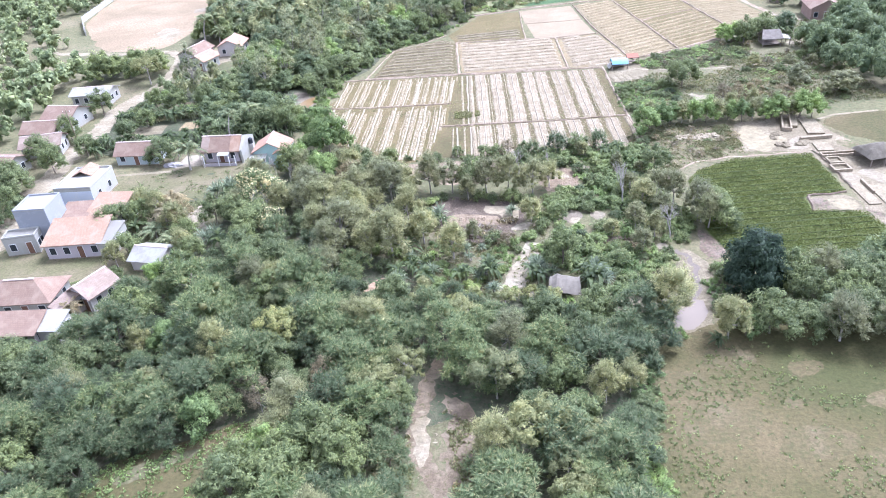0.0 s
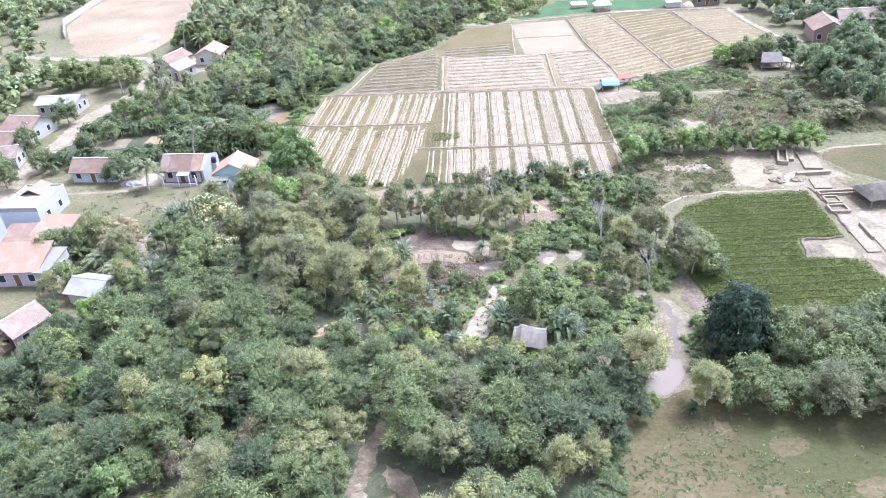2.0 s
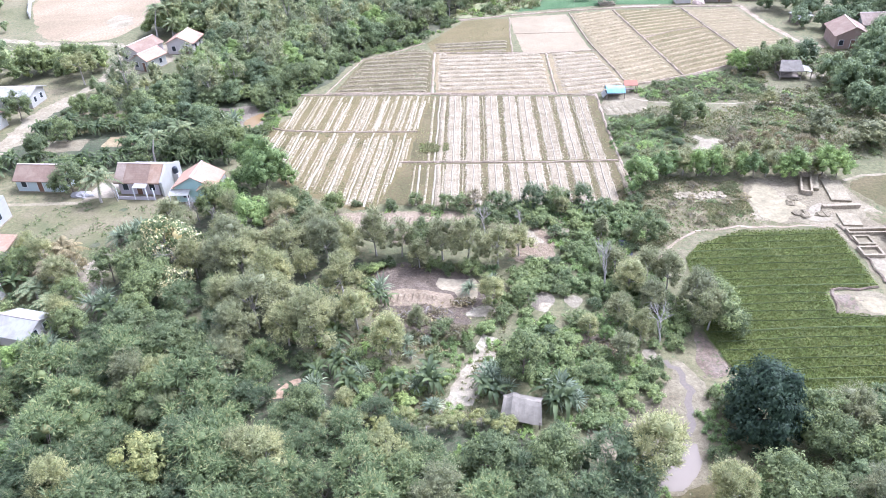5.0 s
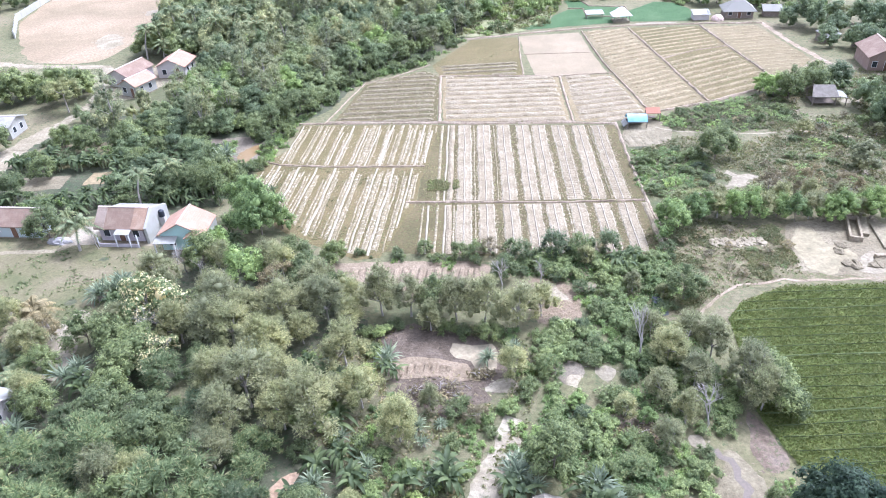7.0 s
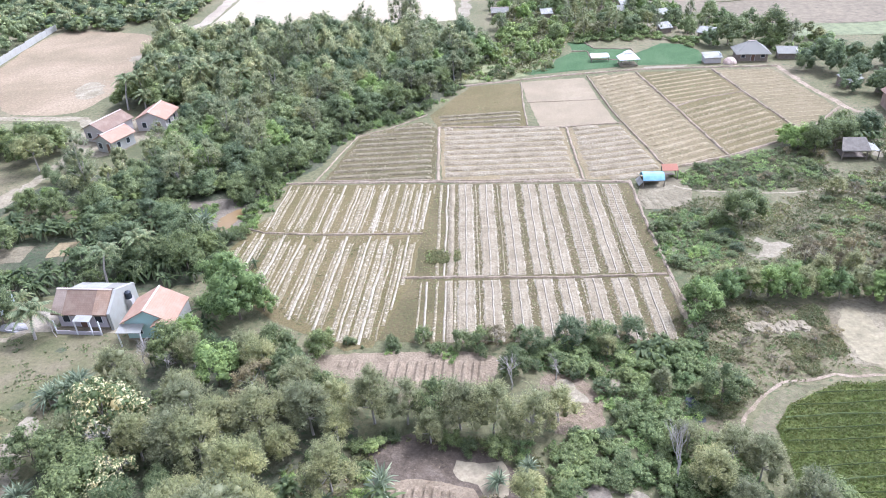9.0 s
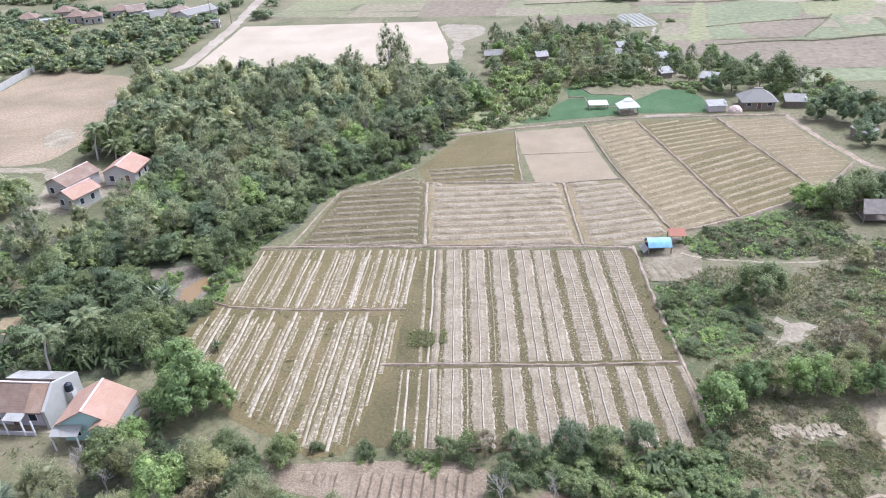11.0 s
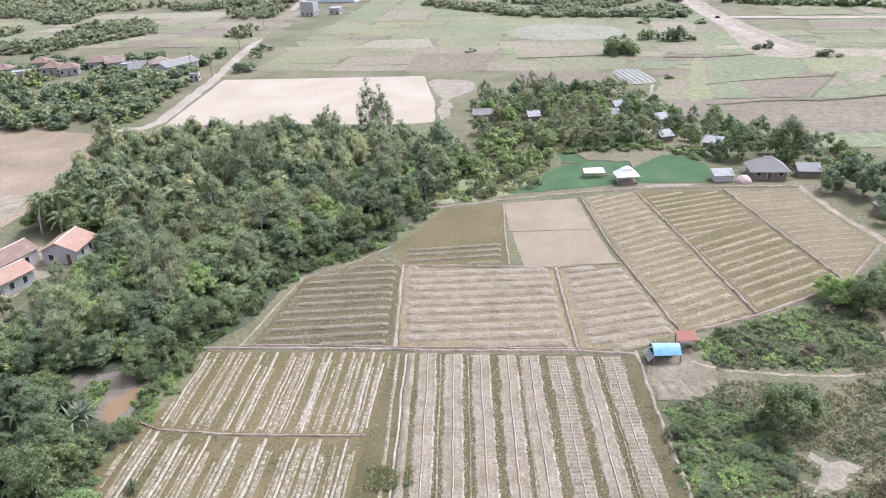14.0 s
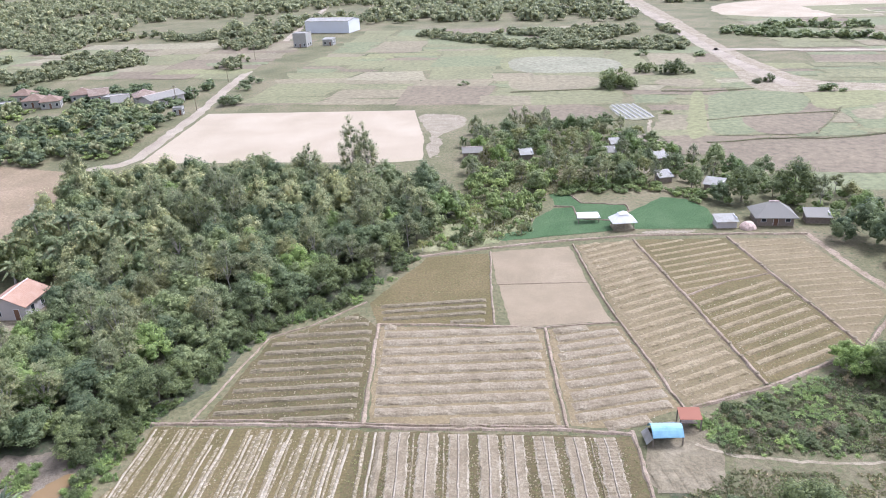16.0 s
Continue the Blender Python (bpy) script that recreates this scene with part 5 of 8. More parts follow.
posts(hut, [(-1.75, -1.1), (1.75, -1.1), (-1.75, 1.1), (1.75, 1.1), (0, 1.1)], 1.15)
slab("flap", [(-2.5, -1.15, 0.5), (-1.8, -1.15, 1.2), (-1.8, 1.1, 1.25), (-2.5, 1.1, 0.6)], SHEET_WHITE, hut, 0.04, "whitish hanging end flap")
box_part("bench", (-1.5, 1.5, 0.2, 0.9, 0.4, 0.48), TIMBER, hut)
box_part("back_wall", (-1.7, 1.7, 1.05, 1.12, 0.0, 1.1), TARP_DARK, hut)
lean_to = thing("lean_to", "small lean-to shelter with a rusty red roof", "shelter", "", (37.9, 162.8, 0), -4)
slab("roof_sheet", [(-1.3, -1.0, 1.7), (1.3, -1.0, 1.75), (1.3, 1.0, 2.1), (-1.3, 1.0, 2.05)], SHEET_RED, lean_to, 0.05)
posts(lean_to, [(-1.2, -0.9), (1.2, -0.9), (-1.2, 0.9), (1.2, 0.9)], 1.7)
box_part("shelf", (-1.0, 1.0, -0.2, 0.6, 0.5, 0.58), TIMBER, lean_to)

# grey tarpaulin tent in the orchard
tent = thing("tent", "weathered grey tarpaulin tent sagging on poles", "tent", "", (11.2, 77.2, 0), -8)
verts, faces = [], []
for i in range(13):
    x = -1.9 + 3.8 * i / 12
    ridge = 2.15 + 0.45 * math.exp(-((x + 0.9) / 0.45) ** 2) + 0.1 * math.cos(x * 2.2)
    for j in range(9):
        v = (j - 4) / 4
        drop = ridge - abs(v) ** 1.25 * 1.35 + 0.07 * noise.noise((x * 1.4, v * 2.0, 3.0))
        verts.append((x * (1 + 0.12 * abs(v)), v * 1.9, drop))
    if i:
        for j in range(8):
            a0 = (i - 1) * 9 + j
            faces.append((a0, a0 + 9, a0 + 10, a0 + 1))
link_mesh("canopy", verts, faces, TARP_GREY, tent)
posts(tent, [(-1.0, 0), (1.6, 0)], 2.1)
posts(tent, [(-1.9, -1.7), (1.9, -1.7), (-1.9, 1.7), (1.9, 1.7)], 1.0)

# dark tarpaulin hut on the building site
site_hut = thing("site_hut", "site hut under a dark grey tarpaulin roof", "hut", "", (65.2, 107.4, 0), 8)
verts, faces = [], []
for i in range(13):
    u = i / 6 - 1
    for j in range(11):
        v = j / 5 - 1
        r = max(abs(u) ** 2.2, abs(v) ** 1.3)
        verts.append((u * 2.9, v * 2.5, 3.0 - 1.5 * r + 0.16 * noise.noise((u * 3.1, v * 3.1, 6.0))))
    if i:
        for j in range(10):
            a0 = (i - 1) * 11 + j
            faces.append((a0, a0 + 11, a0 + 12, a0 + 1))
link_mesh("canopy", verts, faces, TARP_DARK, site_hut)
posts(site_hut, [(-2.3, -2.2), (2.5, -2.2), (-2.3, 2.2), (2.5, 2.2), (0, -2.2)], 1.6)
box_part("back_wall", (-2.2, 2.3, 2.0, 2.08, 0, 1.5), TIMBER, site_hut)

# thatched hut right of the far field
th = thing("hut", "open timber hut with a weathered grey roof", "hut", "", (70.8, 168.6, 0), -6)
slab("roof_slope", [(-2.4, -2.2, 1.9), (2.4, -2.2, 1.9), (1.9, 0, 3.5), (-1.9, 0, 3.5)], THATCH, th, 0.15)
slab("roof_slope", [(2.4, 2.2, 1.9), (-2.4, 2.2, 1.9), (-1.9, 0.02, 3.5), (1.9, 0.02, 3.5)], THATCH, th, 0.15)
slab("awning", [(2.3, -2.0, 2.0), (4.2, -1.8, 1.6), (4.2, 1.6, 1.6), (2.3, 1.8, 2.0)], SHEET_WHITE, th, 0.05)
posts(th, [(-2, -1.9), (2, -1.9), (-2, 1.9), (2, 1.9), (4, -1.6), (4, 1.4)], 1.85)
box_part("platform", (-2, 2, -1.7, 1.7, 0.45, 0.55), TIMBER, th)

# gazebo and sheds at the paddy
gz = thing("gazebo", "open gazebo with a two tier white roof", "gazebo", "", (43.2, 225.6, 0), 4)
for lo, hi, r0, r1 in ((1.8, 3.1, 2.7, 0.9), (3.15, 3.7, 1.1, 0.08)):
    for q in range(4):
        ang = [math.pi / 4 + (q + e) * math.pi / 2 for e in (0, 1)]
        slab("roof_slope", [(r0 * 1.3 * math.cos(ang[0]), r0 * math.sin(ang[0]), lo), (r0 * 1.3 * math.cos(ang[1]), r0 * math.sin(ang[1]), lo), (r1 * 1.3 * math.cos(ang[1]), r1 * math.sin(ang[1]), hi), (r1 * 1.3 * math.cos(ang[0]), r1 * math.sin(ang[0]), hi)], CLOTH_WHITE, gz, 0.08)
posts(gz, [(-1.9, -1.4), (1.9, -1.4), (-1.9, 1.4), (1.9, 1.4), (0, -1.4)], 2.1)
box_part("floor_slab", (-2.1, 2.1, -1.6, 1.6, 0, 0.35), CONCRETE, gz)
house("low hall with a grey hip roof", 73.0, 226.4, 6.8, 5.2, 2.0, 4.2, SHEET_GREY, TIMBER, "hip", -6, 0.7, True, "hall")
house("white sheet shack beside the field", 63.2, 224.8, 3.8, 2.8, 1.5, 2.0, SHEET_WHITE, BLOCK_WALL, "lean", 0, 0.3, False, "shed")
house("small shed with a blue-grey sheet roof", 14.2, 277.6, 4.8, 3.4, 2.3, 3.2, SHEET_GREY, TIMBER, "x", 2, 0.4, False, "shed")
for x, y, w, m, tn in ((58.6, 253.4, 3.0, SHEET_WHITE, 12), (68.2, 246.6, 3.8, SHEET_WHITE, -30), (61.8, 268.6, 3.0, SHEET_WHITE, 15), (49.8, 275, 3.4, SHEET_GREY, 0), (28.4, 276, 3.0, SHEET_WHITE, 5), (81.4, 225.6, 4.2, SHEET_GREY, -10), (86.6, 204.4, 4.4, SHEET_WHITE, 30), (93, 199.4, 5.0, SHEET_GREY, 20), (53.6, 283, 3.2, SHEET_WHITE, 5)):
    house("small shack with a pale sheet roof among trees", x, y, w, 2.8, 1.5, 2.3, m, TIMBER, "lean", tn, 0.35, False, "shed")
terrace = thing("awning", "white awning on low posts by the paddy", "awning", "", (37, 229.6, 0), 3)
slab("canopy", [(-2.4, -1.0, 1.3), (2.4, -1.0, 1.15), (2.2, 1.0, 1.7), (-2.2, 1.0, 1.8)], CLOTH_WHITE, terrace, 0.06)
posts(terrace, [(-2.1, -0.8), (2.1, -0.8), (-2.1, 0.8), (2.1, 0.8)], 1.4)
bm = bmesh.new()
bmesh.ops.create_icosphere(bm, subdivisions=3, radius=1.0, matrix=Matrix.Diagonal((1.6, 1.3, 1.5, 1)))
bmesh.ops.bisect_plane(bm, geom=bm.verts[:] + bm.edges[:] + bm.faces[:], plane_co=(0, 0, 0), plane_no=(0, 0, -1), clear_outer=True)
for v in bm.verts:
    v.co += v.co.normalized() * 0.2 * noise.noise(v.co * 1.7)
    v.co.z = max(v.co.z, -0.02)
heap = part("husk_mound", bm, soil("pinkish_husk", (0.58, 0.43, 0.34), (0.64, 0.49, 0.39), (0.7, 0.55, 0.46), 0.8, 4, 0.5), None)
heap.location = (67.2, 223.2, 0)
tagged(heap, "rounded heap of pinkish rice husk", "heap")

# long school building at the right
house("long low school building with a white wall", 104, 193.4, 17, 5, 3.2, 4.9, TILE_BROWN, WHITE_WALL, "x", -2)
house("school wing with a red-brown roof", 90.4, 187.6, 7, 8.5, 3.2, 5.0, TILE_RED, BRICK_WALL, "y", -8)

# distant village, hall and posts
for x, y, w, dd, m, tn, kd in ((-157, 372, 8, 7, TILE_RED, 10, "hip"), (-149, 369, 7, 7, TILE_RED, 20, "hip"), (-142, 381, 8, 8, TILE_RED, 15, "hip"), (-134, 378, 7, 6, TILE_BROWN, 25, "x"), (-124, 371, 8, 6, SHEET_WHITE, 0, "flat"), (-168, 384, 8, 7, TILE_RED, 0, "hip"), (-166, 364, 7, 6, SHEET_WHITE, 12, "flat"), (-113, 372, 8, 8, TILE_BROWN, 30, "hip"), (-118, 362, 6, 6, SHEET_GREY, 20, "x"), (-178, 372, 8, 7, TILE_RED, 8, "hip")):
    house("distant village house with a low roof", x, y, w, dd, 3.0, 4.9, m, WHITE_WALL, kd, tn, 0.5, True, "house", "distant village")
house("long distant shed with a grey roof", -104, 366, 8, 15, 3.2, 4.6, SHEET_GREY, BLOCK_WALL, "y", -32, 0.6, False, "shed")
gp = house("white guard post beside the gravel road", -90.4, 346.4, 3.4, 2.8, 2.6, 2.6, SHEET_WHITE, WHITE_WALL, "flat", 5, 0)
wh = house("large white warehouse with a shallow roof", -71, 577, 31, 17, 7.5, 8.8, SHEET_WHITE, plaster("warehouse_wall", (0.62, 0.63, 0.62)), "x", -17, 0.3, False, "warehouse", "", False)
house("white two storey building by the road", -78, 512, 8, 8, 7.5, 7.5, SHEET_WHITE, WHITE_WALL, "flat", -12, 0)
house("small white building by the road", -63, 513, 6, 5, 3.5, 4.0, SHEET_WHITE, WHITE_WALL, "lean", -12, 0.3)
for x, y in ((-84, 352), (-88.8, 408), (-92.4, 468), (-96, 530), (-80.6, 139.5), (-95, 362)):
    pole = thing("utility_pole", "pale concrete utility pole with a crossarm", "pole", "utility poles", (x - 1.8, y, 0))
    bm = bmesh.new()
    bmesh.ops.create_cone(bm, cap_ends=True, segments=8, radius1=0.16, radius2=0.1, depth=8.0, matrix=Matrix.Translation((0, 0, 4)))
    part("shaft", bm, CONCRETE, pole)
    box_part("crossarm", (-0.8, 0.8, -0.05, 0.05, 7.3, 7.42), TIMBER, pole)
    for q in (-0.7, 0, 0.7):
        bm = bmesh.new()
        bmesh.ops.create_cone(bm, cap_ends=True, segments=6, radius1=0.06, radius2=0.03, depth=0.2, matrix=Matrix.Translation((q, 0, 7.52)))
        part("insulator", bm, PAINT_TRIM, pole)

# white wall of the brown lot
wall = thing("boundary_wall", "whitewashed wall at the bare lot's edge", "wall", "", (0, 0, 0))
pts = [(-121.5, 231), (-130.5, 249), (-131.6, 262), (-132.6, 276), (-133.4, 291)]
for (ax, ay), (bx, by) in zip(pts, pts[1:]):
    n = max(1, int(math.hypot(bx - ax, by - ay) / 3.2))
    for i in range(n):
        u = (i + 0.5) / n
        ang = math.degrees(math.atan2(by - ay, bx - ax))
        L = math.hypot(bx - ax, by - ay) / n
        p = box_part("panel", (-L / 2 + 0.05, L / 2 - 0.05, -0.1, 0.1, 0, 1.9 + random.uniform(-0.1, 0.1)), WHITE_WALL, wall)
        p.matrix_basis = pose(ax + (bx - ax) * u, ay + (by - ay) * u, 0, 0, 0, ang)
        q = box_part("pier", (-0.16, 0.16, -0.16, 0.16, 0, 2.1), WHITE_WALL, wall)
        q.matrix_basis = pose(ax + (bx - ax) * (u - 0.5 / n), ay + (by - ay) * (u - 0.5 / n), 0, 0, 0, ang)

# building site: sand, footings, slabs, pits
patch("site_ground", [(46, 113.4), (47, 117), (48, 125.4), (53, 126.4), (60, 128.6), (63, 124), (63.5, 117), (66, 112), (67, 102), (63, 92), (60, 86), (57.2, 86), (57, 92), (57.2, 112)], SITE_EARTH, 0.05, 0.4, "grey trampled earth of a building site")
patch("sand_spread", [(49, 124.6), (52.4, 124.4), (52.4, 119), (55.2, 117.6), (51, 113.6), (49, 112.6), (47, 115.2)], YELLOW_SAND, 0.1, 0.8, "spread of yellowish white building sand")
patch("site_notch", [(49.2, 92.8), (50.6, 96.9), (56, 97), (57, 91.8), (53, 91.9)], GREY_EARTH, 0.09, 0.3, "dug grey earth bitten into the crop")
patch("sand_spread", [(52.8, 95.6), (55.4, 95.4), (56.8, 92.4), (53, 92.2)], YELLOW_SAND, 0.12, 0.6, "pale sand tipped beside the crop")


def block(name, label, x, y, w, d, h, turn, mat=CONCRETE, hollow=0.0):
    """A footing or slab; hollow: the width of its rim around a pit."""
    ob = thing(name, label, "footing", "building site footings", (x, y, 0), turn)
    X, Y = w / 2, d / 2
    if hollow:
        e = hollow
        for q in ((-X, X, -Y, -Y + e), (-X, X, Y - e, Y), (-X, -X + e, -Y + e, Y - e), (X - e, X, -Y + e, Y - e)):
            box_part("rim", (*q, 0.0, h), mat, ob, bevel=0.03)
        box_part("floor", (-X + e, X - e, -Y + e, Y - e, 0.0, 0.12), GREY_EARTH, ob, "damp earth floor")
    else:
        box_part("slab", (-X, X, -Y, Y, 0.0, h), mat, ob, bevel=0.04)
    return ob


block("foundation", "raised brick footing filled with earth", 57.2, 123.4, 1.7, 6.0, 0.7, -18, FOOTING, 0.3)
block("foundation", "narrow pale concrete footing", 59.0, 124.6, 0.9, 6.2, 0.5, -18)
block("floor_slab", "smooth pale concrete floor slab", 60.9, 121.4, 2.8, 6.2, 0.3, -8)
block("foundation", "low wall footing beside the slab", 59.6, 116.6, 5.4, 0.6, 0.6, 2, FOOTING)
block("floor_slab", "pale concrete slab", 59.4, 113.2, 2.6, 3.2, 0.25, -5)
block("foundation", "long trench footing with low walls", 61.2, 109.9, 7.2, 1.2, 0.5, 0, FOOTING, 0.25)
block("foundation", "small rectangular concrete footing", 58.9, 107.8, 2.3, 2.2, 0.4, 0, CONCRETE, 0.3)
block("foundation", "rounded brown pit rim", 58.6, 105.0, 2.8, 2.2, 0.5, 0, FOOTING, 0.3)
block("floor_slab", "long pale concrete strip", 58.4, 97.0, 1.8, 7.4, 0.2, 0)
block("foundation", "low dividing wall footing", 59.6, 98.4, 0.35, 4.0, 0.6, 0, FOOTING)
block("floor_slab", "pale concrete strip", 61.2, 96.0, 2.6, 6.0, 0.18, 0)
for pts, m, word in (
    ([(55, 117), (57.6, 118.6), (58.4, 115.4), (57, 112.6), (53.4, 113.2)], SAND, "trampled pale sand on the site"),
    ([(57.4, 104.4), (60.4, 103.4), (60, 100.6), (58, 100.8)], SAND, "pale tipped sand beside the pit"),
    ([(60.6, 104.6), (64, 104.2), (65.6, 98), (62.6, 99)], SAND, "pale levelled sand strip"),
    ([(50, 95.6), (52.6, 96), (52.4, 93.4), (50.2, 93.4)], CLAY_BROWN, "dark dug earth in the site notch"),
    ([(53.6, 113.6), (55.4, 114), (55.6, 116.4), (54, 116.2)], CLAY_BROWN, "dark dug earth beside the sand"),
    ([(62, 115.6), (65.2, 114.2), (65, 111.6), (62.4, 112)], BROWN_GRASS, "weedy broken ground on the site"),
    ([(57.2, 92), (58, 91.6), (61.4, 86.4), (59.8, 86)], CLAY_BROWN, "dark earth bank along the crop"),
):
    patch("bare_patch", pts, m, 0.13, 0.6, word)
for p0, p1 in (((49.2, 92.8), (50.4, 97)), ((50.4, 97.1), (56.2, 97.6)), ((57.2, 112), (57.6, 108)), ((57.6, 108), (57.4, 98.4))):
    ribbon("bund", [p0, ((p0[0] + p1[0]) / 2 + 0.2, (p0[1] + p1[1]) / 2), p1], 0.4, CLAY_BROWN, 0.1, 0.14, 0.3, "dark dug earth edge along the crop", "bund")
block("floor_slab", "square concrete cover", 18.9, 111.0, 2.0, 1.4, 0.15, 2)
random.seed(5)
for i in range(7):
    bm = bmesh.new()
    bmesh.ops.create_icosphere(bm, subdivisions=3, radius=1.0, matrix=Matrix.Diagonal((0.72, 1.15, 0.24, 1)))
    for v in bm.verts:
        v.co += v.co.normalized() * 0.45 * noise.noise(v.co * 2.4 + Vector((i * 5, 0, 0)))
    ob = part("rubble_mound", bm, DIRT, None)
    ob.location = (37.4 + i * 1.05, 120.9 + random.uniform(-0.3, 0.3), 0.0)
    ob.rotation_euler = (0, 0, random.uniform(-0.5, 0.5))
    tagged(ob, "heap of pale lime rubble on rough grass", "heap", "rubble heaps")
for i in range(9):
    bm = bmesh.new()
    bmesh.ops.create_icosphere(bm, subdivisions=2, radius=1.0, matrix=Matrix.Diagonal((random.uniform(0.5, 1.1), random.uniform(0.5, 1.0), 0.28, 1)))
    for v in bm.verts:
        v.co += v.co.normalized() * 0.4 * noise.noise(v.co * 2.1 + Vector((i * 3, 0, 0)))
    ob = part("soil_mound", bm, SITE_EARTH, None)
    ob.location = (random.uniform(53, 58), random.uniform(114, 120), 0.1)
    tagged(ob, "heap of dug grey earth on the site", "heap", "earth heaps")
tilled = patch("small_plot", [(31.7, 156.6), (31.5, 151.5), (35.4, 151.3), (38.6, 152.1), (38.8, 155.2), (35.4, 156.4)], GREY_EARTH, 0.075, 0.26, "tilled grey earth plot in the hut yard", category="field")
strips(tilled, [(31.9, 156.4), (31.7, 151.7), (35.4, 151.5), (38.4, 152.2), (38.6, 155), (35.4, 156.2)], 100, 1.5, 1.35, [(-0.5, 0.0, 0), (-0.2, 0.1, 0), (0.1, 0.14, 0), (0.36, 0.08, 0), (0.5, 0.0, 0)], (GREY_EARTH,), 0.08, 0.5, 0.1, 0.2)
patch("bare_patch", [(32.6, 151.6), (36, 151.5), (35.8, 150.7), (32.8, 150.8)], LITTER, 0.1, 0.25, "dark damp earth at the plot's lower edge")
for cx, cy, r in ((-48.3, 120.4, 0.8), (-48.6, 110.4, 0.9)):
    patch("burnt_patch", [(cx - r, cy - r * 0.4), (cx + r * 0.2, cy - r * 0.7), (cx + r, cy), (cx + r * 0.3, cy + r * 0.7), (cx - r * 0.7, cy + r * 0.5)], LITTER, 0.09, 0.2, "dark burnt spot on the lawn")
bm = bmesh.new()
bmesh.ops.create_icosphere(bm, subdivisions=3, radius=1.0, matrix=Matrix.Diagonal((1.9, 0.8, 0.7, 1)))
for v in bm.verts:
    v.co += v.co.normalized() * 0.4 * noise.noise(v.co * 2.0)
heap = part("rubble_mound", bm, STONE, None)
heap.location = (-57.2, 125.2, 0.05)
tagged(heap, "heap of grey stones beside the path", "heap")
random.seed(6)


# ---- vegetation ----
rng = np.random.default_rng(7)


def ball(level):
    bm = bmesh.new()
    bmesh.ops.create_icosphere(bm, subdivisions=level, radius=1.0)
    bm.verts.index_update()
    v, q = np.array([p.co[:] for p in bm.verts]), np.array([[p.index for p in e.verts] for e in bm.faces])
    bm.free()
    return v, q


BALLS = {1: ball(1), 2: ball(2)}


def unit(v):
    return v / np.maximum(np.linalg.norm(v, axis=-1, keepdims=True), 1e-9)


def blades(c, n, length, width, droop=0.0, along=None):
    """Pointed leaves at centres c that face n, or lie along a direction each."""
    k = len(c)
    t = unit(np.cross(n, rng.normal(size=(k, 3))) if along is None else along)
    if droop:
        t = unit(t + np.array([0, 0, -droop]))
    b = unit(np.cross(n, t))
    L = (length * rng.uniform(0.65, 1.3, (k, 1)))
    W = (width * rng.uniform(0.8, 1.4, (k, 1)))
    v = np.stack([c - t * L * 0.8 - b * W, c + t * L * 1.2, c - t * L * 0.5 + b * W], 1).reshape(-1, 3)
    return v, np.arange(k)[:, None] * 3 + np.array([[0, 1, 2]])


def join(parts_):
    vs, fs, o = [], [], 0
    for v, q in parts_:
        vs.append(v)
        fs.append(np.asarray(q) + o)
        o += len(v)
    return np.concatenate(vs), np.concatenate(fs)


def raw_mesh(name, v, q, mat):
    me = bpy.data.meshes.new(name)
    me.vertices.add(len(v))
    me.vertices.foreach_set("co", np.ascontiguousarray(v, dtype=np.float32).ravel())
    k = q.shape[1]
    me.loops.add(len(q) * k)
    me.loops.foreach_set("vertex_index", np.ascontiguousarray(q, dtype=np.int32).ravel())
    me.polygons.add(len(q))
    me.polygons.foreach_set("loop_start", np.arange(0, len(q) * k, k, dtype=np.int32))
    me.materials.append(mat)
    me.update(calc_edges=True)
    me.validate()
    return me


def tube(pts, radii, sides=6):
    v, q = [], []
    for i, (p, r) in enumerate(zip(pts, radii)):
        d = unit(np.array(pts[min(i + 1, len(pts) - 1)]) - np.array(pts[max(i - 1, 0)]))
        a = unit(np.cross(d, [0.31, 0.77, 0.2]))
        b = np.cross(d, a)
        for s in range(sides):
            w = 2 * math.pi * s / sides
            v.append(np.array(p) + r * (a * math.cos(w) + b * math.sin(w)))
        if i:
            o = (i - 1) * sides
            for s in range(sides):
                e = (s + 1) % sides
                q.append((o + s, o + e, o + sides + e))
                q.append((o + s, o + sides + e, o + sides + s))
    return np.array(v), np.array(q)


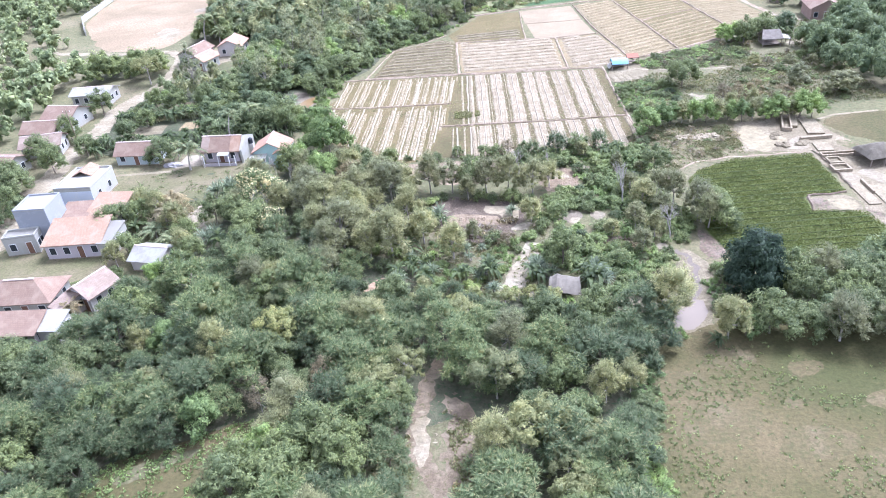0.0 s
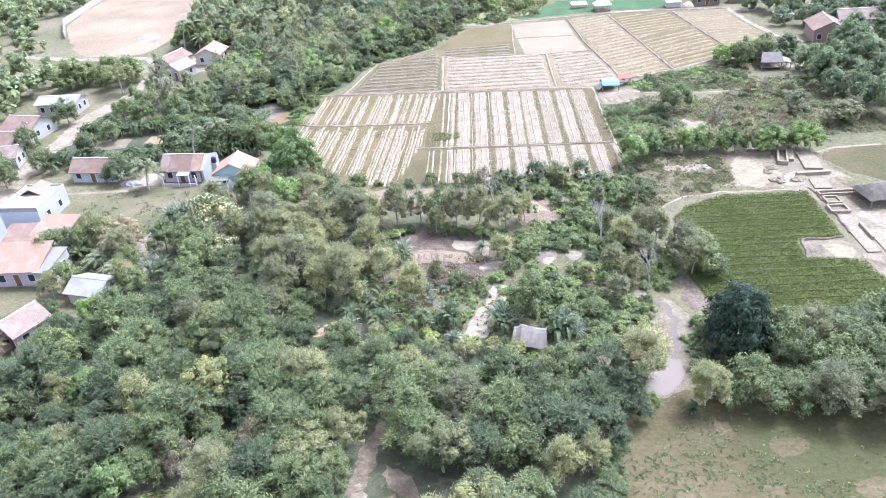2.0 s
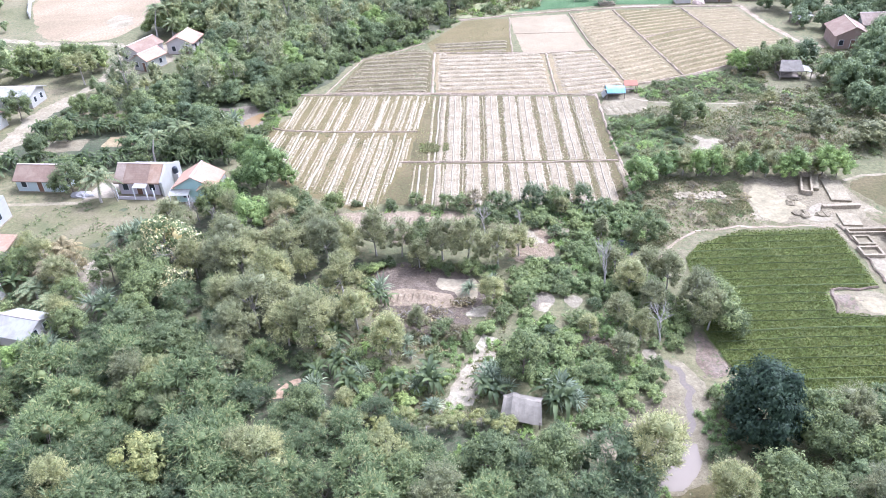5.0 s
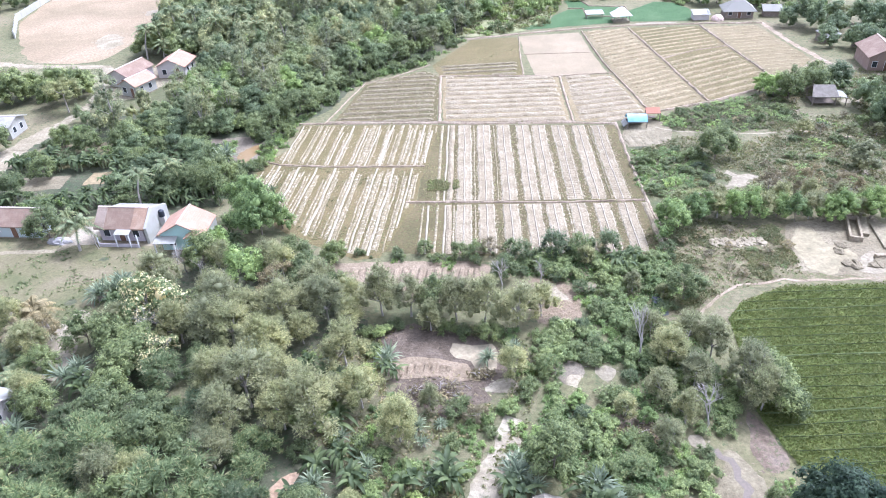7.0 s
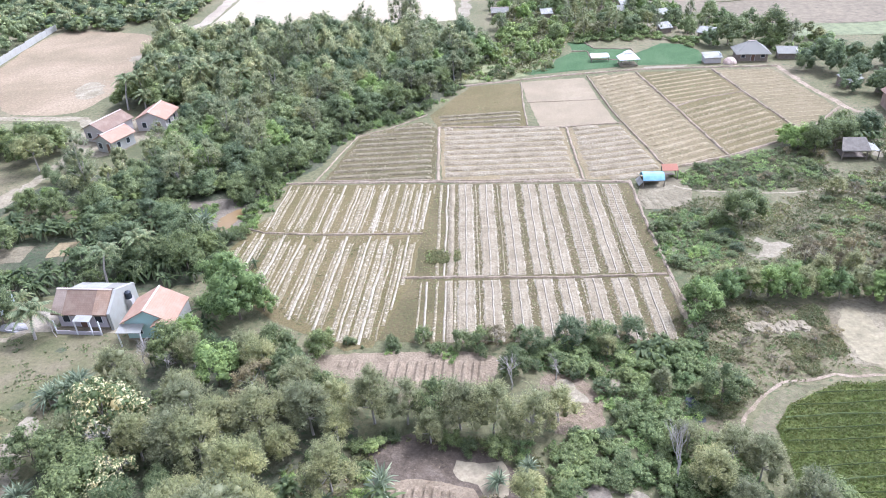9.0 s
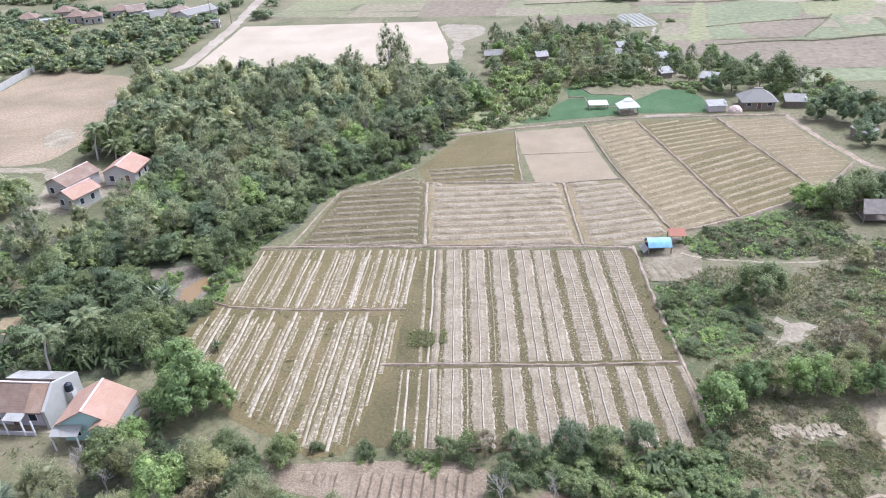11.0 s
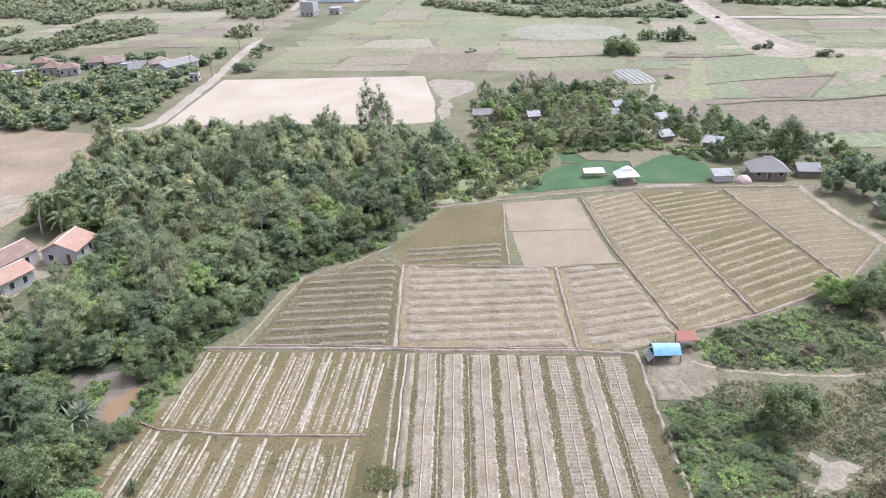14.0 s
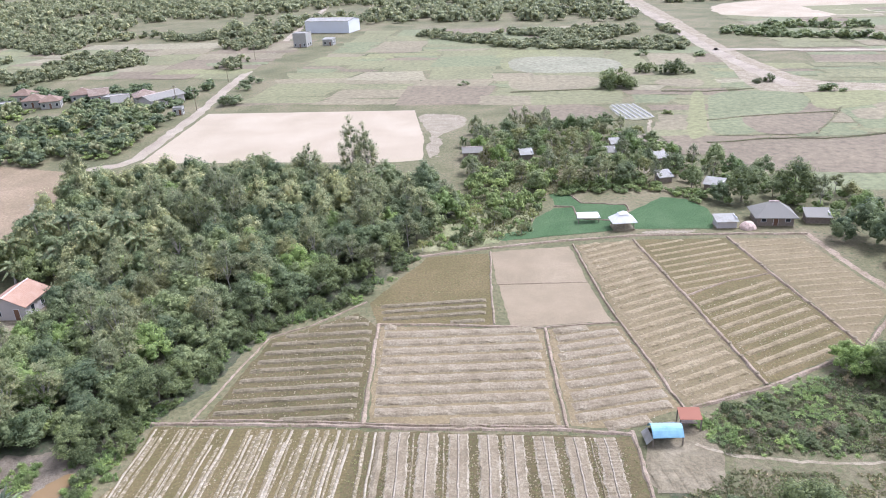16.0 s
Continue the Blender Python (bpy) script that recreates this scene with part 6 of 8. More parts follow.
def crown(R, base, H, lobes, per, length, width, droop=0.0, core=0.74, spread=0.62, lobe=0.44, level=1, tufts=7, spray=0.0):
    """A crown of uneven billows, each covered with small tufts of leaves. Returns the mesh arrays and the billows' centres."""
    bits, spots = [], []
    billows = max(5, int(lobes * 0.42))
    few = max(3, int(lobes * per / (billows * tufts)))
    p1, p2 = rng.uniform(0, 6.28, 2)
    for i in range(billows):
        rho = math.sqrt((i + 0.4) / billows) * rng.uniform(0.85, 1.1)
        a = i * 2.39996 + rng.uniform(-0.6, 0.6)
        reach = 1 + 0.22 * math.sin(2 * a + p1) + 0.14 * math.sin(3 * a + p2)
        r = R * lobe * rng.uniform(0.75, 1.45) * (1.1 - 0.3 * rho)
        top = H * (1 - 0.5 * rho ** 1.7) * rng.uniform(0.74, 1.08)
        c = np.array([math.cos(a) * rho * R * spread * reach, math.sin(a) * rho * R * spread * reach, base + max(r * 0.6, top - r * 0.9)])
        flat = np.array([1, 1, rng.uniform(0.75, 1.15)])
        spots.append(c)
        heaps = [(c, r)] if rho < 0.55 else [(c, r), (c * [1.05, 1.05, 1] - [0, 0, (c[2] - base) * rng.uniform(0.35, 0.6)], r * 0.85)]
        for e, (o, q) in enumerate(heaps):
            if core:
                bv, bf = BALLS[level]
                bits.append((o + bv * flat * q * core * rng.uniform(0.75, 1.15, (len(bv), 1)), bf))
            k = tufts if not e else tufts // 2
            d = unit(rng.normal(size=(k, 3)) + np.array([math.cos(a) * rho * 0.5, math.sin(a) * rho * 0.5, 0.7]))
            o = o + d * flat * q * rng.uniform(0.7, 1.12, (k, 1))
            d, o = np.repeat(d, few, 0), np.repeat(o, few, 0)
            g = rng.normal(size=o.shape)
            n = unit(d * 0.5 + g * 0.55 + np.array([0, 0, 0.55]))
            bits.append(blades(o + g * q * np.array([0.27, 0.27, 0.19]), n, length, width, droop, unit(g * [1, 1, 0.5] + d * 0.4 + [0, 0, spray * 0.5]) if spray else None))
    return join(bits), spots


def trunk(spots, top, r0, limbs=5, bend=0.25):
    x, y = rng.uniform(-bend, bend, 2)
    fork = np.array([x, y, top])
    bits = [tube([(0, 0, -0.1), (x * 0.3, y * 0.3, top * 0.4), fork], [r0, r0 * 0.8, r0 * 0.62])]
    for c in [spots[i] for i in rng.permutation(len(spots))[:limbs]]:
        m = fork * 0.45 + c * 0.55 + np.array([0, 0, -0.15])
        bits.append(tube([fork - np.array([0, 0, 0.1]), m, c], [r0 * 0.5, r0 * 0.33, r0 * 0.12], 5))
    return join(bits)


def tree_kind(name, mat, bark, count, R, base, H, lobes, per, length, width, r0=0.14, droop=0.0, core=0.74, limbs=5, spread=0.62, lobe=0.44, spray=0.0, tufts=7):
    made = []
    for i in range(count):
        (v, q), spots = crown(R * rng.uniform(0.9, 1.1), base, H * rng.uniform(0.9, 1.12), lobes, per, length, width, droop, core, spread, lobe, 1, tufts, spray)
        made.append((raw_mesh(name + "_trunk", *trunk(spots, base + H * 0.2, r0, limbs), bark), raw_mesh(name + "_crown", v, q, mat)))
    return made


def brush_heap(x, y, rx, ry, h, sticks, label):
    """A low heap of earth and dead leaves with cut branches lying over it."""
    root = thing("brush_heap", label, "heap", "", (x, y, 0), 0)
    bm = bmesh.new()
    bmesh.ops.create_icosphere(bm, subdivisions=4, radius=1.0, matrix=Matrix.Diagonal((rx, ry, h, 1)))
    for v in bm.verts:
        v.co += v.co.normalized() * (0.5 * noise.noise(v.co * 0.9) + 0.28 * noise.noise(v.co * 3.1))
    part("earth", bm, HUMUS, root)
    for i in range(sticks):
        a, r = rng.uniform(0, 6.28), rng.uniform(0, 1) ** 0.6
        p = np.array([rx * r * math.cos(a), ry * r * math.sin(a), h * max(0.0, 1 - r * r) ** 0.5 + 0.1])
        d = unit(rng.normal(size=3) * np.array([1, 1, 0.35]))
        L = rng.uniform(0.5, 1.3)
        v, q = tube([p - d * L * 0.5, p + rng.normal(size=3) * 0.06, p + d * L * 0.5], [0.035, 0.03, 0.012], 4)
        new("stick", raw_mesh("stick", v, q, PALE_BARK if i % 3 else BARK)).parent = root
    v, q = blades(np.stack([rng.normal(0, rx * 0.5, 500), rng.normal(0, ry * 0.5, 500), rng.uniform(h * 0.5, h * 1.05, 500)], 1), unit(rng.normal(size=(500, 3)) + np.array([0, 0, 0.8])), 0.22, 0.09)
    new("dead_leaves", raw_mesh("dead_leaves", v, q, LEAF_DRY)).parent = root


KINDS = {
    "green": tree_kind("green", LEAF_GREEN, BARK, 5, 3.0, 1.0, 5.2, 34, 112, 0.16, 0.075, spread=0.8, lobe=0.34, core=0.48, tufts=9),
    "shrub": tree_kind("shrub", LEAF_SHRUB, BARK, 7, 2.9, 0.3, 5.2, 42, 92, 0.21, 0.042, 0.1, 0.2, 0.46, spread=0.86, lobe=0.28, spray=0.6, tufts=8),
    "olive": tree_kind("olive", LEAF_OLIVE, PALE_BARK, 6, 2.9, 1.3, 6.6, 54, 104, 0.13, 0.045, 0.16, 0.1, 0.52, 8, 0.76, 0.3, 0.4, 9),
    "dark": tree_kind("dark", LEAF_DARK, BARK, 1, 4.2, 0.1, 7.6, 90, 130, 0.2, 0.095, 0.2, 0.0, 0.5, spread=0.76, lobe=0.32),
    "yellow": tree_kind("yellow", LEAF_YELLOW, PALE_BARK, 2, 2.9, 2.4, 4.4, 24, 120, 0.17, 0.075, 0.13, 0.0, 0.45, 8, 0.85, 0.3),
    "bright": tree_kind("bright", LEAF_BRIGHT, BARK, 3, 3.0, 1.1, 5.0, 34, 105, 0.17, 0.085, spread=0.8, lobe=0.32, core=0.6),
    "flower": tree_kind("flower", LEAF_FLOWER, PALE_BARK, 2, 3.3, 1.4, 4.8, 36, 100, 0.17, 0.1, 0.14, 0.0, 0.5, 7, 0.82, 0.3),
    "dry": tree_kind("dry", LEAF_DRY, PALE_BARK, 3, 2.3, 1.2, 4.0, 20, 90, 0.18, 0.045, 0.1, 0.4, 0.0, 9, 0.8, 0.34),
    "wood": tree_kind("wood", LEAF_WOOD, BARK, 5, 2.9, 0.8, 5.6, 36, 74, 0.2, 0.085, 0.14, 0.05, 0.5, spread=0.8, lobe=0.33, tufts=9),
    "deep": tree_kind("deep", LEAF_DEEP, BARK, 4, 3.1, 0.8, 5.4, 38, 74, 0.2, 0.095, 0.14, 0.0, 0.5, spread=0.78, lobe=0.33, tufts=9),
    "slim": tree_kind("slim", LEAF_HAZY_OLIVE, PALE_BARK, 5, 2.4, 1.4, 7.6, 46, 66, 0.17, 0.05, 0.13, 0.15, 0.42, 8, 0.8, 0.3, 0.5, 8),
    "bush": tree_kind("bush", LEAF_GREEN, BARK, 6, 1.7, -0.1, 2.3, 22, 72, 0.12, 0.05, 0.05, 0.1, 0.5, 3, 0.85, 0.3, 0.4, 8),
    "weed": tree_kind("weed", LEAF_BRIGHT, BARK, 5, 1.8, -0.2, 1.2, 22, 64, 0.14, 0.045, 0.04, 0.2, 0.45, 3, 0.95, 0.26, 0.5, 8),
}


def bare_tree(h, mat, spread=0.5, depth=4):
    bits = []

    def grow(p, d, L, r, k):
        e = p + d * L
        m = (p + e) / 2 + rng.normal(size=3) * L * 0.06
        bits.append(tube([p, m, e], [r, r * 0.82, r * 0.62], 5 if k > 2 else 3))
        if k:
            for _ in range(3 if k > 1 else 4):
                grow(e - d * L * rng.uniform(0, 0.35), unit(d + rng.normal(size=3) * spread + np.array([0, 0, 0.15])), L * rng.uniform(0.55, 0.8), r * 0.55, k - 1)

    grow(np.array([0.0, 0, -0.1]), unit(np.array([0.08, 0.05, 1.0])), h * 0.36, 0.13, depth)
    return raw_mesh("bare_branches", *join(bits), mat)


BARE = [bare_tree(6.0, PALE_BARK, 0.5), bare_tree(6.4, PALE_BARK, 0.45)]
BARE_TALL = bare_tree(9.0, PALE_BARK, 0.22)


def arched_leaf(yaw, rise, length, width, sag, segs=6, split=0):
    """A long arching leaf folded along its midrib; split: leaflets on each side in place of the blade."""
    v, q = [], []
    d = np.array([math.cos(yaw), math.sin(yaw), 0])
    s = np.array([-d[1], d[0], 0])
    line = [d * length * u * math.cos(rise) + np.array([0, 0, length * (u * math.sin(rise) - sag * u * u)]) for u in np.linspace(0, 1, segs + 1)]
    if split:
        for i in range(split):
            u = 0.15 + 0.83 * i / split
            p = d * length * u * math.cos(rise) + np.array([0, 0, length * (u * math.sin(rise) - sag * u * u)])
            w = width * math.sin(math.pi * (0.12 + 0.8 * u))
            for sg in (-1, 1):
                tip = p + s * sg * w + d * w * 0.55 + np.array([0, 0, -w * 0.5])
                b = len(v)
                v += [p, p + d * length * 1.25 / split, tip]
                q.append((b, b + 1, b + 2))
        o = len(v)
        for i, p in enumerate(line):
            v += [p - s * 0.03, p + s * 0.03]
            if i:
                a = o + (i - 1) * 2
                q += [(a, a + 1, a + 3), (a, a + 3, a + 2)]
    else:
        for i, p in enumerate(line):
            u = i / segs
            w = width * math.sin(math.pi * (0.1 + 0.86 * u)) ** 0.7
            v += [p - s * w + np.array([0, 0, w * 0.35]), p, p + s * w + np.array([0, 0, w * 0.35])]
            if i:
                a = (i - 1) * 3
                q += [(a, a + 1, a + 4), (a, a + 4, a + 3), (a + 1, a + 2, a + 5), (a + 1, a + 5, a + 4)]
    return np.array(v), np.array(q)


STEM_SKIN = plain("banana_stem_skin", (0.22, 0.24, 0.12), 0.7)


def banana_kind(n, h):
    made = []
    for k in range(n):
        off = np.array([*rng.uniform(-0.8, 0.8, 2), 0]) * (n > 1)
        hh = h * rng.uniform(0.75, 1.1)
        leaves = []
        for i in range(10):
            v, q = arched_leaf(i * 2.4 + rng.uniform(-0.3, 0.3), rng.uniform(0.55, 1.35), rng.uniform(1.9, 2.8), 0.21, rng.uniform(0.45, 1.0))
            leaves.append((v + off + np.array([0.05, 0, hh - 0.08]), q))
        made.append((raw_mesh("banana_stem", *tube([off, off + [0.03, 0, hh * 0.6], off + [0.05, 0, hh]], [0.14, 0.12, 0.07]), STEM_SKIN), raw_mesh("banana_leaves", *join(leaves), LEAF_BANANA)))
    return made


BANANA = [banana_kind(2, 1.5), banana_kind(3, 1.4), banana_kind(2, 1.8), banana_kind(3, 1.7)]


def pandan_kind(h, heads):
    made = []
    for k in range(heads):
        o = np.array([*rng.uniform(-0.7, 0.7, 2), 0]) * (k > 0)
        hh = h * rng.uniform(0.6, 1.1)
        leaves = []
        for i in range(30):
            v, q = arched_leaf(i * 2.4 + rng.uniform(-0.2, 0.2), rng.uniform(0.2, 1.45), rng.uniform(1.3, 2.0), 0.075, rng.uniform(0.15, 0.6), 4)
            leaves.append((v + o + np.array([0, 0, hh]), q))
        made.append((raw_mesh("pandan_stem", *tube([o * 0.3, o * 0.7 + [0, 0, hh * 0.5], o + [0, 0, hh]], [0.12, 0.09, 0.08], 5), PALE_BARK), raw_mesh("pandan_leaves", *join(leaves), LEAF_PANDAN)))
    return made


PANDAN = [pandan_kind(1.3, 3), pandan_kind(1.0, 2)]


def palm_kind(h, mat, long=1.0):
    bend = rng.uniform(-0.9, 0.9, 2)
    st = tube([(0, 0, -0.1), (bend[0] * 0.25, bend[1] * 0.25, h * 0.5), (bend[0], bend[1], h)], [0.22, 0.15, 0.12], 7)
    fr = []
    for i in range(24):
        v, q = arched_leaf(i * 2.4, 1.25 - 1.2 * i / 23 + rng.uniform(-0.12, 0.12), rng.uniform(2.9, 3.7) * long, 0.6, rng.uniform(0.5, 0.8), 7, 30)
        fr.append((v + np.array([bend[0], bend[1], h]), q))
    return raw_mesh("palm_stem", *st, PALE_BARK), raw_mesh("palm_fronds", *join(fr), mat)


PALM = [palm_kind(5.0, LEAF_PALM), palm_kind(6.4, LEAF_PALM), palm_kind(3.8, LEAF_PALM)]
PALM_DRY = [palm_kind(3.0, LEAF_DRY, 0.9)]
TEXT = {
    "green": ("broadleaf_tree", "mid-green broadleaf tree with a full lobed crown", "tree", "broadleaf trees"),
    "shrub": ("shrub_tree", "dense feathery green shrub tree of the thicket", "tree", "thicket trees"),
    "olive": ("acacia_tree", "grey-olive acacia with fine leaves and pale limbs", "tree", "acacia trees"),
    "dark": ("mango_tree", "tall dense very dark green tree by the creek", "tree", ""),
    "yellow": ("yellow_tree", "yellowish green tree with open crown and pale limbs", "tree", "yellowish trees"),
    "bright": ("bright_tree", "fresh bright green tree with a full crown", "tree", "bright green trees"),
    "flower": ("blossom_tree", "green tree covered with cream blossom", "tree", "blossoming trees"),
    "wood": ("woodland_tree", "full green woodland tree with a lobed crown", "tree", "woodland trees"),
    "deep": ("woodland_tree", "deep green woodland tree with a dense crown", "tree", "woodland trees"),
    "slim": ("slender_tree", "tall slender olive tree with pale upright limbs", "tree", "slender trees"),
    "dry": ("dry_tree", "half-dead tree with brownish dry foliage", "tree", "dry trees"),
    "bush": ("bush", "low rounded green bush in rough grass", "bush", "bushes"),
    "weed": ("weed_clump", "low bright green clump of rank weeds", "bush", "weed clumps"),
    "banana": ("banana_plant", "banana clump with long arching torn leaves", "plant", "banana plants"),
    "pandan": ("pandanus", "spiky blue-green pandanus with stiff sword leaves", "plant", "pandanus plants"),
    "palm": ("coconut_palm", "coconut palm with drooping fronds on a pale stem", "palm", "coconut palms"),
    "drypalm": ("dry_palm", "palm with straw-coloured withered fronds", "palm", ""),
    "bare": ("bare_tree", "leafless tree with pale branching limbs", "tree", "bare trees"),
    "baretall": ("bare_tree", "tall slim leafless tree with pale bark", "tree", "bare trees"),
}
taken = []


def plant(kind, x, y, size=1.0, high=None, z=0.0):
    name, label, cat, group = TEXT[kind]
    root = thing(name, label, cat, group, (x, y, z), random.uniform(0, 360))
    s = size * random.uniform(0.93, 1.07)
    root.scale = (s, s, s * (high or random.uniform(0.9, 1.12)))
    if kind in ("bare", "baretall"):
        kids = (("branch_work", BARE_TALL if kind == "baretall" else random.choice(BARE)),)
    else:
        pool = {"banana": BANANA, "palm": PALM, "drypalm": PALM_DRY, "pandan": PANDAN}.get(kind) or KINDS[kind]
        pick = random.choice(pool)
        pair = ("stem", "fronds") if kind in ("banana", "palm", "drypalm", "pandan") else ("trunk", "crown")
        kids = [q for stem in (pick if kind in ("banana", "pandan") else [pick]) for q in zip(pair, stem)]
    for n, me in kids:
        new(n, me).parent = root
    taken.append((x, y, size))
    return root


KEEP_BARE = [
    [(2.6, 78.4), (6.6, 78.4), (8.4, 84.2), (9.4, 87.2), (7, 87.4), (4.4, 84)],
    [(-7, 99), (-6.6, 102.8), (-5, 104), (-2, 104), (1, 102.4), (6.6, 101.4), (7.4, 97), (9.4, 95.4), (9.4, 93.2), (5.6, 91), (3.7, 90.6), (-0.6, 90.8), (-4, 92.4), (-5.2, 95)],
    [(17, 70.4), (17.2, 75), (20.6, 77.6), (25.2, 79.4), (28, 82.4), (30.6, 83), (30.8, 79), (29.4, 73.8), (27.6, 68.6), (23.4, 67.2), (22.8, 70.2)],
    [(-43, 112.6), (-38, 113), (-33, 114.4), (-32.6, 121.6), (-43, 122)],
    [(-52.6, 83), (-44.4, 82.4), (-44.4, 93.2), (-52.6, 93.2)],
    [(-27, 165.4), (-24, 165.4), (-18, 185.6), (-12, 189), (-4, 196), (0, 206), (-1.4, 206), (-5.6, 198.4), (-13, 191.2), (-20.2, 187)],
    [(31, 66.6), (36.6, 66), (37.6, 76), (31, 77)],
    [(-35, 147.4), (-38.4, 148), (-41.6, 154), (-43, 160), (-39.8, 161), (-35, 159), (-33.8, 155.5)],
    [(-76, 178), (-60.6, 178), (-60, 191), (-76, 193)],
    [(43.8, 142.4), (46.8, 142.8), (50.4, 141), (50.2, 138.6), (47, 135.2), (42.4, 135), (42.4, 138)],
    [(-17.6, 84.2), (-13.6, 84.6), (-11.8, 82.2), (-13.8, 78.6), (-16, 79.6)],
]


def free(x, y, gap):
    if any(inside(x, y, k) for k in KEEP_BARE):
        return False
    return all((x - a) ** 2 + (y - b) ** 2 > (gap * (0.55 + 0.45 * s)) ** 2 for a, b, s in taken)


def scatter(poly, gap, keep_out=(), tries=9000, limit=400):
    xs, ys = [p[0] for p in poly], [p[1] for p in poly]
    out = []
    for _ in range(tries):
        x, y = random.uniform(min(xs), max(xs)), random.uniform(min(ys), max(ys))
        if inside(x, y, poly) and not any(inside(x, y, k) for k in keep_out) and free(x, y, gap) and all((x - a) ** 2 + (y - b) ** 2 > gap * gap for a, b in out):
            out.append((x, y))
            if len(out) >= limit:
                break
    return out


random.seed(21)
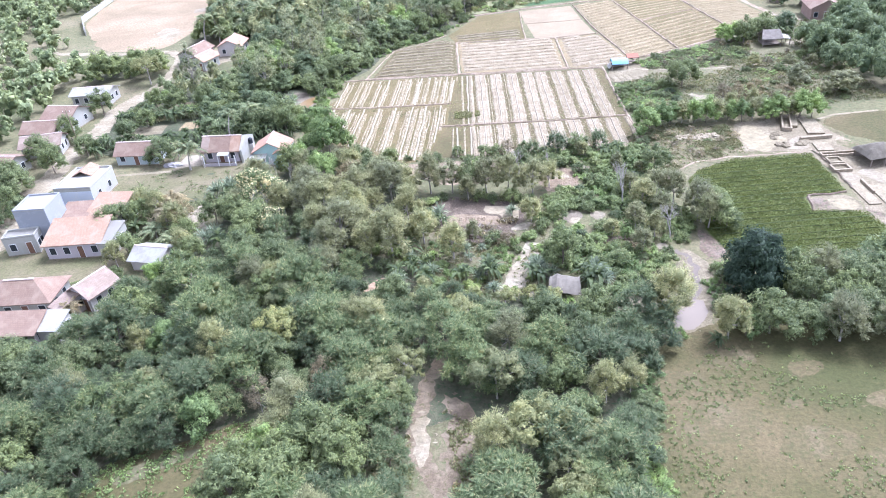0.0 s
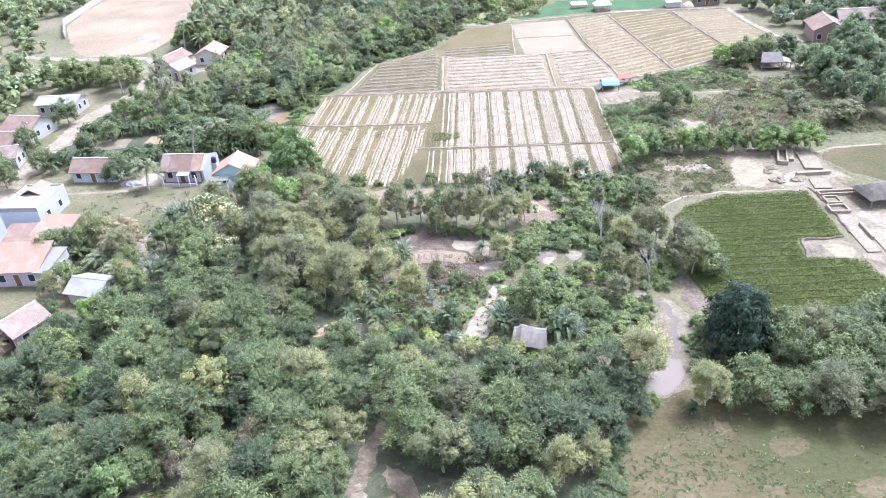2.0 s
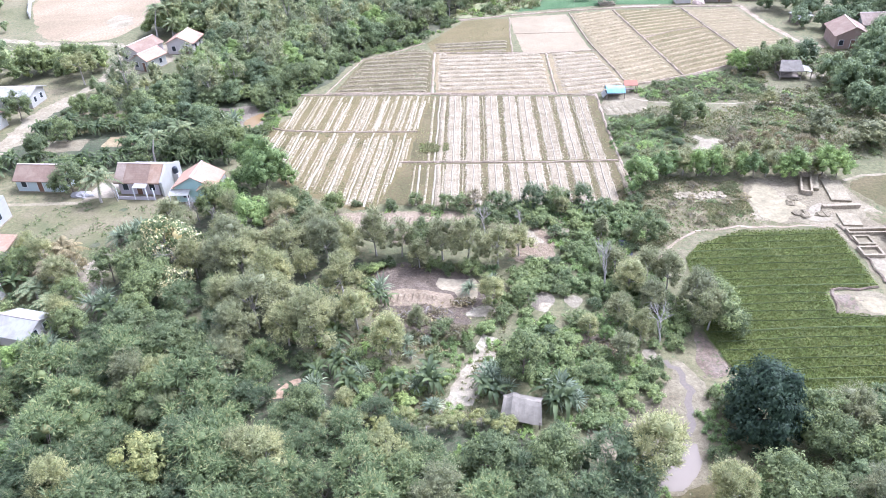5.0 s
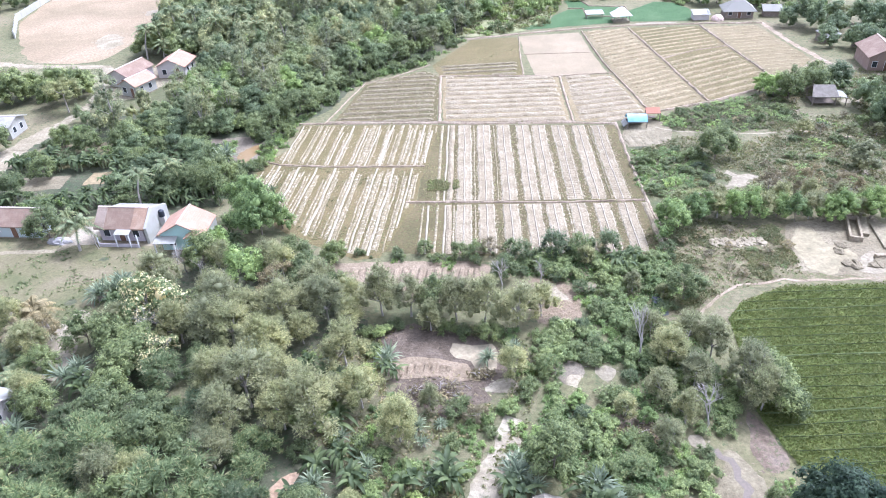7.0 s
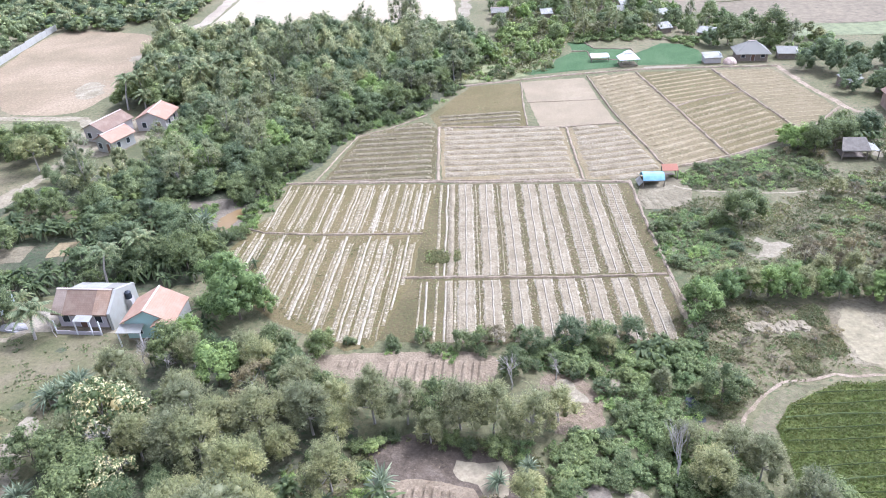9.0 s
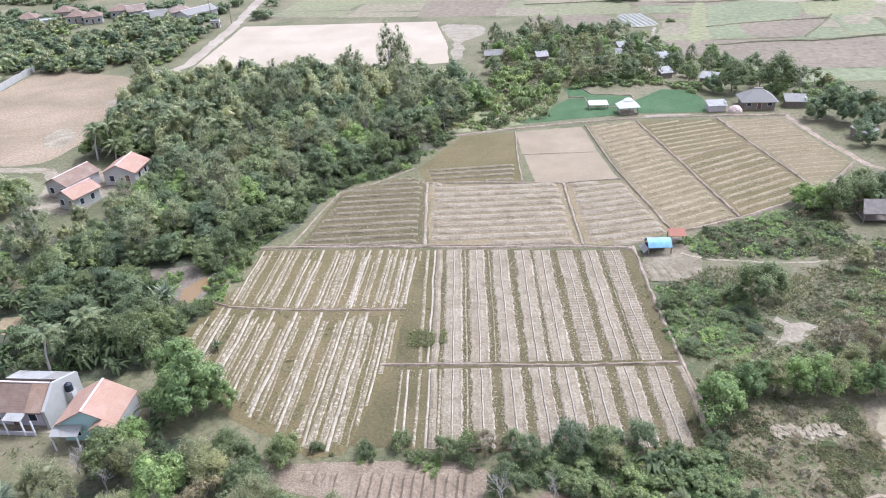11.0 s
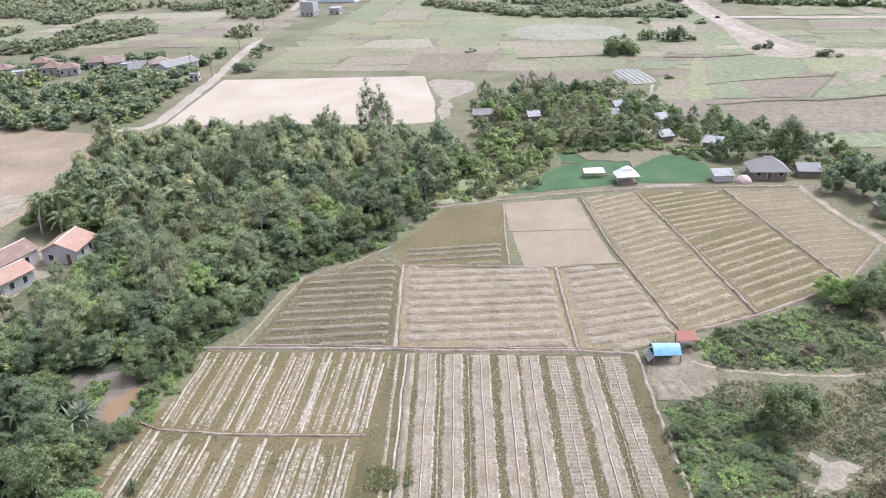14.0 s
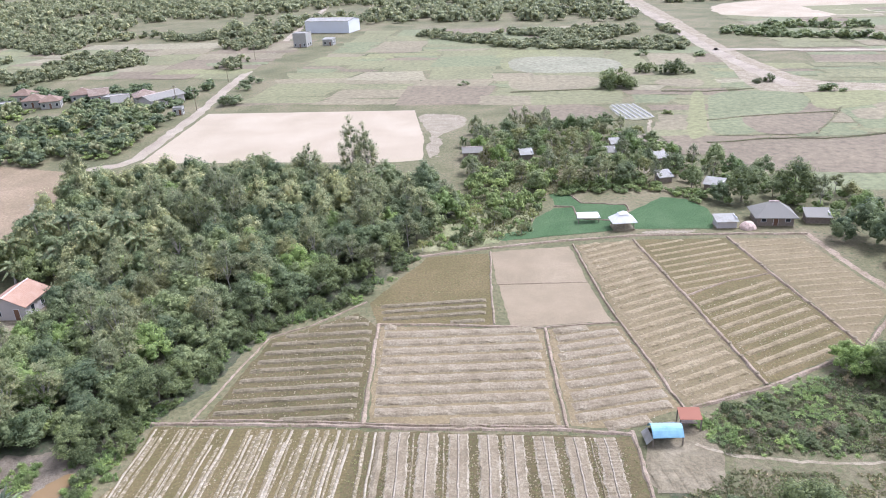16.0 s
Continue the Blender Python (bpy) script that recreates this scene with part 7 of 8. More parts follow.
# single trees that stand out
plant("dark", 34.1, 74.6, 0.95, 1.28)
for kind, spots in (
    ("olive", [(32.6, 92.4, 0.9), (33.4, 90, 0.75), (-19.6, 91.3, 1.25), (-12, 88, 1.1), (-20.6, 86.4, 1.05), (-18.6, 96.4, 1), (-24, 101, 1), (-19, 104.6, 1), (-26.4, 106, 0.95), (-13.4, 105, 1), (-10.2, 97.4, 0.85), (-7.6, 91, 0.8), (-3.2, 86.4, 0.75), (-7, 106.4, 0.9), (8.6, 95.4, 0.65), (5.6, 104.2, 0.9), (9.6, 103.6, 0.85), (2.2, 105.2, 0.85), (25.4, 88.4, 0.62), (23.4, 91.6, 0.6), (25.6, 97, 0.75), (28.2, 99.4, 0.7), (30.4, 97.6, 0.75), (27.6, 93.6, 0.6), (24.6, 101.6, 0.55), (22.6, 69.2, 1.05), (28.4, 65.8, 0.8), (-15.5, 110.5, 0.85), (-3.4, 106.2, 0.85), (12.5, 105.8, 0.7)]),
    ("green", [(34.6, 91.4, 1.05), (36, 90, 0.65), (11.6, 82.4, 0.95), (30.2, 108.4, 0.8), (-20.4, 118, 0.8), (-37.6, 100.4, 0.85), (-34.6, 95.6, 0.95), (-29, 87.6, 0.95), (-34, 88, 0.95), (-59.4, 126.6, 0.95), (-58, 100.5, 0.9), (-54.6, 103, 0.8), (-16.7, 51.3, 1.05), (-13.8, 48.6, 0.9), (-20, 46, 1.05), (-23.8, 48.6, 0.85), (39.7, 71.3, 0.9), (45.2, 72, 1), (44.6, 146, 1.05)]),
    ("green", [(-14.6, 118.4, 0.6), (2.4, 118.6, 0.45), (8.4, 113.6, 0.6), (71.4, 238.6, 1.35), (80.8, 235, 1.35), (65.6, 170.8, 0.9), (70.2, 173.4, 1), (-84.6, 141.6, 0.9), (-85.4, 131, 1), (-81, 126, 0.9), (-77.4, 133, 0.8), (-86.6, 120.4, 1), (-84.8, 112, 0.9), (-83.6, 104, 0.9), (-71, 138.6, 0.9), (-69.6, 146, 0.8), (-84.2, 156.8, 0.9), (-53, 92.5, 0.8)]),
    ("yellow", [(5.2, 50.5, 1.15), (-11.8, 58.4, 1), (1.4, 58.2, 1.0), (-8.6, 61.6, 0.8), (-80, 176, 1.3), (-2, 70.5, 0.8)]),
    ("bright", [(-26.8, 125.8, 1.15), (-24, 127.4, 0.7), (32, 123.4, 0.95), (-29.4, 130.6, 1.2), (-28.6, 126.6, 1), (-25.8, 113, 0.95), (-31, 119.4, 0.8), (30.6, 66.2, 0.55), (-44.8, 83.6, 0.8)]),
    ("flower", [(-35.6, 105.8, 1.05), (-33.2, 104.8, 0.7), (-37.4, 108.4, 0.75), (-31.8, 97.6, 0.75)]),
    ("dry", [(-25.7, 60.2, 0.9), (-17.5, 60.6, 0.9), (-20.9, 111, 1.1), (-47.4, 102.8, 0.9), (4.6, 88.8, 0.5), (-24.4, 57.8, 0.7), (6.6, 118.8, 0.7)]),
    ("bare", [(-34.2, 102, 0.9), (-33.4, 103.4, 0.8), (-35.2, 102.6, 0.7), (-35, 116.6, 0.8), (-36.4, 117.4, 0.6), (-32.3, 114.6, 0.75), (-31.4, 98.8, 0.8), (27.2, 87.6, 0.9), (13, 112.6, 0.7), (7.9, 111.2, 0.8), (33, 91.8, 0.95), (37.6, 128.4, 0.7), (0.5, 92.8, 0.3), (58.5, 128.4, 0.7), (61.2, 128.8, 0.7)]),
    ("baretall", [(22.6, 97.2, 1.0), (-50.4, 123.2, 0.55)]),
    ("banana", [(-38.3, 93.4, 1.2), (-41.4, 108.4, 1), (-42.4, 110.8, 0.9), (-14.3, 96.8, 0.9), (-12, 94.8, 0.9), (-5.2, 95.8, 0.9), (-31.4, 126, 1.1), (-9.4, 88.4, 1), (23.4, 115.8, 1), (25.2, 116, 1), (-2.2, 80, 1.2), (1.8, 80.8, 1.2), (-7.2, 81, 1), (15.4, 77.6, 1.2), (7.6, 79.6, 1.1), (-11, 82.6, 1), (-56.6, 98.6, 1), (-54.2, 99.6, 1), (14.2, 80, 1), (-8.8, 84, 0.9), (-12.4, 79.4, 0.9), (-58, 71, 1), (-61, 70.6, 1.1), (-65, 71.4, 1), (-55, 70.6, 0.9), (27, 64.9, 0.7), (-30, 123, 1), (-28, 138.4, 0.6)]),
    ("pandan", [(-44.6, 110.4, 1.3), (-43.4, 111.4, 1.2), (-42.2, 113.2, 1.3), (-41.4, 112, 1.1), (1.3, 82, 1.1), (8.3, 81.4, 1.2), (9.2, 80.2, 1), (7.8, 83, 0.9), (15.7, 79.8, 1.2), (16.8, 78.4, 1), (-11.1, 80.4, 1), (14.6, 78.2, 0.9), (0.2, 80.4, 0.8), (-9, 86.2, 0.9), (-10.8, 95.4, 0.8), (-6.2, 83, 0.9), (-5.2, 97.4, 1.2), (5.6, 97.6, 0.8), (-42, 95, 1.2), (-40.6, 96.4, 1.1), (-43.4, 87, 1.2), (-41.2, 86, 1)]),
    ("palm", [(-53, 122.8, 0.95), (-45.4, 138.8, 0.9), (-72, 212, 1.2), (-69, 216, 1.25), (-63, 213, 1.2), (-58.6, 214, 1.2), (-66, 220, 1.3), (-48, 212, 1.2), (-71, 208, 1.1), (-44, 221, 1.2), (-75.6, 209, 1.1), (-60.9, 217.3, 1.1), (-53.2, 216.5, 1.1), (-48.4, 134.6, 0.8), (-66, 212, 1.1), (-56, 221, 1.1), (-57, 128.4, 0.55)]),
    ("drypalm", [(-48.8, 105, 1.1), (-54.6, 77.4, 0.8), (-50, 101, 0.9)]),
):
    for x, y, s in spots:
        plant(kind, x, y, s)
for i in range(15):
    plant("bright" if i % 3 else "olive", 33.4 + i * 2.1, 127.0 + random.uniform(-0.8, 0.9) - i * 0.06, random.uniform(0.58, 0.82))
    if i % 2:
        plant("olive", 34.4 + i * 2.1, 129.6 + random.uniform(-0.8, 0.9), random.uniform(0.45, 0.65))

HOUSES = [[(o.location.x + sx * 6, o.location.y + sy * 5) for sx, sy in ((-1, -1), (1, -1), (1, 1), (-1, 1))] for o in bpy.data.objects if o.get("category") in ("house",)]
TRACK = [(-10, 34), (-9.6, 44), (-9.4, 55), (-8.4, 62), (-5.8, 66.4), (-3.8, 69.5), (-2, 66), (-3, 61.2), (0, 59.6), (0.4, 50), (0.8, 34)]
CLEARING = [(-42, 35), (-40.6, 51.5), (-32, 54), (-27, 57.6), (-22, 57.6), (-23.4, 52.4), (-24.6, 50), (-25, 35)]
# plants on the orange pond's island and rim
for k, x, y, q in (("weed", -41.6, 156, 0.6), ("weed", -40.2, 157.4, 0.7), ("bush", -39.4, 155.4, 0.45), ("weed", -39.2, 151.2, 0.6), ("banana", -38.6, 149.4, 1.0), ("banana", -39.8, 148.6, 1.1), ("weed", -33.2, 153.4, 0.4), ("weed", -35.6, 158.6, 0.5)):
    plant(k, x, y, q)
for x, y in scatter([(32, 122), (35, 113), (40, 112.6), (46, 114), (47, 124), (40, 124)], 2.2, [[(36, 122.4), (45, 122.4), (45, 119.6), (36, 119.6)]], 900, 26):
    plant(random.choice(("weed", "weed", "dry", "bush")), x, y, random.uniform(0.22, 0.42), 0.6)
for x, y in ((-47.6, 96.2), (-50.6, 97.8)):
    plant("palm", x, y, 0.9, 0.5)
for x, y in ((-10.6, 47), (-9.8, 52.6), (-1.6, 62), (0.8, 53), (-11, 57), (1, 47.6)):
    plant("dry", x, y, 0.4)
for x, y in scatter([(-56, 137), (-41, 138.6), (-37, 142), (-38.6, 147.6), (-42.6, 153), (-50, 156), (-58, 154)], 2.0, HOUSES, 2500, 46):
    k = random.choices(("banana", "green", "bush", "deep"), (0.5, 0.16, 0.2, 0.14))[0]
    plant(k, x, y, random.uniform(0.75, 1.0) * (1.25 if k == "banana" else 0.8))
# yellowish bushes along the orchard's edge
for i in range(10):
    plant("yellow", -9 + i * 2.0 + random.uniform(-0.6, 0.6), 75.2 + random.uniform(-0.6, 0.6), random.uniform(0.36, 0.5), 0.8)
# thicket in front
THICKET = [(-74, 24), (-74, 66), (-67, 69.4), (-52.5, 71.6), (-48.5, 79), (-46, 86), (-41, 87.6), (-33, 84), (-20, 79.6), (-9, 77.4), (3, 76), (10, 74.4), (17, 71), (21.5, 67.6), (17.6, 62), (15.6, 54), (13, 44), (12.6, 24)]
for x, y in scatter(THICKET, 2.5, [TRACK, CLEARING], 16000, 340):
    if 5 < x < 16 and y > 70:
        continue
    k = random.choices(("shrub", "green", "olive", "bright", "yellow"), (0.66, 0.15, 0.13, 0.04, 0.02))[0]
    if y > 72 and random.random() < 0.5:
        plant("shrub", x, y, random.uniform(0.6, 0.8))
    else:
        plant(k, x, y, random.uniform(0.65, 1.3) if k == "shrub" else random.uniform(0.6, 1.0))
# middle belt fill
BELT = [(-44, 88), (-43, 98), (-41, 108), (-38, 116), (-31, 121), (-22, 116), (-16, 112.4), (-8, 107.6), (8, 106.4), (10.6, 102), (8, 100.6), (-6, 101.4), (-10, 92), (-9, 78.4), (-33, 85)]
for x, y in scatter(BELT, 2.8, [[(-30, 90), (-25.6, 90), (-25.6, 95.6), (-30, 95)]], 6000, 105):
    left = x < -24 and y < 100
    k = random.choices(("olive", "green", "shrub", "bush", "dry"), (0.12, 0.4, 0.3, 0.18, 0) if left else (0.6, 0.08, 0.08, 0.2, 0.04))[0]
    plant(k, x, y, random.uniform(0.5, 0.95))
RIGHT = [(9, 84), (12, 92), (11, 103), (18, 105), (18, 112), (8, 115), (8, 118), (30, 118), (30, 110), (26, 104), (30, 101), (32, 92), (30, 87.4), (24, 86.4), (20, 80), (15, 79.4)]
for x, y in scatter(RIGHT, 2.1, [[(12.4, 97.4), (21, 97.6), (21, 93.2), (13, 92.6)], [(10.6, 113), (17, 111.5), (17, 105), (11, 104.5)]], 5000, 110):
    k = random.choices(("bush", "weed", "olive", "shrub", "bright"), (0.26, 0.54, 0.08, 0.08, 0.04))[0]
    plant(k, x, y, random.uniform(0.5, 0.9) * (0.6 if k in ("olive", "shrub", "bright") else 1), random.uniform(0.6, 1.0))
HEDGE = [(31, 66.8), (33, 72), (38, 76), (46, 76), (60, 74), (72, 70), (74, 60), (60, 60), (50, 60.6), (42, 63.2), (36, 65.6)]
for x, y in scatter(HEDGE, 3.0, [], 3000, 50):
    plant(random.choice(("green", "deep", "green", "shrub", "bush", "olive")), x, y, random.uniform(0.7, 1.05))
# bush strips: field's edges, site, hillside
for line, gap, kinds, size in (
    ([(-20, 119.6), (-12, 119.4), (-2, 119.2), (8, 118.4), (20, 117.8), (31, 117.6)], 1.5, ("bush", "weed", "weed", "bush", "shrub"), (0.32, 0.75)),
    ([(31.6, 136), (32.4, 142), (33, 148), (36, 149)], 1.5, ("weed", "weed", "bush"), (0.5, 0.8)),
    ([(35, 140), (38, 144), (40, 148), (37, 138)], 1.8, ("bush", "weed", "weed"), (0.5, 0.9)),
    ([(40, 163), (44, 165), (52, 168), (60, 170)], 1.8, ("weed", "weed", "bush"), (0.5, 0.8)),
    ([(42, 160), (48, 162), (54, 164), (58, 160)], 2.2, ("bush", "weed", "weed"), (0.5, 0.85)),
    ([(-34.6, 137), (-34.4, 146), (-33, 152), (-32, 158), (-31.4, 164), (-28.6, 169), (-25.2, 178), (-22.6, 187), (-14.6, 193.4), (-7.6, 200), (-1.6, 208), (2, 215)], 1.35, ("bush", "weed", "weed", "bush"), (0.5, 0.95)),
    ([(-36.6, 139), (-36.4, 146), (-34.6, 161), (-31, 170), (-27.6, 182), (-18, 194.6), (-10, 203), (-4, 213)], 1.9, ("bush", "green", "bush"), (0.7, 1.0)),
    ([(-33.4, 146.5), (-32.2, 152), (-31, 157), (-30.2, 163), (-28.4, 168.6), (-25.4, 177), (-22.4, 186.6), (-14.4, 192.4), (-7, 199)], 1.1, ("weed", "weed", "bush"), (0.3, 0.62)),
    ([(44, 132), (52, 133), (60, 132), (66, 134)], 1.8, ("bush", "bush", "dry"), (0.5, 0.9)),
):
    for (ax, ay), (bx, by) in zip(line, line[1:]):
        L = math.hypot(bx - ax, by - ay)
        for i in range(int(L / gap) + 1):
            u = min(1, (i + random.uniform(0.1, 0.9)) * gap / L)
            px, py = ax + (bx - ax) * u + random.uniform(-1.05, 1.05) * gap, ay + (by - ay) * u + random.uniform(-1.05, 1.05) * gap
            if not any(inside(px, py, q) for q in KEEP_BARE):
                plant(random.choice(kinds), px, py, random.uniform(size[0] * 0.6, size[1] * 1.15))
for x, y in scatter([(-2.6, 138.2), (-2.6, 140.8), (1.8, 141), (2, 138.2)], 0.9, [], 400, 12):
    plant("weed", x, y, random.uniform(0.28, 0.4), 0.35)
# brush beside the field hut and on the hillside
for poly, gap, kinds, size, most in (
    ([(31.8, 134.4), (32.2, 149.6), (37, 149.8), (42, 150), (43, 141), (40, 134)], 1.5, ("weed", "weed", "weed", "bush", "shrub"), (0.5, 0.95), 85),
    ([(41, 158.6), (40.4, 163.6), (50, 168.6), (60, 173), (63, 168), (62, 159), (52, 157.4)], 1.6, ("weed", "weed", "weed", "bush", "dry"), (0.45, 0.9), 105),
    ([(44, 131), (44, 141), (56, 146), (72, 148), (78, 136), (66, 130)], 2.6, ("bush", "weed", "dry", "bush"), (0.35, 0.75), 85),
):
    for x, y in scatter(poly, gap, [[(47, 142), (54, 142), (54, 134), (47, 134)]], 3000, most):
        k = random.choice(kinds)
        plant(k, x, y, random.uniform(*size) * (0.45 if k in ("shrub", "dry") else 1), random.uniform(0.4, 0.75))
for poly, gap, kinds, size, most, out in (
    ([(-10, 78), (-18, 90), (-15, 99), (-8, 103), (9, 103), (11, 97), (9, 86), (6, 77)], 2.2, ("bush", "pandan", "weed", "weed", "olive", "weed"), (0.5, 0.85), 60, [[(-5.6, 94.4), (-5.6, 101.8), (8, 101), (9.4, 97), (7, 92)], [(2.4, 77), (7, 90.4), (9.4, 90), (5.8, 78)]]),
    ([(15, 79), (20, 80), (24, 86), (27, 85), (25.4, 80.4), (21, 78.6), (17, 75.6), (14, 75)], 1.6, ("bush", "weed", "weed"), (0.5, 0.9), 50, []),
    ([(23, 66.6), (22, 71), (24, 74), (20.6, 74.6), (18, 72)], 1.7, ("bush", "olive", "weed"), (0.5, 0.8), 14, []),
    ([(29.6, 67), (28.8, 70), (30.4, 77), (31.6, 82), (33.4, 80), (33, 72)], 1.7, ("bush", "weed", "dry"), (0.5, 0.8), 24, []),
    ([(2, 217), (14, 220), (23, 224), (27, 234), (30, 246), (20, 250), (10, 240)], 2.8, ("bush", "weed", "yellow", "weed"), (0.5, 0.95), 50, []),
):
    for x, y in scatter(poly, gap, out, 3000, most):
        k = random.choice(kinds)
        plant(k, x, y, random.uniform(*size) * (0.65 if k in ("olive", "dry", "yellow") else 1))
for x, y in scatter([(5, 70), (5, 76.4), (9, 75.6), (15, 74), (17, 71)], 1.5, [], 900, 40):
    plant(random.choice(("bush", "weed", "shrub", "bush")), x, y, random.uniform(0.35, 0.6))
for x, y in scatter([(56, 150), (80, 149), (88, 160), (86, 180), (70, 178), (62, 172), (66, 160)], 2.3, [[(66, 161), (80, 161), (80, 172), (66, 172)]], 3000, 80):
    k = random.choices(("weed", "bush", "dry", "olive", "banana", "green"), (0.36, 0.28, 0.1, 0.1, 0.06, 0.1))[0]
    plant(k, x, y, random.uniform(0.4, 0.8) * (0.7 if k in ("olive", "dry", "green") else 1), 0.8)
for k, x, y, q in (("bright", 63.4, 172.6, 0.8), ("banana", 66.6, 174.2, 1.2), ("banana", 68.4, 175, 1.1), ("green", 72, 175.6, 1.0), ("banana", 74.6, 174, 1.2), ("bright", 61.4, 174.4, 0.7), ("deep", 77, 176, 0.9)):
    plant(k, x, y, q)
# weeds at the meadow's edge
for x, y in scatter([(12.6, 28), (13, 45), (15.4, 56), (17, 63), (20, 66), (19.6, 62), (17.6, 55), (16.4, 47), (16, 38), (16.4, 28)], 1.3, [], 2500, 85):
    plant(random.choice(("bush", "weed", "weed", "bush")), x, y, random.uniform(0.35, 0.85), random.uniform(0.5, 0.9))
# gardens left of the field
for x, y, size in ((-41.4, 139.4, 1.0), (-44.6, 137.6, 0.9), (-39, 143, 0.95), (-37.4, 137.4, 0.95), (-36.6, 141.6, 0.8), (-58.9, 155.4, 0.9), (-66, 156, 0.9), (-72, 158, 0.8)):
    plant("green", x, y, size)
for x, y in scatter([(-78, 131.6), (-58, 133), (-36, 134), (-35, 149), (-44, 150.6), (-60, 152), (-78, 153)], 2.1, HOUSES + [[(-78, 137.4), (-54, 138.6), (-54, 149), (-78, 148.6)]], 9000, 120):
    plant(random.choices(("banana", "bush", "weed"), (0.74, 0.18, 0.08))[0], x, y, random.uniform(0.85, 1.3))
for x, y in scatter([(-78, 153), (-60, 152), (-45, 150.6), (-45, 159), (-78, 161)], 2.6, HOUSES, 2500, 50):
    plant(random.choices(("banana", "bush", "weed"), (0.3, 0.4, 0.3))[0], x, y, random.uniform(0.6, 0.95), 0.7)
for x, y in scatter([(-80, 69), (-80, 118), (-92, 122), (-98, 100), (-96, 70)], 3.6, HOUSES, 2000, 40):
    plant(random.choice(("green", "green", "shrub", "banana")), x, y, random.uniform(0.8, 1.05))
for x, y in scatter([(-58, 84), (-42, 88), (-44, 96), (-52, 104), (-57, 108), (-54, 96)], 2.6, HOUSES[:0], 900, 22):
    if free(x, y, 2.4):
        plant(random.choice(("green", "bush", "banana", "olive")), x, y, random.uniform(0.6, 0.85))

# ---- woods and herbage that nobody could count ----
def wood_variant(R, H, lobes, per, length, width):
    (v, q), spots = crown(R, 0.9, H, lobes, per, length, width, 0.1, 0.72, 0.68, 0.36, 1)
    return v, q


def wood(name, label, places, pool, mat, tall=1.0, sink=0.0):
    """Many trees as one mass."""
    bits = []
    for x, y, s in places:
        v, q = pool[int(rng.integers(len(pool)))]
        a = rng.uniform(0, 6.28)
        c, sn = math.cos(a), math.sin(a)
        w = np.stack([v[:, 0] * c - v[:, 1] * sn, v[:, 0] * sn + v[:, 1] * c, v[:, 2] * tall * rng.uniform(0.85, 1.25)], 1) * s
        bits.append((w + np.array([x, y, -sink * s]), q))
    if bits:
        v, q = join(bits)
        tagged(new(name, raw_mesh(name, v, q, mat)), label, "trees", "", "stuff")


def loose(poly, gap, keep_out=(), noise_scale=0.0, cut=0.0):
    """Uneven rows of places inside an outline."""
    xs, ys = [p[0] for p in poly], [p[1] for p in poly]
    out = []
    y = min(ys)
    while y < max(ys):
        x = min(xs)
        while x < max(xs):
            px, py = x + random.uniform(-0.45, 0.45) * gap, y + random.uniform(-0.45, 0.45) * gap
            if inside(px, py, poly) and not any(inside(px, py, k) for k in keep_out):
                if not noise_scale or noise.noise((px * noise_scale, py * noise_scale, 2.0)) > cut:
                    out.append((px, py, random.uniform(0.75, 1.2)))
            x += gap
        y += gap
    return out


random.seed(33)
POOL_MID = [wood_variant(3.0, 5.4, 24, 62, 0.25, 0.115) for _ in range(6)]
POOL_FAR = [wood_variant(3.6, 5.6, 12, 22, 0.6, 0.32) for _ in range(5)]
POOL_LOW = [wood_variant(1.5, 1.3, 12, 20, 0.3, 0.14) for _ in range(5)]
POOL_SKY = [wood_variant(6.0, 6.5, 8, 12, 1.4, 0.8) for _ in range(4)]
FOREST = [(-76, 160), (-62, 162), (-44, 162), (-38, 165), (-31, 172), (-26, 184), (-18, 194), (-9, 202), (-3, 212), (2, 222), (10, 236), (10, 246), (1, 253), (-14, 258), (-42, 264), (-65, 264), (-84, 260), (-82, 246), (-79, 226), (-74, 214), (-58, 210), (-57, 190), (-62, 180), (-76, 180)]
HOUSES = [[(o.location.x + sx * 5, o.location.y + sy * 5.5) for sx, sy in ((-1, -1), (1, -1), (1, 1), (-1, 1))] for o in bpy.data.objects if o.get("category") in ("house",)]
YARDS = [[(-82, 178.5), (-59, 178.5), (-58.6, 206), (-82, 206)]]
FRONT_WOOD = [(-58, 161), (-44, 162), (-38, 165), (-31, 172), (-26, 184), (-18, 194), (-9, 202), (-3, 212), (2, 222), (8, 236), (-8, 236), (-20, 222), (-34, 212), (-50, 206), (-56, 190), (-58, 180)]
for x, y in scatter(FRONT_WOOD, 3.1, HOUSES + YARDS, 9000, 250):
    rim = (x + 44) * 0.85 + 163 - y > -9
    k = random.choices(("wood", "deep", "slim", "bright", "olive"), (0.22, 0.12, 0.5, 0.06, 0.1) if rim and y > 168 else (0.36, 0.27, 0.22, 0.08, 0.07))[0]
    plant(k, x, y, random.uniform(0.75, 1.15) * (0.8 if x < -48 and y < 195 else 1))
spots = [(x, y, s * (0.5 if x < -55 and y < 193 else 0.72 if x < -48 and y < 200 else 1)) for x, y, s in loose(FOREST, 3.9, HOUSES + YARDS + [FRONT_WOOD])]
random.shuffle(spots)
n = len(spots)
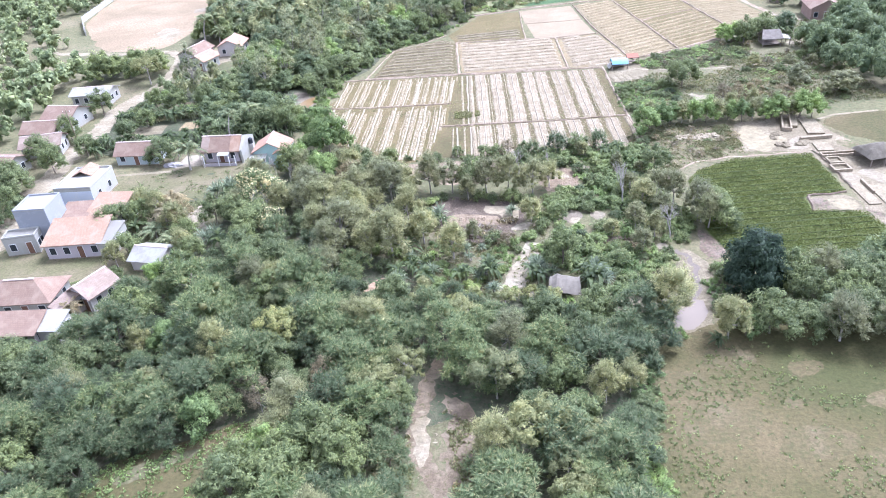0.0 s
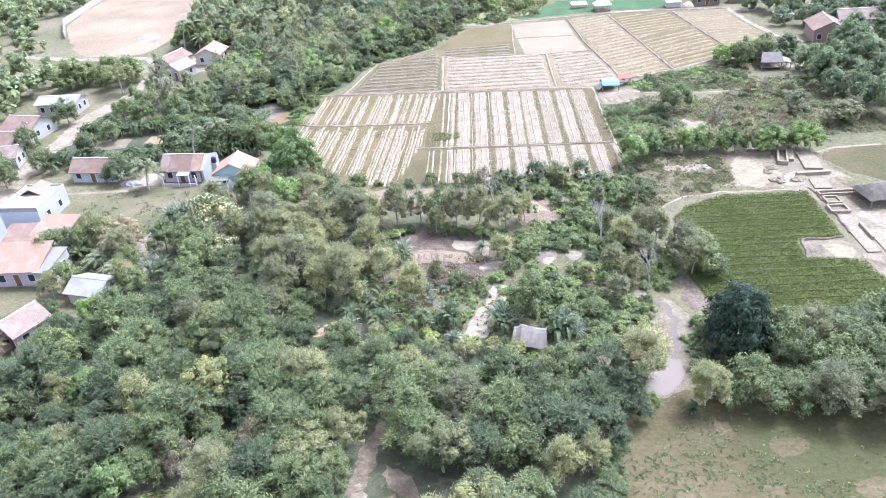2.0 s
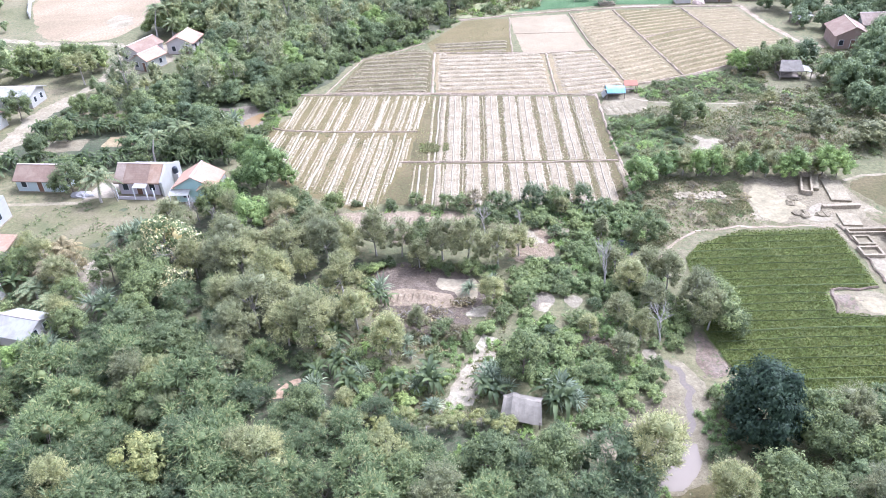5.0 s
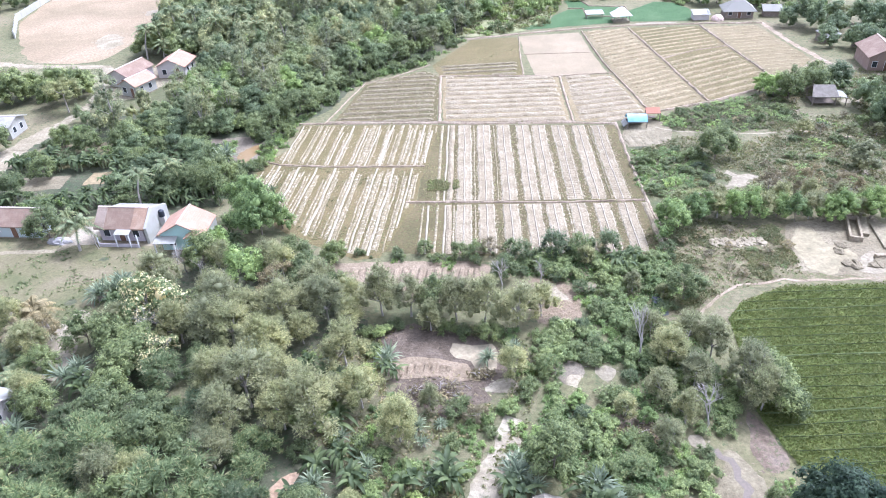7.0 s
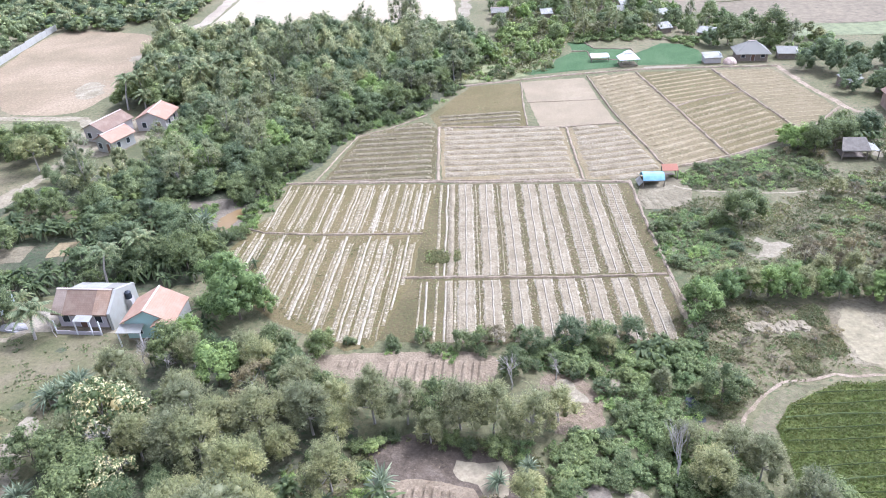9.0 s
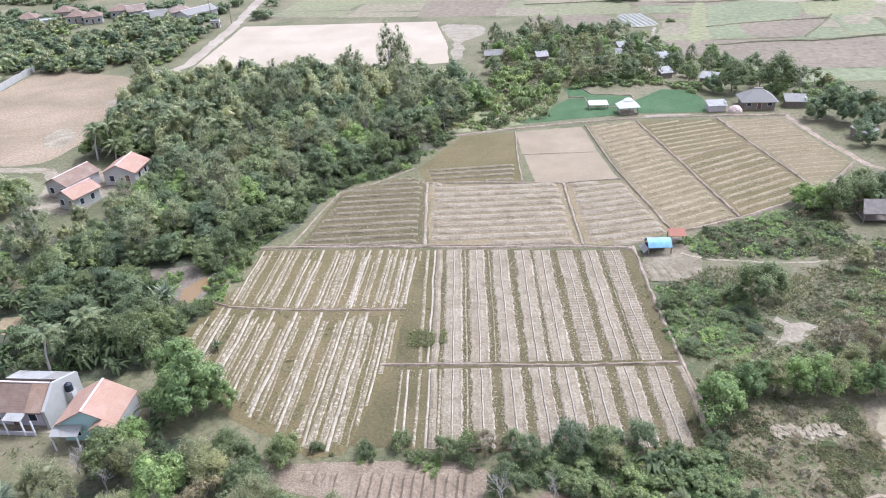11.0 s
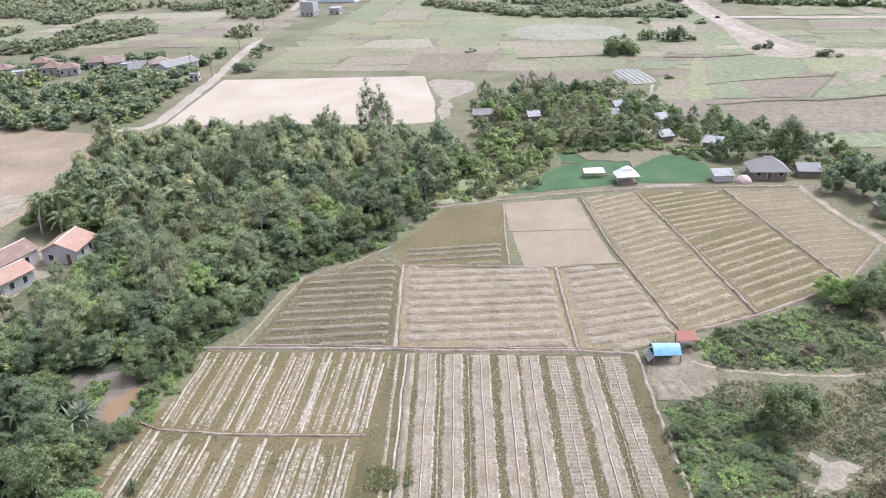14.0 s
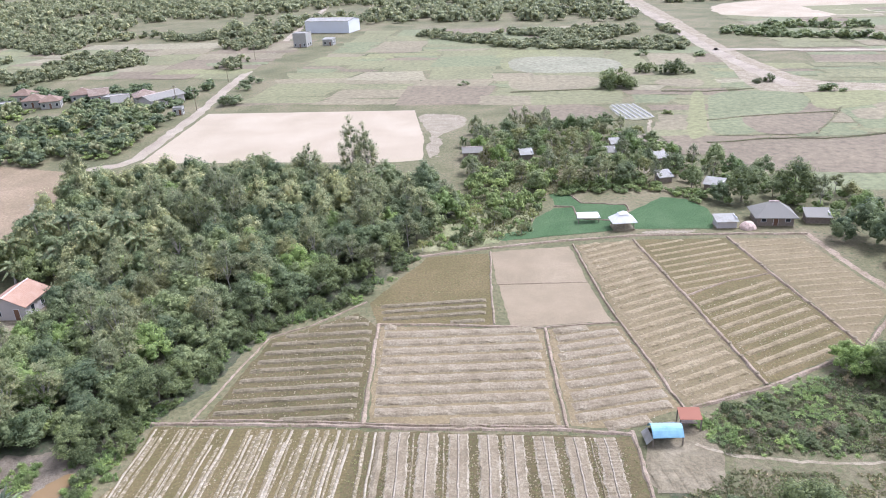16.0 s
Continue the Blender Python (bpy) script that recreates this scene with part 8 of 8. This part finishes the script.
for mat, word, lo, hi, tall in ((LEAF_HAZY_OLIVE, "olive", 0, 0.3, 1.2), (LEAF_WOOD, "green", 0.3, 0.64, 1.05), (LEAF_DEEP, "deep green", 0.64, 0.88, 1.0), (LEAF_BRIGHT, "light green", 0.88, 0.94, 0.9), (LEAF_HAZY_OLIVE, "pale olive", 0.94, 1, 1.4)):
    wood("woodland", "dense " + word + " woodland trees behind the fields", spots[int(n * lo):int(n * hi)], POOL_MID, mat, tall)
wood("woodland", "trees around the houses by the dirt road", loose([(-100, 178), (-79, 180), (-81, 190), (-98, 188)], 4.5) + loose([(-82, 224), (-66, 212), (-60, 205), (-66, 203), (-80, 214)], 4.5), POOL_MID, LEAF_GREEN, 1.0)
random.seed(36)
EDGE = [(-64, 161), (-48, 161.4), (-40.6, 162.4), (-34.6, 162.6), (-32, 167), (-28, 175), (-23.6, 186), (-26, 189), (-30, 178), (-38, 167), (-60, 166)]
wood("woodland", "bushy green trees along the wood's edge", [(x, y, s * 0.62) for x, y, s in loose(EDGE, 2.7, HOUSES)], POOL_MID, LEAF_WOOD, 0.85)
wood("undergrowth", "low weeds along the wood's edge", [(x, y, s * 0.9) for x, y, s in loose(EDGE, 2.3, HOUSES)], POOL_LOW, LEAF_VINE, 0.9)
random.seed(35)
POOL_VINE = [wood_variant(1.5, 1.3, 14, 44, 0.16, 0.075) for _ in range(6)]
HOLLOWS = [[(12.4, 97.4), (21, 97.6), (21, 93.2), (13, 92.6)], [(10.6, 113), (20, 112.5), (20, 105), (11, 104.5)], [(18.6, 90.4), (24, 90.4), (24, 86), (18.6, 86)]]
for mat, word, gap in ((LEAF_VINE, "rank green creepers covering the ground and stumps", 1.9), (LEAF_GREEN, "low dark weeds among the creepers", 3.2)):
    wood("creepers", word, [(x, y, s * 0.8) for x, y, s in loose(RIGHT, gap, HOLLOWS, 0.16, -0.2)] + [(x, y, s * 0.75) for x, y, s in loose([(17, 75), (20, 79), (25, 84), (27, 84.4), (25.4, 79.6), (22, 75)], gap, [], 0.16, -0.3)], POOL_VINE, mat, 0.75)
wood("undergrowth", "low weeds between the orchard trees", [(x, y, s * 0.8) for x, y, s in loose(wild, 2.5, [[(-5.6, 90.6), (-7, 102), (-5, 104.4), (-2, 104.4), (7, 101.6), (9.6, 95.6), (9.4, 92), (4, 90)], [(2.4, 77), (7, 90.4), (9.4, 90), (5.8, 78)]], 0.12, 0.0)], POOL_VINE, LEAF_VINE, 0.6)
random.seed(34)
wood("scrub", "feathery yellow-green scrub beside the paddy", [(x, y, s) for x, y, s in loose([(12, 226), (24, 231.6), (29, 240), (30.6, 249), (36, 252), (30, 264), (16, 264), (8, 244)], 2.6, [], 0.1, -0.2)], POOL_LOW, LEAF_SCRUB, 1.2)
for x, y in ((-63, 226), (-52, 228), (-38, 232), (-30, 238), (-56, 236), (-22, 246), (-44, 244), (-8, 248)):
    plant("palm", x, y, random.uniform(1.0, 1.25))
for i in range(14):
    x, y, _ = random.choice(spots)
    plant("slim", x, y, random.uniform(1.05, 1.3), 1.15)
for x, y, k in ((66.4, 360.6, 2.4), (70.6, 361, 2.9), (74, 360.4, 2.2), (69.4, 363.4, 2.8), (86, 390, 1.9), (89.4, 391.4, 1.7), (95, 385, 2.7), (98.6, 386, 2.4), (104, 385, 1.3), (121, 360, 1.2), (126, 361.6, 1.5), (77, 318, 0.9)):
    plant("bush", x, y, k)
plant("slim", -14.5, 258, 1.5, 1.25)
plant("slim", -11.5, 259, 1.35, 1.2)
SHEDS = [[(o.location.x + sx * 2.6, o.location.y + sy * 3.6 - 1.4) for sx, sy in ((-1, -1), (1, -1), (1, 1), (-1, 1))] for o in bpy.data.objects if o.name.split(".")[0] in ("shed", "hall", "gazebo", "husk_mound")]
HAMLET = [(12, 304), (12, 256), (30, 249), (58, 248), (66, 236), (78, 229), (96, 214), (98, 236), (78, 262), (66, 284), (56, 302), (36, 312)]
for x, y in scatter(HAMLET, 4.0, SHEDS, 4000, 120):
    k = random.choices(("wood", "slim", "bright", "olive", "yellow", "banana", "deep", "bush"), (0.2, 0.2, 0.12, 0.12, 0.05, 0.12, 0.07, 0.12))[0]
    plant(k, x, y, random.uniform(0.55, 0.95) * (1.2 if k in ("banana", "bush") else 1))
wood("scrub", "low light green scrub around the village sheds", [(x, y, s * 0.95) for x, y, s in loose(HAMLET, 3.2, SHEDS, 0.09, -0.1)], POOL_LOW, LEAF_SCRUB, 0.9)
wood("woodland", "dark trees along the lane by the field", loose([(80, 218), (84, 200), (98, 182), (112, 184), (112, 214), (92, 222)], 6.0), POOL_MID, LEAF_DEEP, 1.0)
wood("woodland", "dense dark trees behind the hillside", loose([(74, 162), (78, 142), (80, 132), (130, 130), (140, 186), (112, 186), (100, 182), (84, 176)], 5.2, [], 0.05, -0.25), POOL_MID, LEAF_DEEP, 1.15)
wood("woodland", "olive trees on the rough hillside", loose([(58, 140), (78, 131), (100, 120), (130, 118), (130, 134), (84, 150)], 7.0, [], 0.08, -0.05), POOL_MID, LEAF_OLIVE, 0.8)
wood("woodland", "woodland beside the bare lot", loose([(-136, 292), (-135, 246), (-126, 228), (-122, 210), (-112, 200), (-96, 186), (-92, 174), (-98, 166), (-100, 120), (-180, 110), (-260, 200), (-260, 300)], 7.5, HOUSES, 0.02, -0.3), POOL_FAR, LEAF_WOOD, 1.0)
LOT_WOOD = [(-90, 300), (-88, 340), (-100, 352), (-140, 362), (-190, 352), (-260, 360), (-260, 296), (-140, 290), (-112, 285), (-96, 285), (-88, 296)]
for mat, gap, cut, tall, size, word in ((LEAF_DEEP, 6.4, -0.12, 0.8, 0.8, "deep green"), (LEAF_WOOD, 6.2, -0.05, 0.85, 0.8, "green"), (LEAF_HAZY_OLIVE, 7.4, -0.1, 1.0, 0.75, "olive"), (LEAF_SCRUB, 6.0, -0.3, 0.5, 0.6, "low light green")):
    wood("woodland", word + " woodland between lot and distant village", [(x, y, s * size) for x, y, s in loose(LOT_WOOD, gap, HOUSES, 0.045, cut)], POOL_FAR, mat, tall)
wood("woodland", "trees around the distant village", loose([(-96, 356), (-94, 396), (-130, 396), (-200, 400), (-240, 362), (-190, 356), (-140, 366)], 5.6, HOUSES, 0.05, -0.12), POOL_FAR, LEAF_DEEP, 0.7, 0.9)
# far trees in the pale olive: haze put into their leaf colour
wood("woodland", "distant trees along the gravel road", loose([(-94, 420), (-100, 560), (-300, 620), (-420, 560), (-330, 450), (-200, 420)], 5.4, [], 0.018, 0.08), POOL_FAR, LEAF_HAZY_OLIVE, 0.8, 0.9)
wood("woodland", "roadside bushes beside the gravel road", loose([(-78, 350), (-70, 352), (-80, 420), (-84, 420)], 6.5, [], 0.1, 0.0), POOL_FAR, LEAF_WOOD, 0.5)
wood("woodland", "distant copse between plots", loose([(40, 470), (60, 462), (118, 440), (126, 470), (134, 520), (70, 530), (-20, 540)], 4.4, [], 0.03, -0.1), POOL_FAR, LEAF_HAZY_OLIVE, 0.7, 0.9)
wood("woodland", "distant hedges right of the new road", loose([(150, 480), (230, 440), (330, 420), (360, 450), (240, 490), (160, 530)], 5.0, [], 0.03, -0.02), POOL_FAR, LEAF_WOOD, 0.7, 0.9)
wood("woodland", "scattered trees between far plots", loose([(-60, 352), (120, 330), (330, 290), (330, 420), (-60, 470)], 46, [], 0.02, 0.1), POOL_FAR, LEAF_WOOD, 0.6, 1.2)
# the far belts' pale leaf colour also stands for haze
wood("woodland", "belt of trees closing the far plain", loose([(-700, 600), (-110, 560), (-40, 610), (130, 560), (134, 760), (-100, 980), (-800, 980)], 14, [], 0.008, -0.16), POOL_SKY, LEAF_HAZY_OLIVE, 0.9)
wood("woodland", "belt of trees closing the far plain", loose([(168, 660), (400, 640), (700, 560), (800, 900), (172, 980)], 15, [], 0.008, -0.08), POOL_SKY, LEAF_HAZY_OLIVE, 0.9)
wood("woodland", "outer woodland on the far plain", loose([(-1400, 980), (1200, 980), (1400, 1700), (-1600, 1700)], 70, [], 0.005, -0.25), POOL_SKY, LEAF_HAZY_OLIVE, 1.1)
wood("woodland", "woodland at the edge behind the village", loose([(-100, 20), (-78, 20), (-78, 66), (-98, 70), (-100, 118), (-180, 108), (-150, 20)], 8.0), POOL_FAR, LEAF_WOOD, 1.0)
wood("woodland", "thicket behind the meadow", loose([(-78, -10), (80, -10), (80, 22), (-78, 22)], 6.4), POOL_FAR, LEAF_WOOD, 1.0)


def herbage(name, label, poly, count, size, mat, keep_out=(), lift=0.12, noise_scale=0.0, cut=0.0, clump=1):
    """Low blades and tufts over a stretch of ground."""
    xs, ys = [p[0] for p in poly], [p[1] for p in poly]
    c = []
    while len(c) < count:
        x, y = random.uniform(min(xs), max(xs)), random.uniform(min(ys), max(ys))
        if not inside(x, y, poly) or any(inside(x, y, k) for k in keep_out):
            continue
        if noise_scale and noise.noise((x * noise_scale, y * noise_scale, 9.0)) < cut and random.random() < 0.9:
            continue
        for _ in range(clump):
            c.append((x + random.gauss(0, size * 0.8) * (clump > 1), y + random.gauss(0, size * 0.8) * (clump > 1), lift * random.uniform(0.4, 1.5)))
    c = np.array(c)
    n = unit(rng.normal(size=(len(c), 3)) * 0.8 + np.array([0, 0, 0.8]))
    v, q = blades(c, n, size, size * 0.5)
    tagged(new(name, raw_mesh(name, v, q, mat)), label, "grass", "", "stuff")


herbage("crop_leaves", "dense leafy green crop standing in rows", CROP, 46000, 0.14, LEAF_CROP, [[(49.6, 97), (56.4, 97), (56.4, 92), (49.2, 92.6)]], 0.3)
# dark strips at leaf height: shade between the crop's rows put into the colour
plain("row_shade", (0.084, 0.104, 0.036), 0.95)
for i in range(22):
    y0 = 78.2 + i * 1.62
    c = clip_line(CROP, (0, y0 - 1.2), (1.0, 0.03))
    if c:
        bed(crop_patch, (c[0] + 0.4, y0 - 1.2 + 0.03 * c[0]), (1.0, 0.03), min(c[1], 57) - c[0] - 0.8, 0.2 if i % 5 == 2 else 0.11, THIN, (bpy.data.materials["row_shade"],), 0.36, i * 3.1, "furrow", 0.3)
herbage("meadow_tufts", "scattered low dark green tufts on the meadow", [(16, 28), (15, 44), (18, 60), (30, 65.6), (42, 61), (60, 54), (72, 28)], 15000, 0.12, LEAF_GREEN, (), 0.08, 0.13, 0.12, 7)
herbage("rough_grass", "rough tussocks and weeds beside the site", [(31, 130), (44, 125), (63, 126), (60, 113), (44, 113), (33, 108.6), (29, 104), (27, 117)], 16000, 0.17, LEAF_GRASS, [[(47, 126), (63, 126), (63, 112), (47, 112)]], 0.15, 0.2, 0.1, 4)
herbage("rough_grass", "rough tussocks and weeds on the hillside", [(31.6, 134), (32, 150), (41, 155), (62, 153), (80, 150), (80, 132), (44, 130)], 26000, 0.18, LEAF_GRASS, [[(44, 142), (46.4, 142.4), (49.8, 140), (46.6, 136), (43, 135.6), (43, 137.4), (45, 138.6)]], 0.16, 0.2, -0.35, 4)
herbage("rough_grass", "rough tussocks round the thatched hut", [(56, 150), (86, 149), (100, 160), (104, 180), (86, 186), (70, 178), (60, 171)], 20000, 0.2, LEAF_GRASS, [[(66, 162), (76, 162), (76, 171), (66, 171)]], 0.18, 0.2, -0.2, 4)
herbage("rough_grass", "long grass in the orchard", wild, 9000, 0.18, LEAF_GRASS, [[(-5, 91.4), (-6.6, 102), (-4, 104), (7, 101.4), (9, 95), (7, 91.4)], [(3, 77), (9, 90), (6.6, 90), (2.6, 79)]], 0.15, 0.3, -0.1, 4)
herbage("rough_grass", "green weeds among the bushes", RIGHT, 15000, 0.19, LEAF_BRIGHT, [[(10.6, 113), (17, 111.5), (17, 105), (11, 104.5)], [(12.4, 97.4), (21, 97.6), (21, 93.2), (13, 92.6)]], 0.18, 0.2, -0.2, 4)
herbage("rough_grass", "tussocks in the wood's clearing", CLEARING, 6000, 0.17, LEAF_BRIGHT, (), 0.15, 0.3, -0.1, 4)
herbage("rough_grass", "dry tussocks beside the track", [(-13, 42), (-11, 51), (-4, 57), (1, 52), (1, 42)], 4420, 0.18, LEAF_GRASS, [[(-8, 56), (-4, 56), (-3, 42), (-7, 42)]], 0.14, 0.4, -0.1, 4)
herbage("rough_grass", "long grass between the far sheds", [(0, 216), (14, 219), (24, 224), (30, 246), (56, 250), (60, 280), (18, 290), (10, 240)], 10200, 0.31, LEAF_GRASS, [[(25, 223), (33, 249), (53, 246), (62, 232), (61, 222)]], 0.25, 0.15, -0.2, 3)
herbage("lawn_tufts", "thin tufts on the village lawn", [(-64, 118), (-58, 123), (-42, 122), (-44, 112), (-44, 104), (-50, 104), (-58, 110)], 1500, 0.16, LEAF_GREEN, (), 0.08, 0.3, 0.05, 5)
herbage("weed_patch", "patch of fresh low weeds on the fallow field", [(-3, 138), (-2.8, 141), (-0.6, 141.4), (1.9, 141), (2.2, 138.4), (-0.4, 137.6)], 2200, 0.17, LEAF_GRASS, (), 0.2, 0.5, -0.15, 3)
herbage("rough_grass", "rank weeds beside the field hut", [(40.6, 157.6), (40, 163.6), (50, 168.4), (64, 174), (66, 166), (64, 158), (52, 156.8)], 14000, 0.17, LEAF_GRASS, (), 0.2, 0.25, -0.25, 4)


def clods(label, spots, size, mat):
    """Crumbs of earth, small uneven pyramids."""
    c = np.array(spots)
    k = len(c)
    a = rng.uniform(0, 6.28, (k, 1))
    r = size * rng.uniform(0.5, 1.5, (k, 1))
    ring = [np.concatenate([c[:, :1] + r * np.cos(a + o) * rng.uniform(0.7, 1.3, (k, 1)), c[:, 1:2] + r * np.sin(a + o) * rng.uniform(0.7, 1.3, (k, 1)), c[:, 2:]], 1) for o in (0, 2.1, 4.2)]
    top = c + np.concatenate([r * 0.3, r * 0.2, r * 0.9], 1)
    v = np.stack(ring + [top], 1).reshape(-1, 3)
    q = (np.arange(k)[:, None, None] * 4 + np.array([[[0, 1, 3], [1, 2, 3], [2, 0, 3]]])).reshape(-1, 3)
    tagged(new("clods", raw_mesh("clods", v, q, mat)), label, "soil", "", "stuff")


random.seed(57)
crumbs = []
for x0 in (2.75, 6.2, 9.85, 13.35, 16.45, 20.0, 23.55, 27.05):
    for _ in range(1100):
        y = random.uniform(120, 160.4)
        if not 132.2 < y < 134.2:
            side = random.choice((-1, 1))
            crumbs.append((x0 + 0.002 * y + side * random.gauss(1.12, 0.28), y, 0.06))
clods("crumbled pale clods along the raised beds", crumbs, 0.11, PALE_BED)
crumbs = []
for poly in (A_LEFT_HI, A_LEFT_LO, B1, B2, B3, C1, C2_LO):
    xs, ys = [p[0] for p in poly], [p[1] for p in poly]
    for _ in range(1500):
        x, y = random.uniform(min(xs), max(xs)), random.uniform(min(ys), max(ys))
        if inside(x, y, poly) and noise.noise((x * 0.2, y * 0.2, 1.0)) > -0.2:
            crumbs.append((x, y, 0.07))
clods("loose pale clods scattered over the fallow fields", crumbs, 0.1, CLODS)
herbage("field_weeds", "thin weeds between the raised beds", [(-1.6, 163), (30.4, 160.6), (30.6, 119.4), (-4, 120), (-3.6, 147)], 9000, 0.11, LEAF_GRASS, (), 0.08, 0.22, 0.0, 3)
herbage("field_weeds", "thin weeds on the striped fallow field", A_LEFT_LO, 6000, 0.11, LEAF_GRASS, (), 0.08, 0.2, 0.0, 3)
herbage("field_weeds", "thin weeds on the middle fields", [(-22, 167), (38, 167), (66, 181), (60, 218), (32, 217), (-4, 196)], 4500, 0.11, LEAF_GRASS, [[(18, 187), (34, 188), (32, 218), (16, 216.4)]], 0.1, 0.12, 0.08, 3)
# concrete slab, added as a low bevelled box
bm = box(bmesh.new(), -1.15, 1.15, -0.6, 0.6, -0.1, 0.45)
bmesh.ops.bevel(bm, geom=bm.edges[:], offset=0.05, segments=1, affect="EDGES")
tank = part("low_tank", bm, FOOTING, None)
tank.location = (18.8, 111.3, 0)
tank.rotation_euler = (0, 0, 0.05)
tagged(tank, "low pale concrete slab half hidden in weeds", "tank")
brush_heap(0.6, 93.0, 3.4, 1.7, 0.8, 34, "heap of dark earth, cut brush and dead leaves")
brush_heap(5.0, 95.6, 1.2, 0.7, 0.45, 12, "small heap of roots and sticks beside the clay")
brush_heap(21, 87, 2.2, 1.2, 0.35, 10, "reddish heap of dead leaves among creepers")
for kind, x, y, k in (("bush", -45.6, 154.6, 1.5), ("bush", -43.4, 153.2, 1.2), ("bush", -48.2, 157.4, 1.5), ("weed", -40.2, 157, 0.9), ("weed", -39.8, 154.6, 0.8), ("pandan", -38.4, 149.4, 1.7), ("bush", -41, 147.6, 1.1), ("bush", -36, 147.8, 0.7)):
    plant(kind, x, y, k)
# low growth between the paddies and the sheds
meadow_scrub = [(33, 246), (44, 246.4), (56, 246), (62, 238), (66, 242), (60, 252), (46, 256), (34, 254)]
for mat, gap, word in ((LEAF_SCRUB, 2.2, "light green"), (LEAF_GREEN, 3.4, "green")):
    wood("undergrowth", word + " scrub between the paddies and the sheds", [(x, y, k * 0.8) for x, y, k in loose(meadow_scrub, gap, SHEDS)], POOL_VINE, mat, 0.7, 0.3)
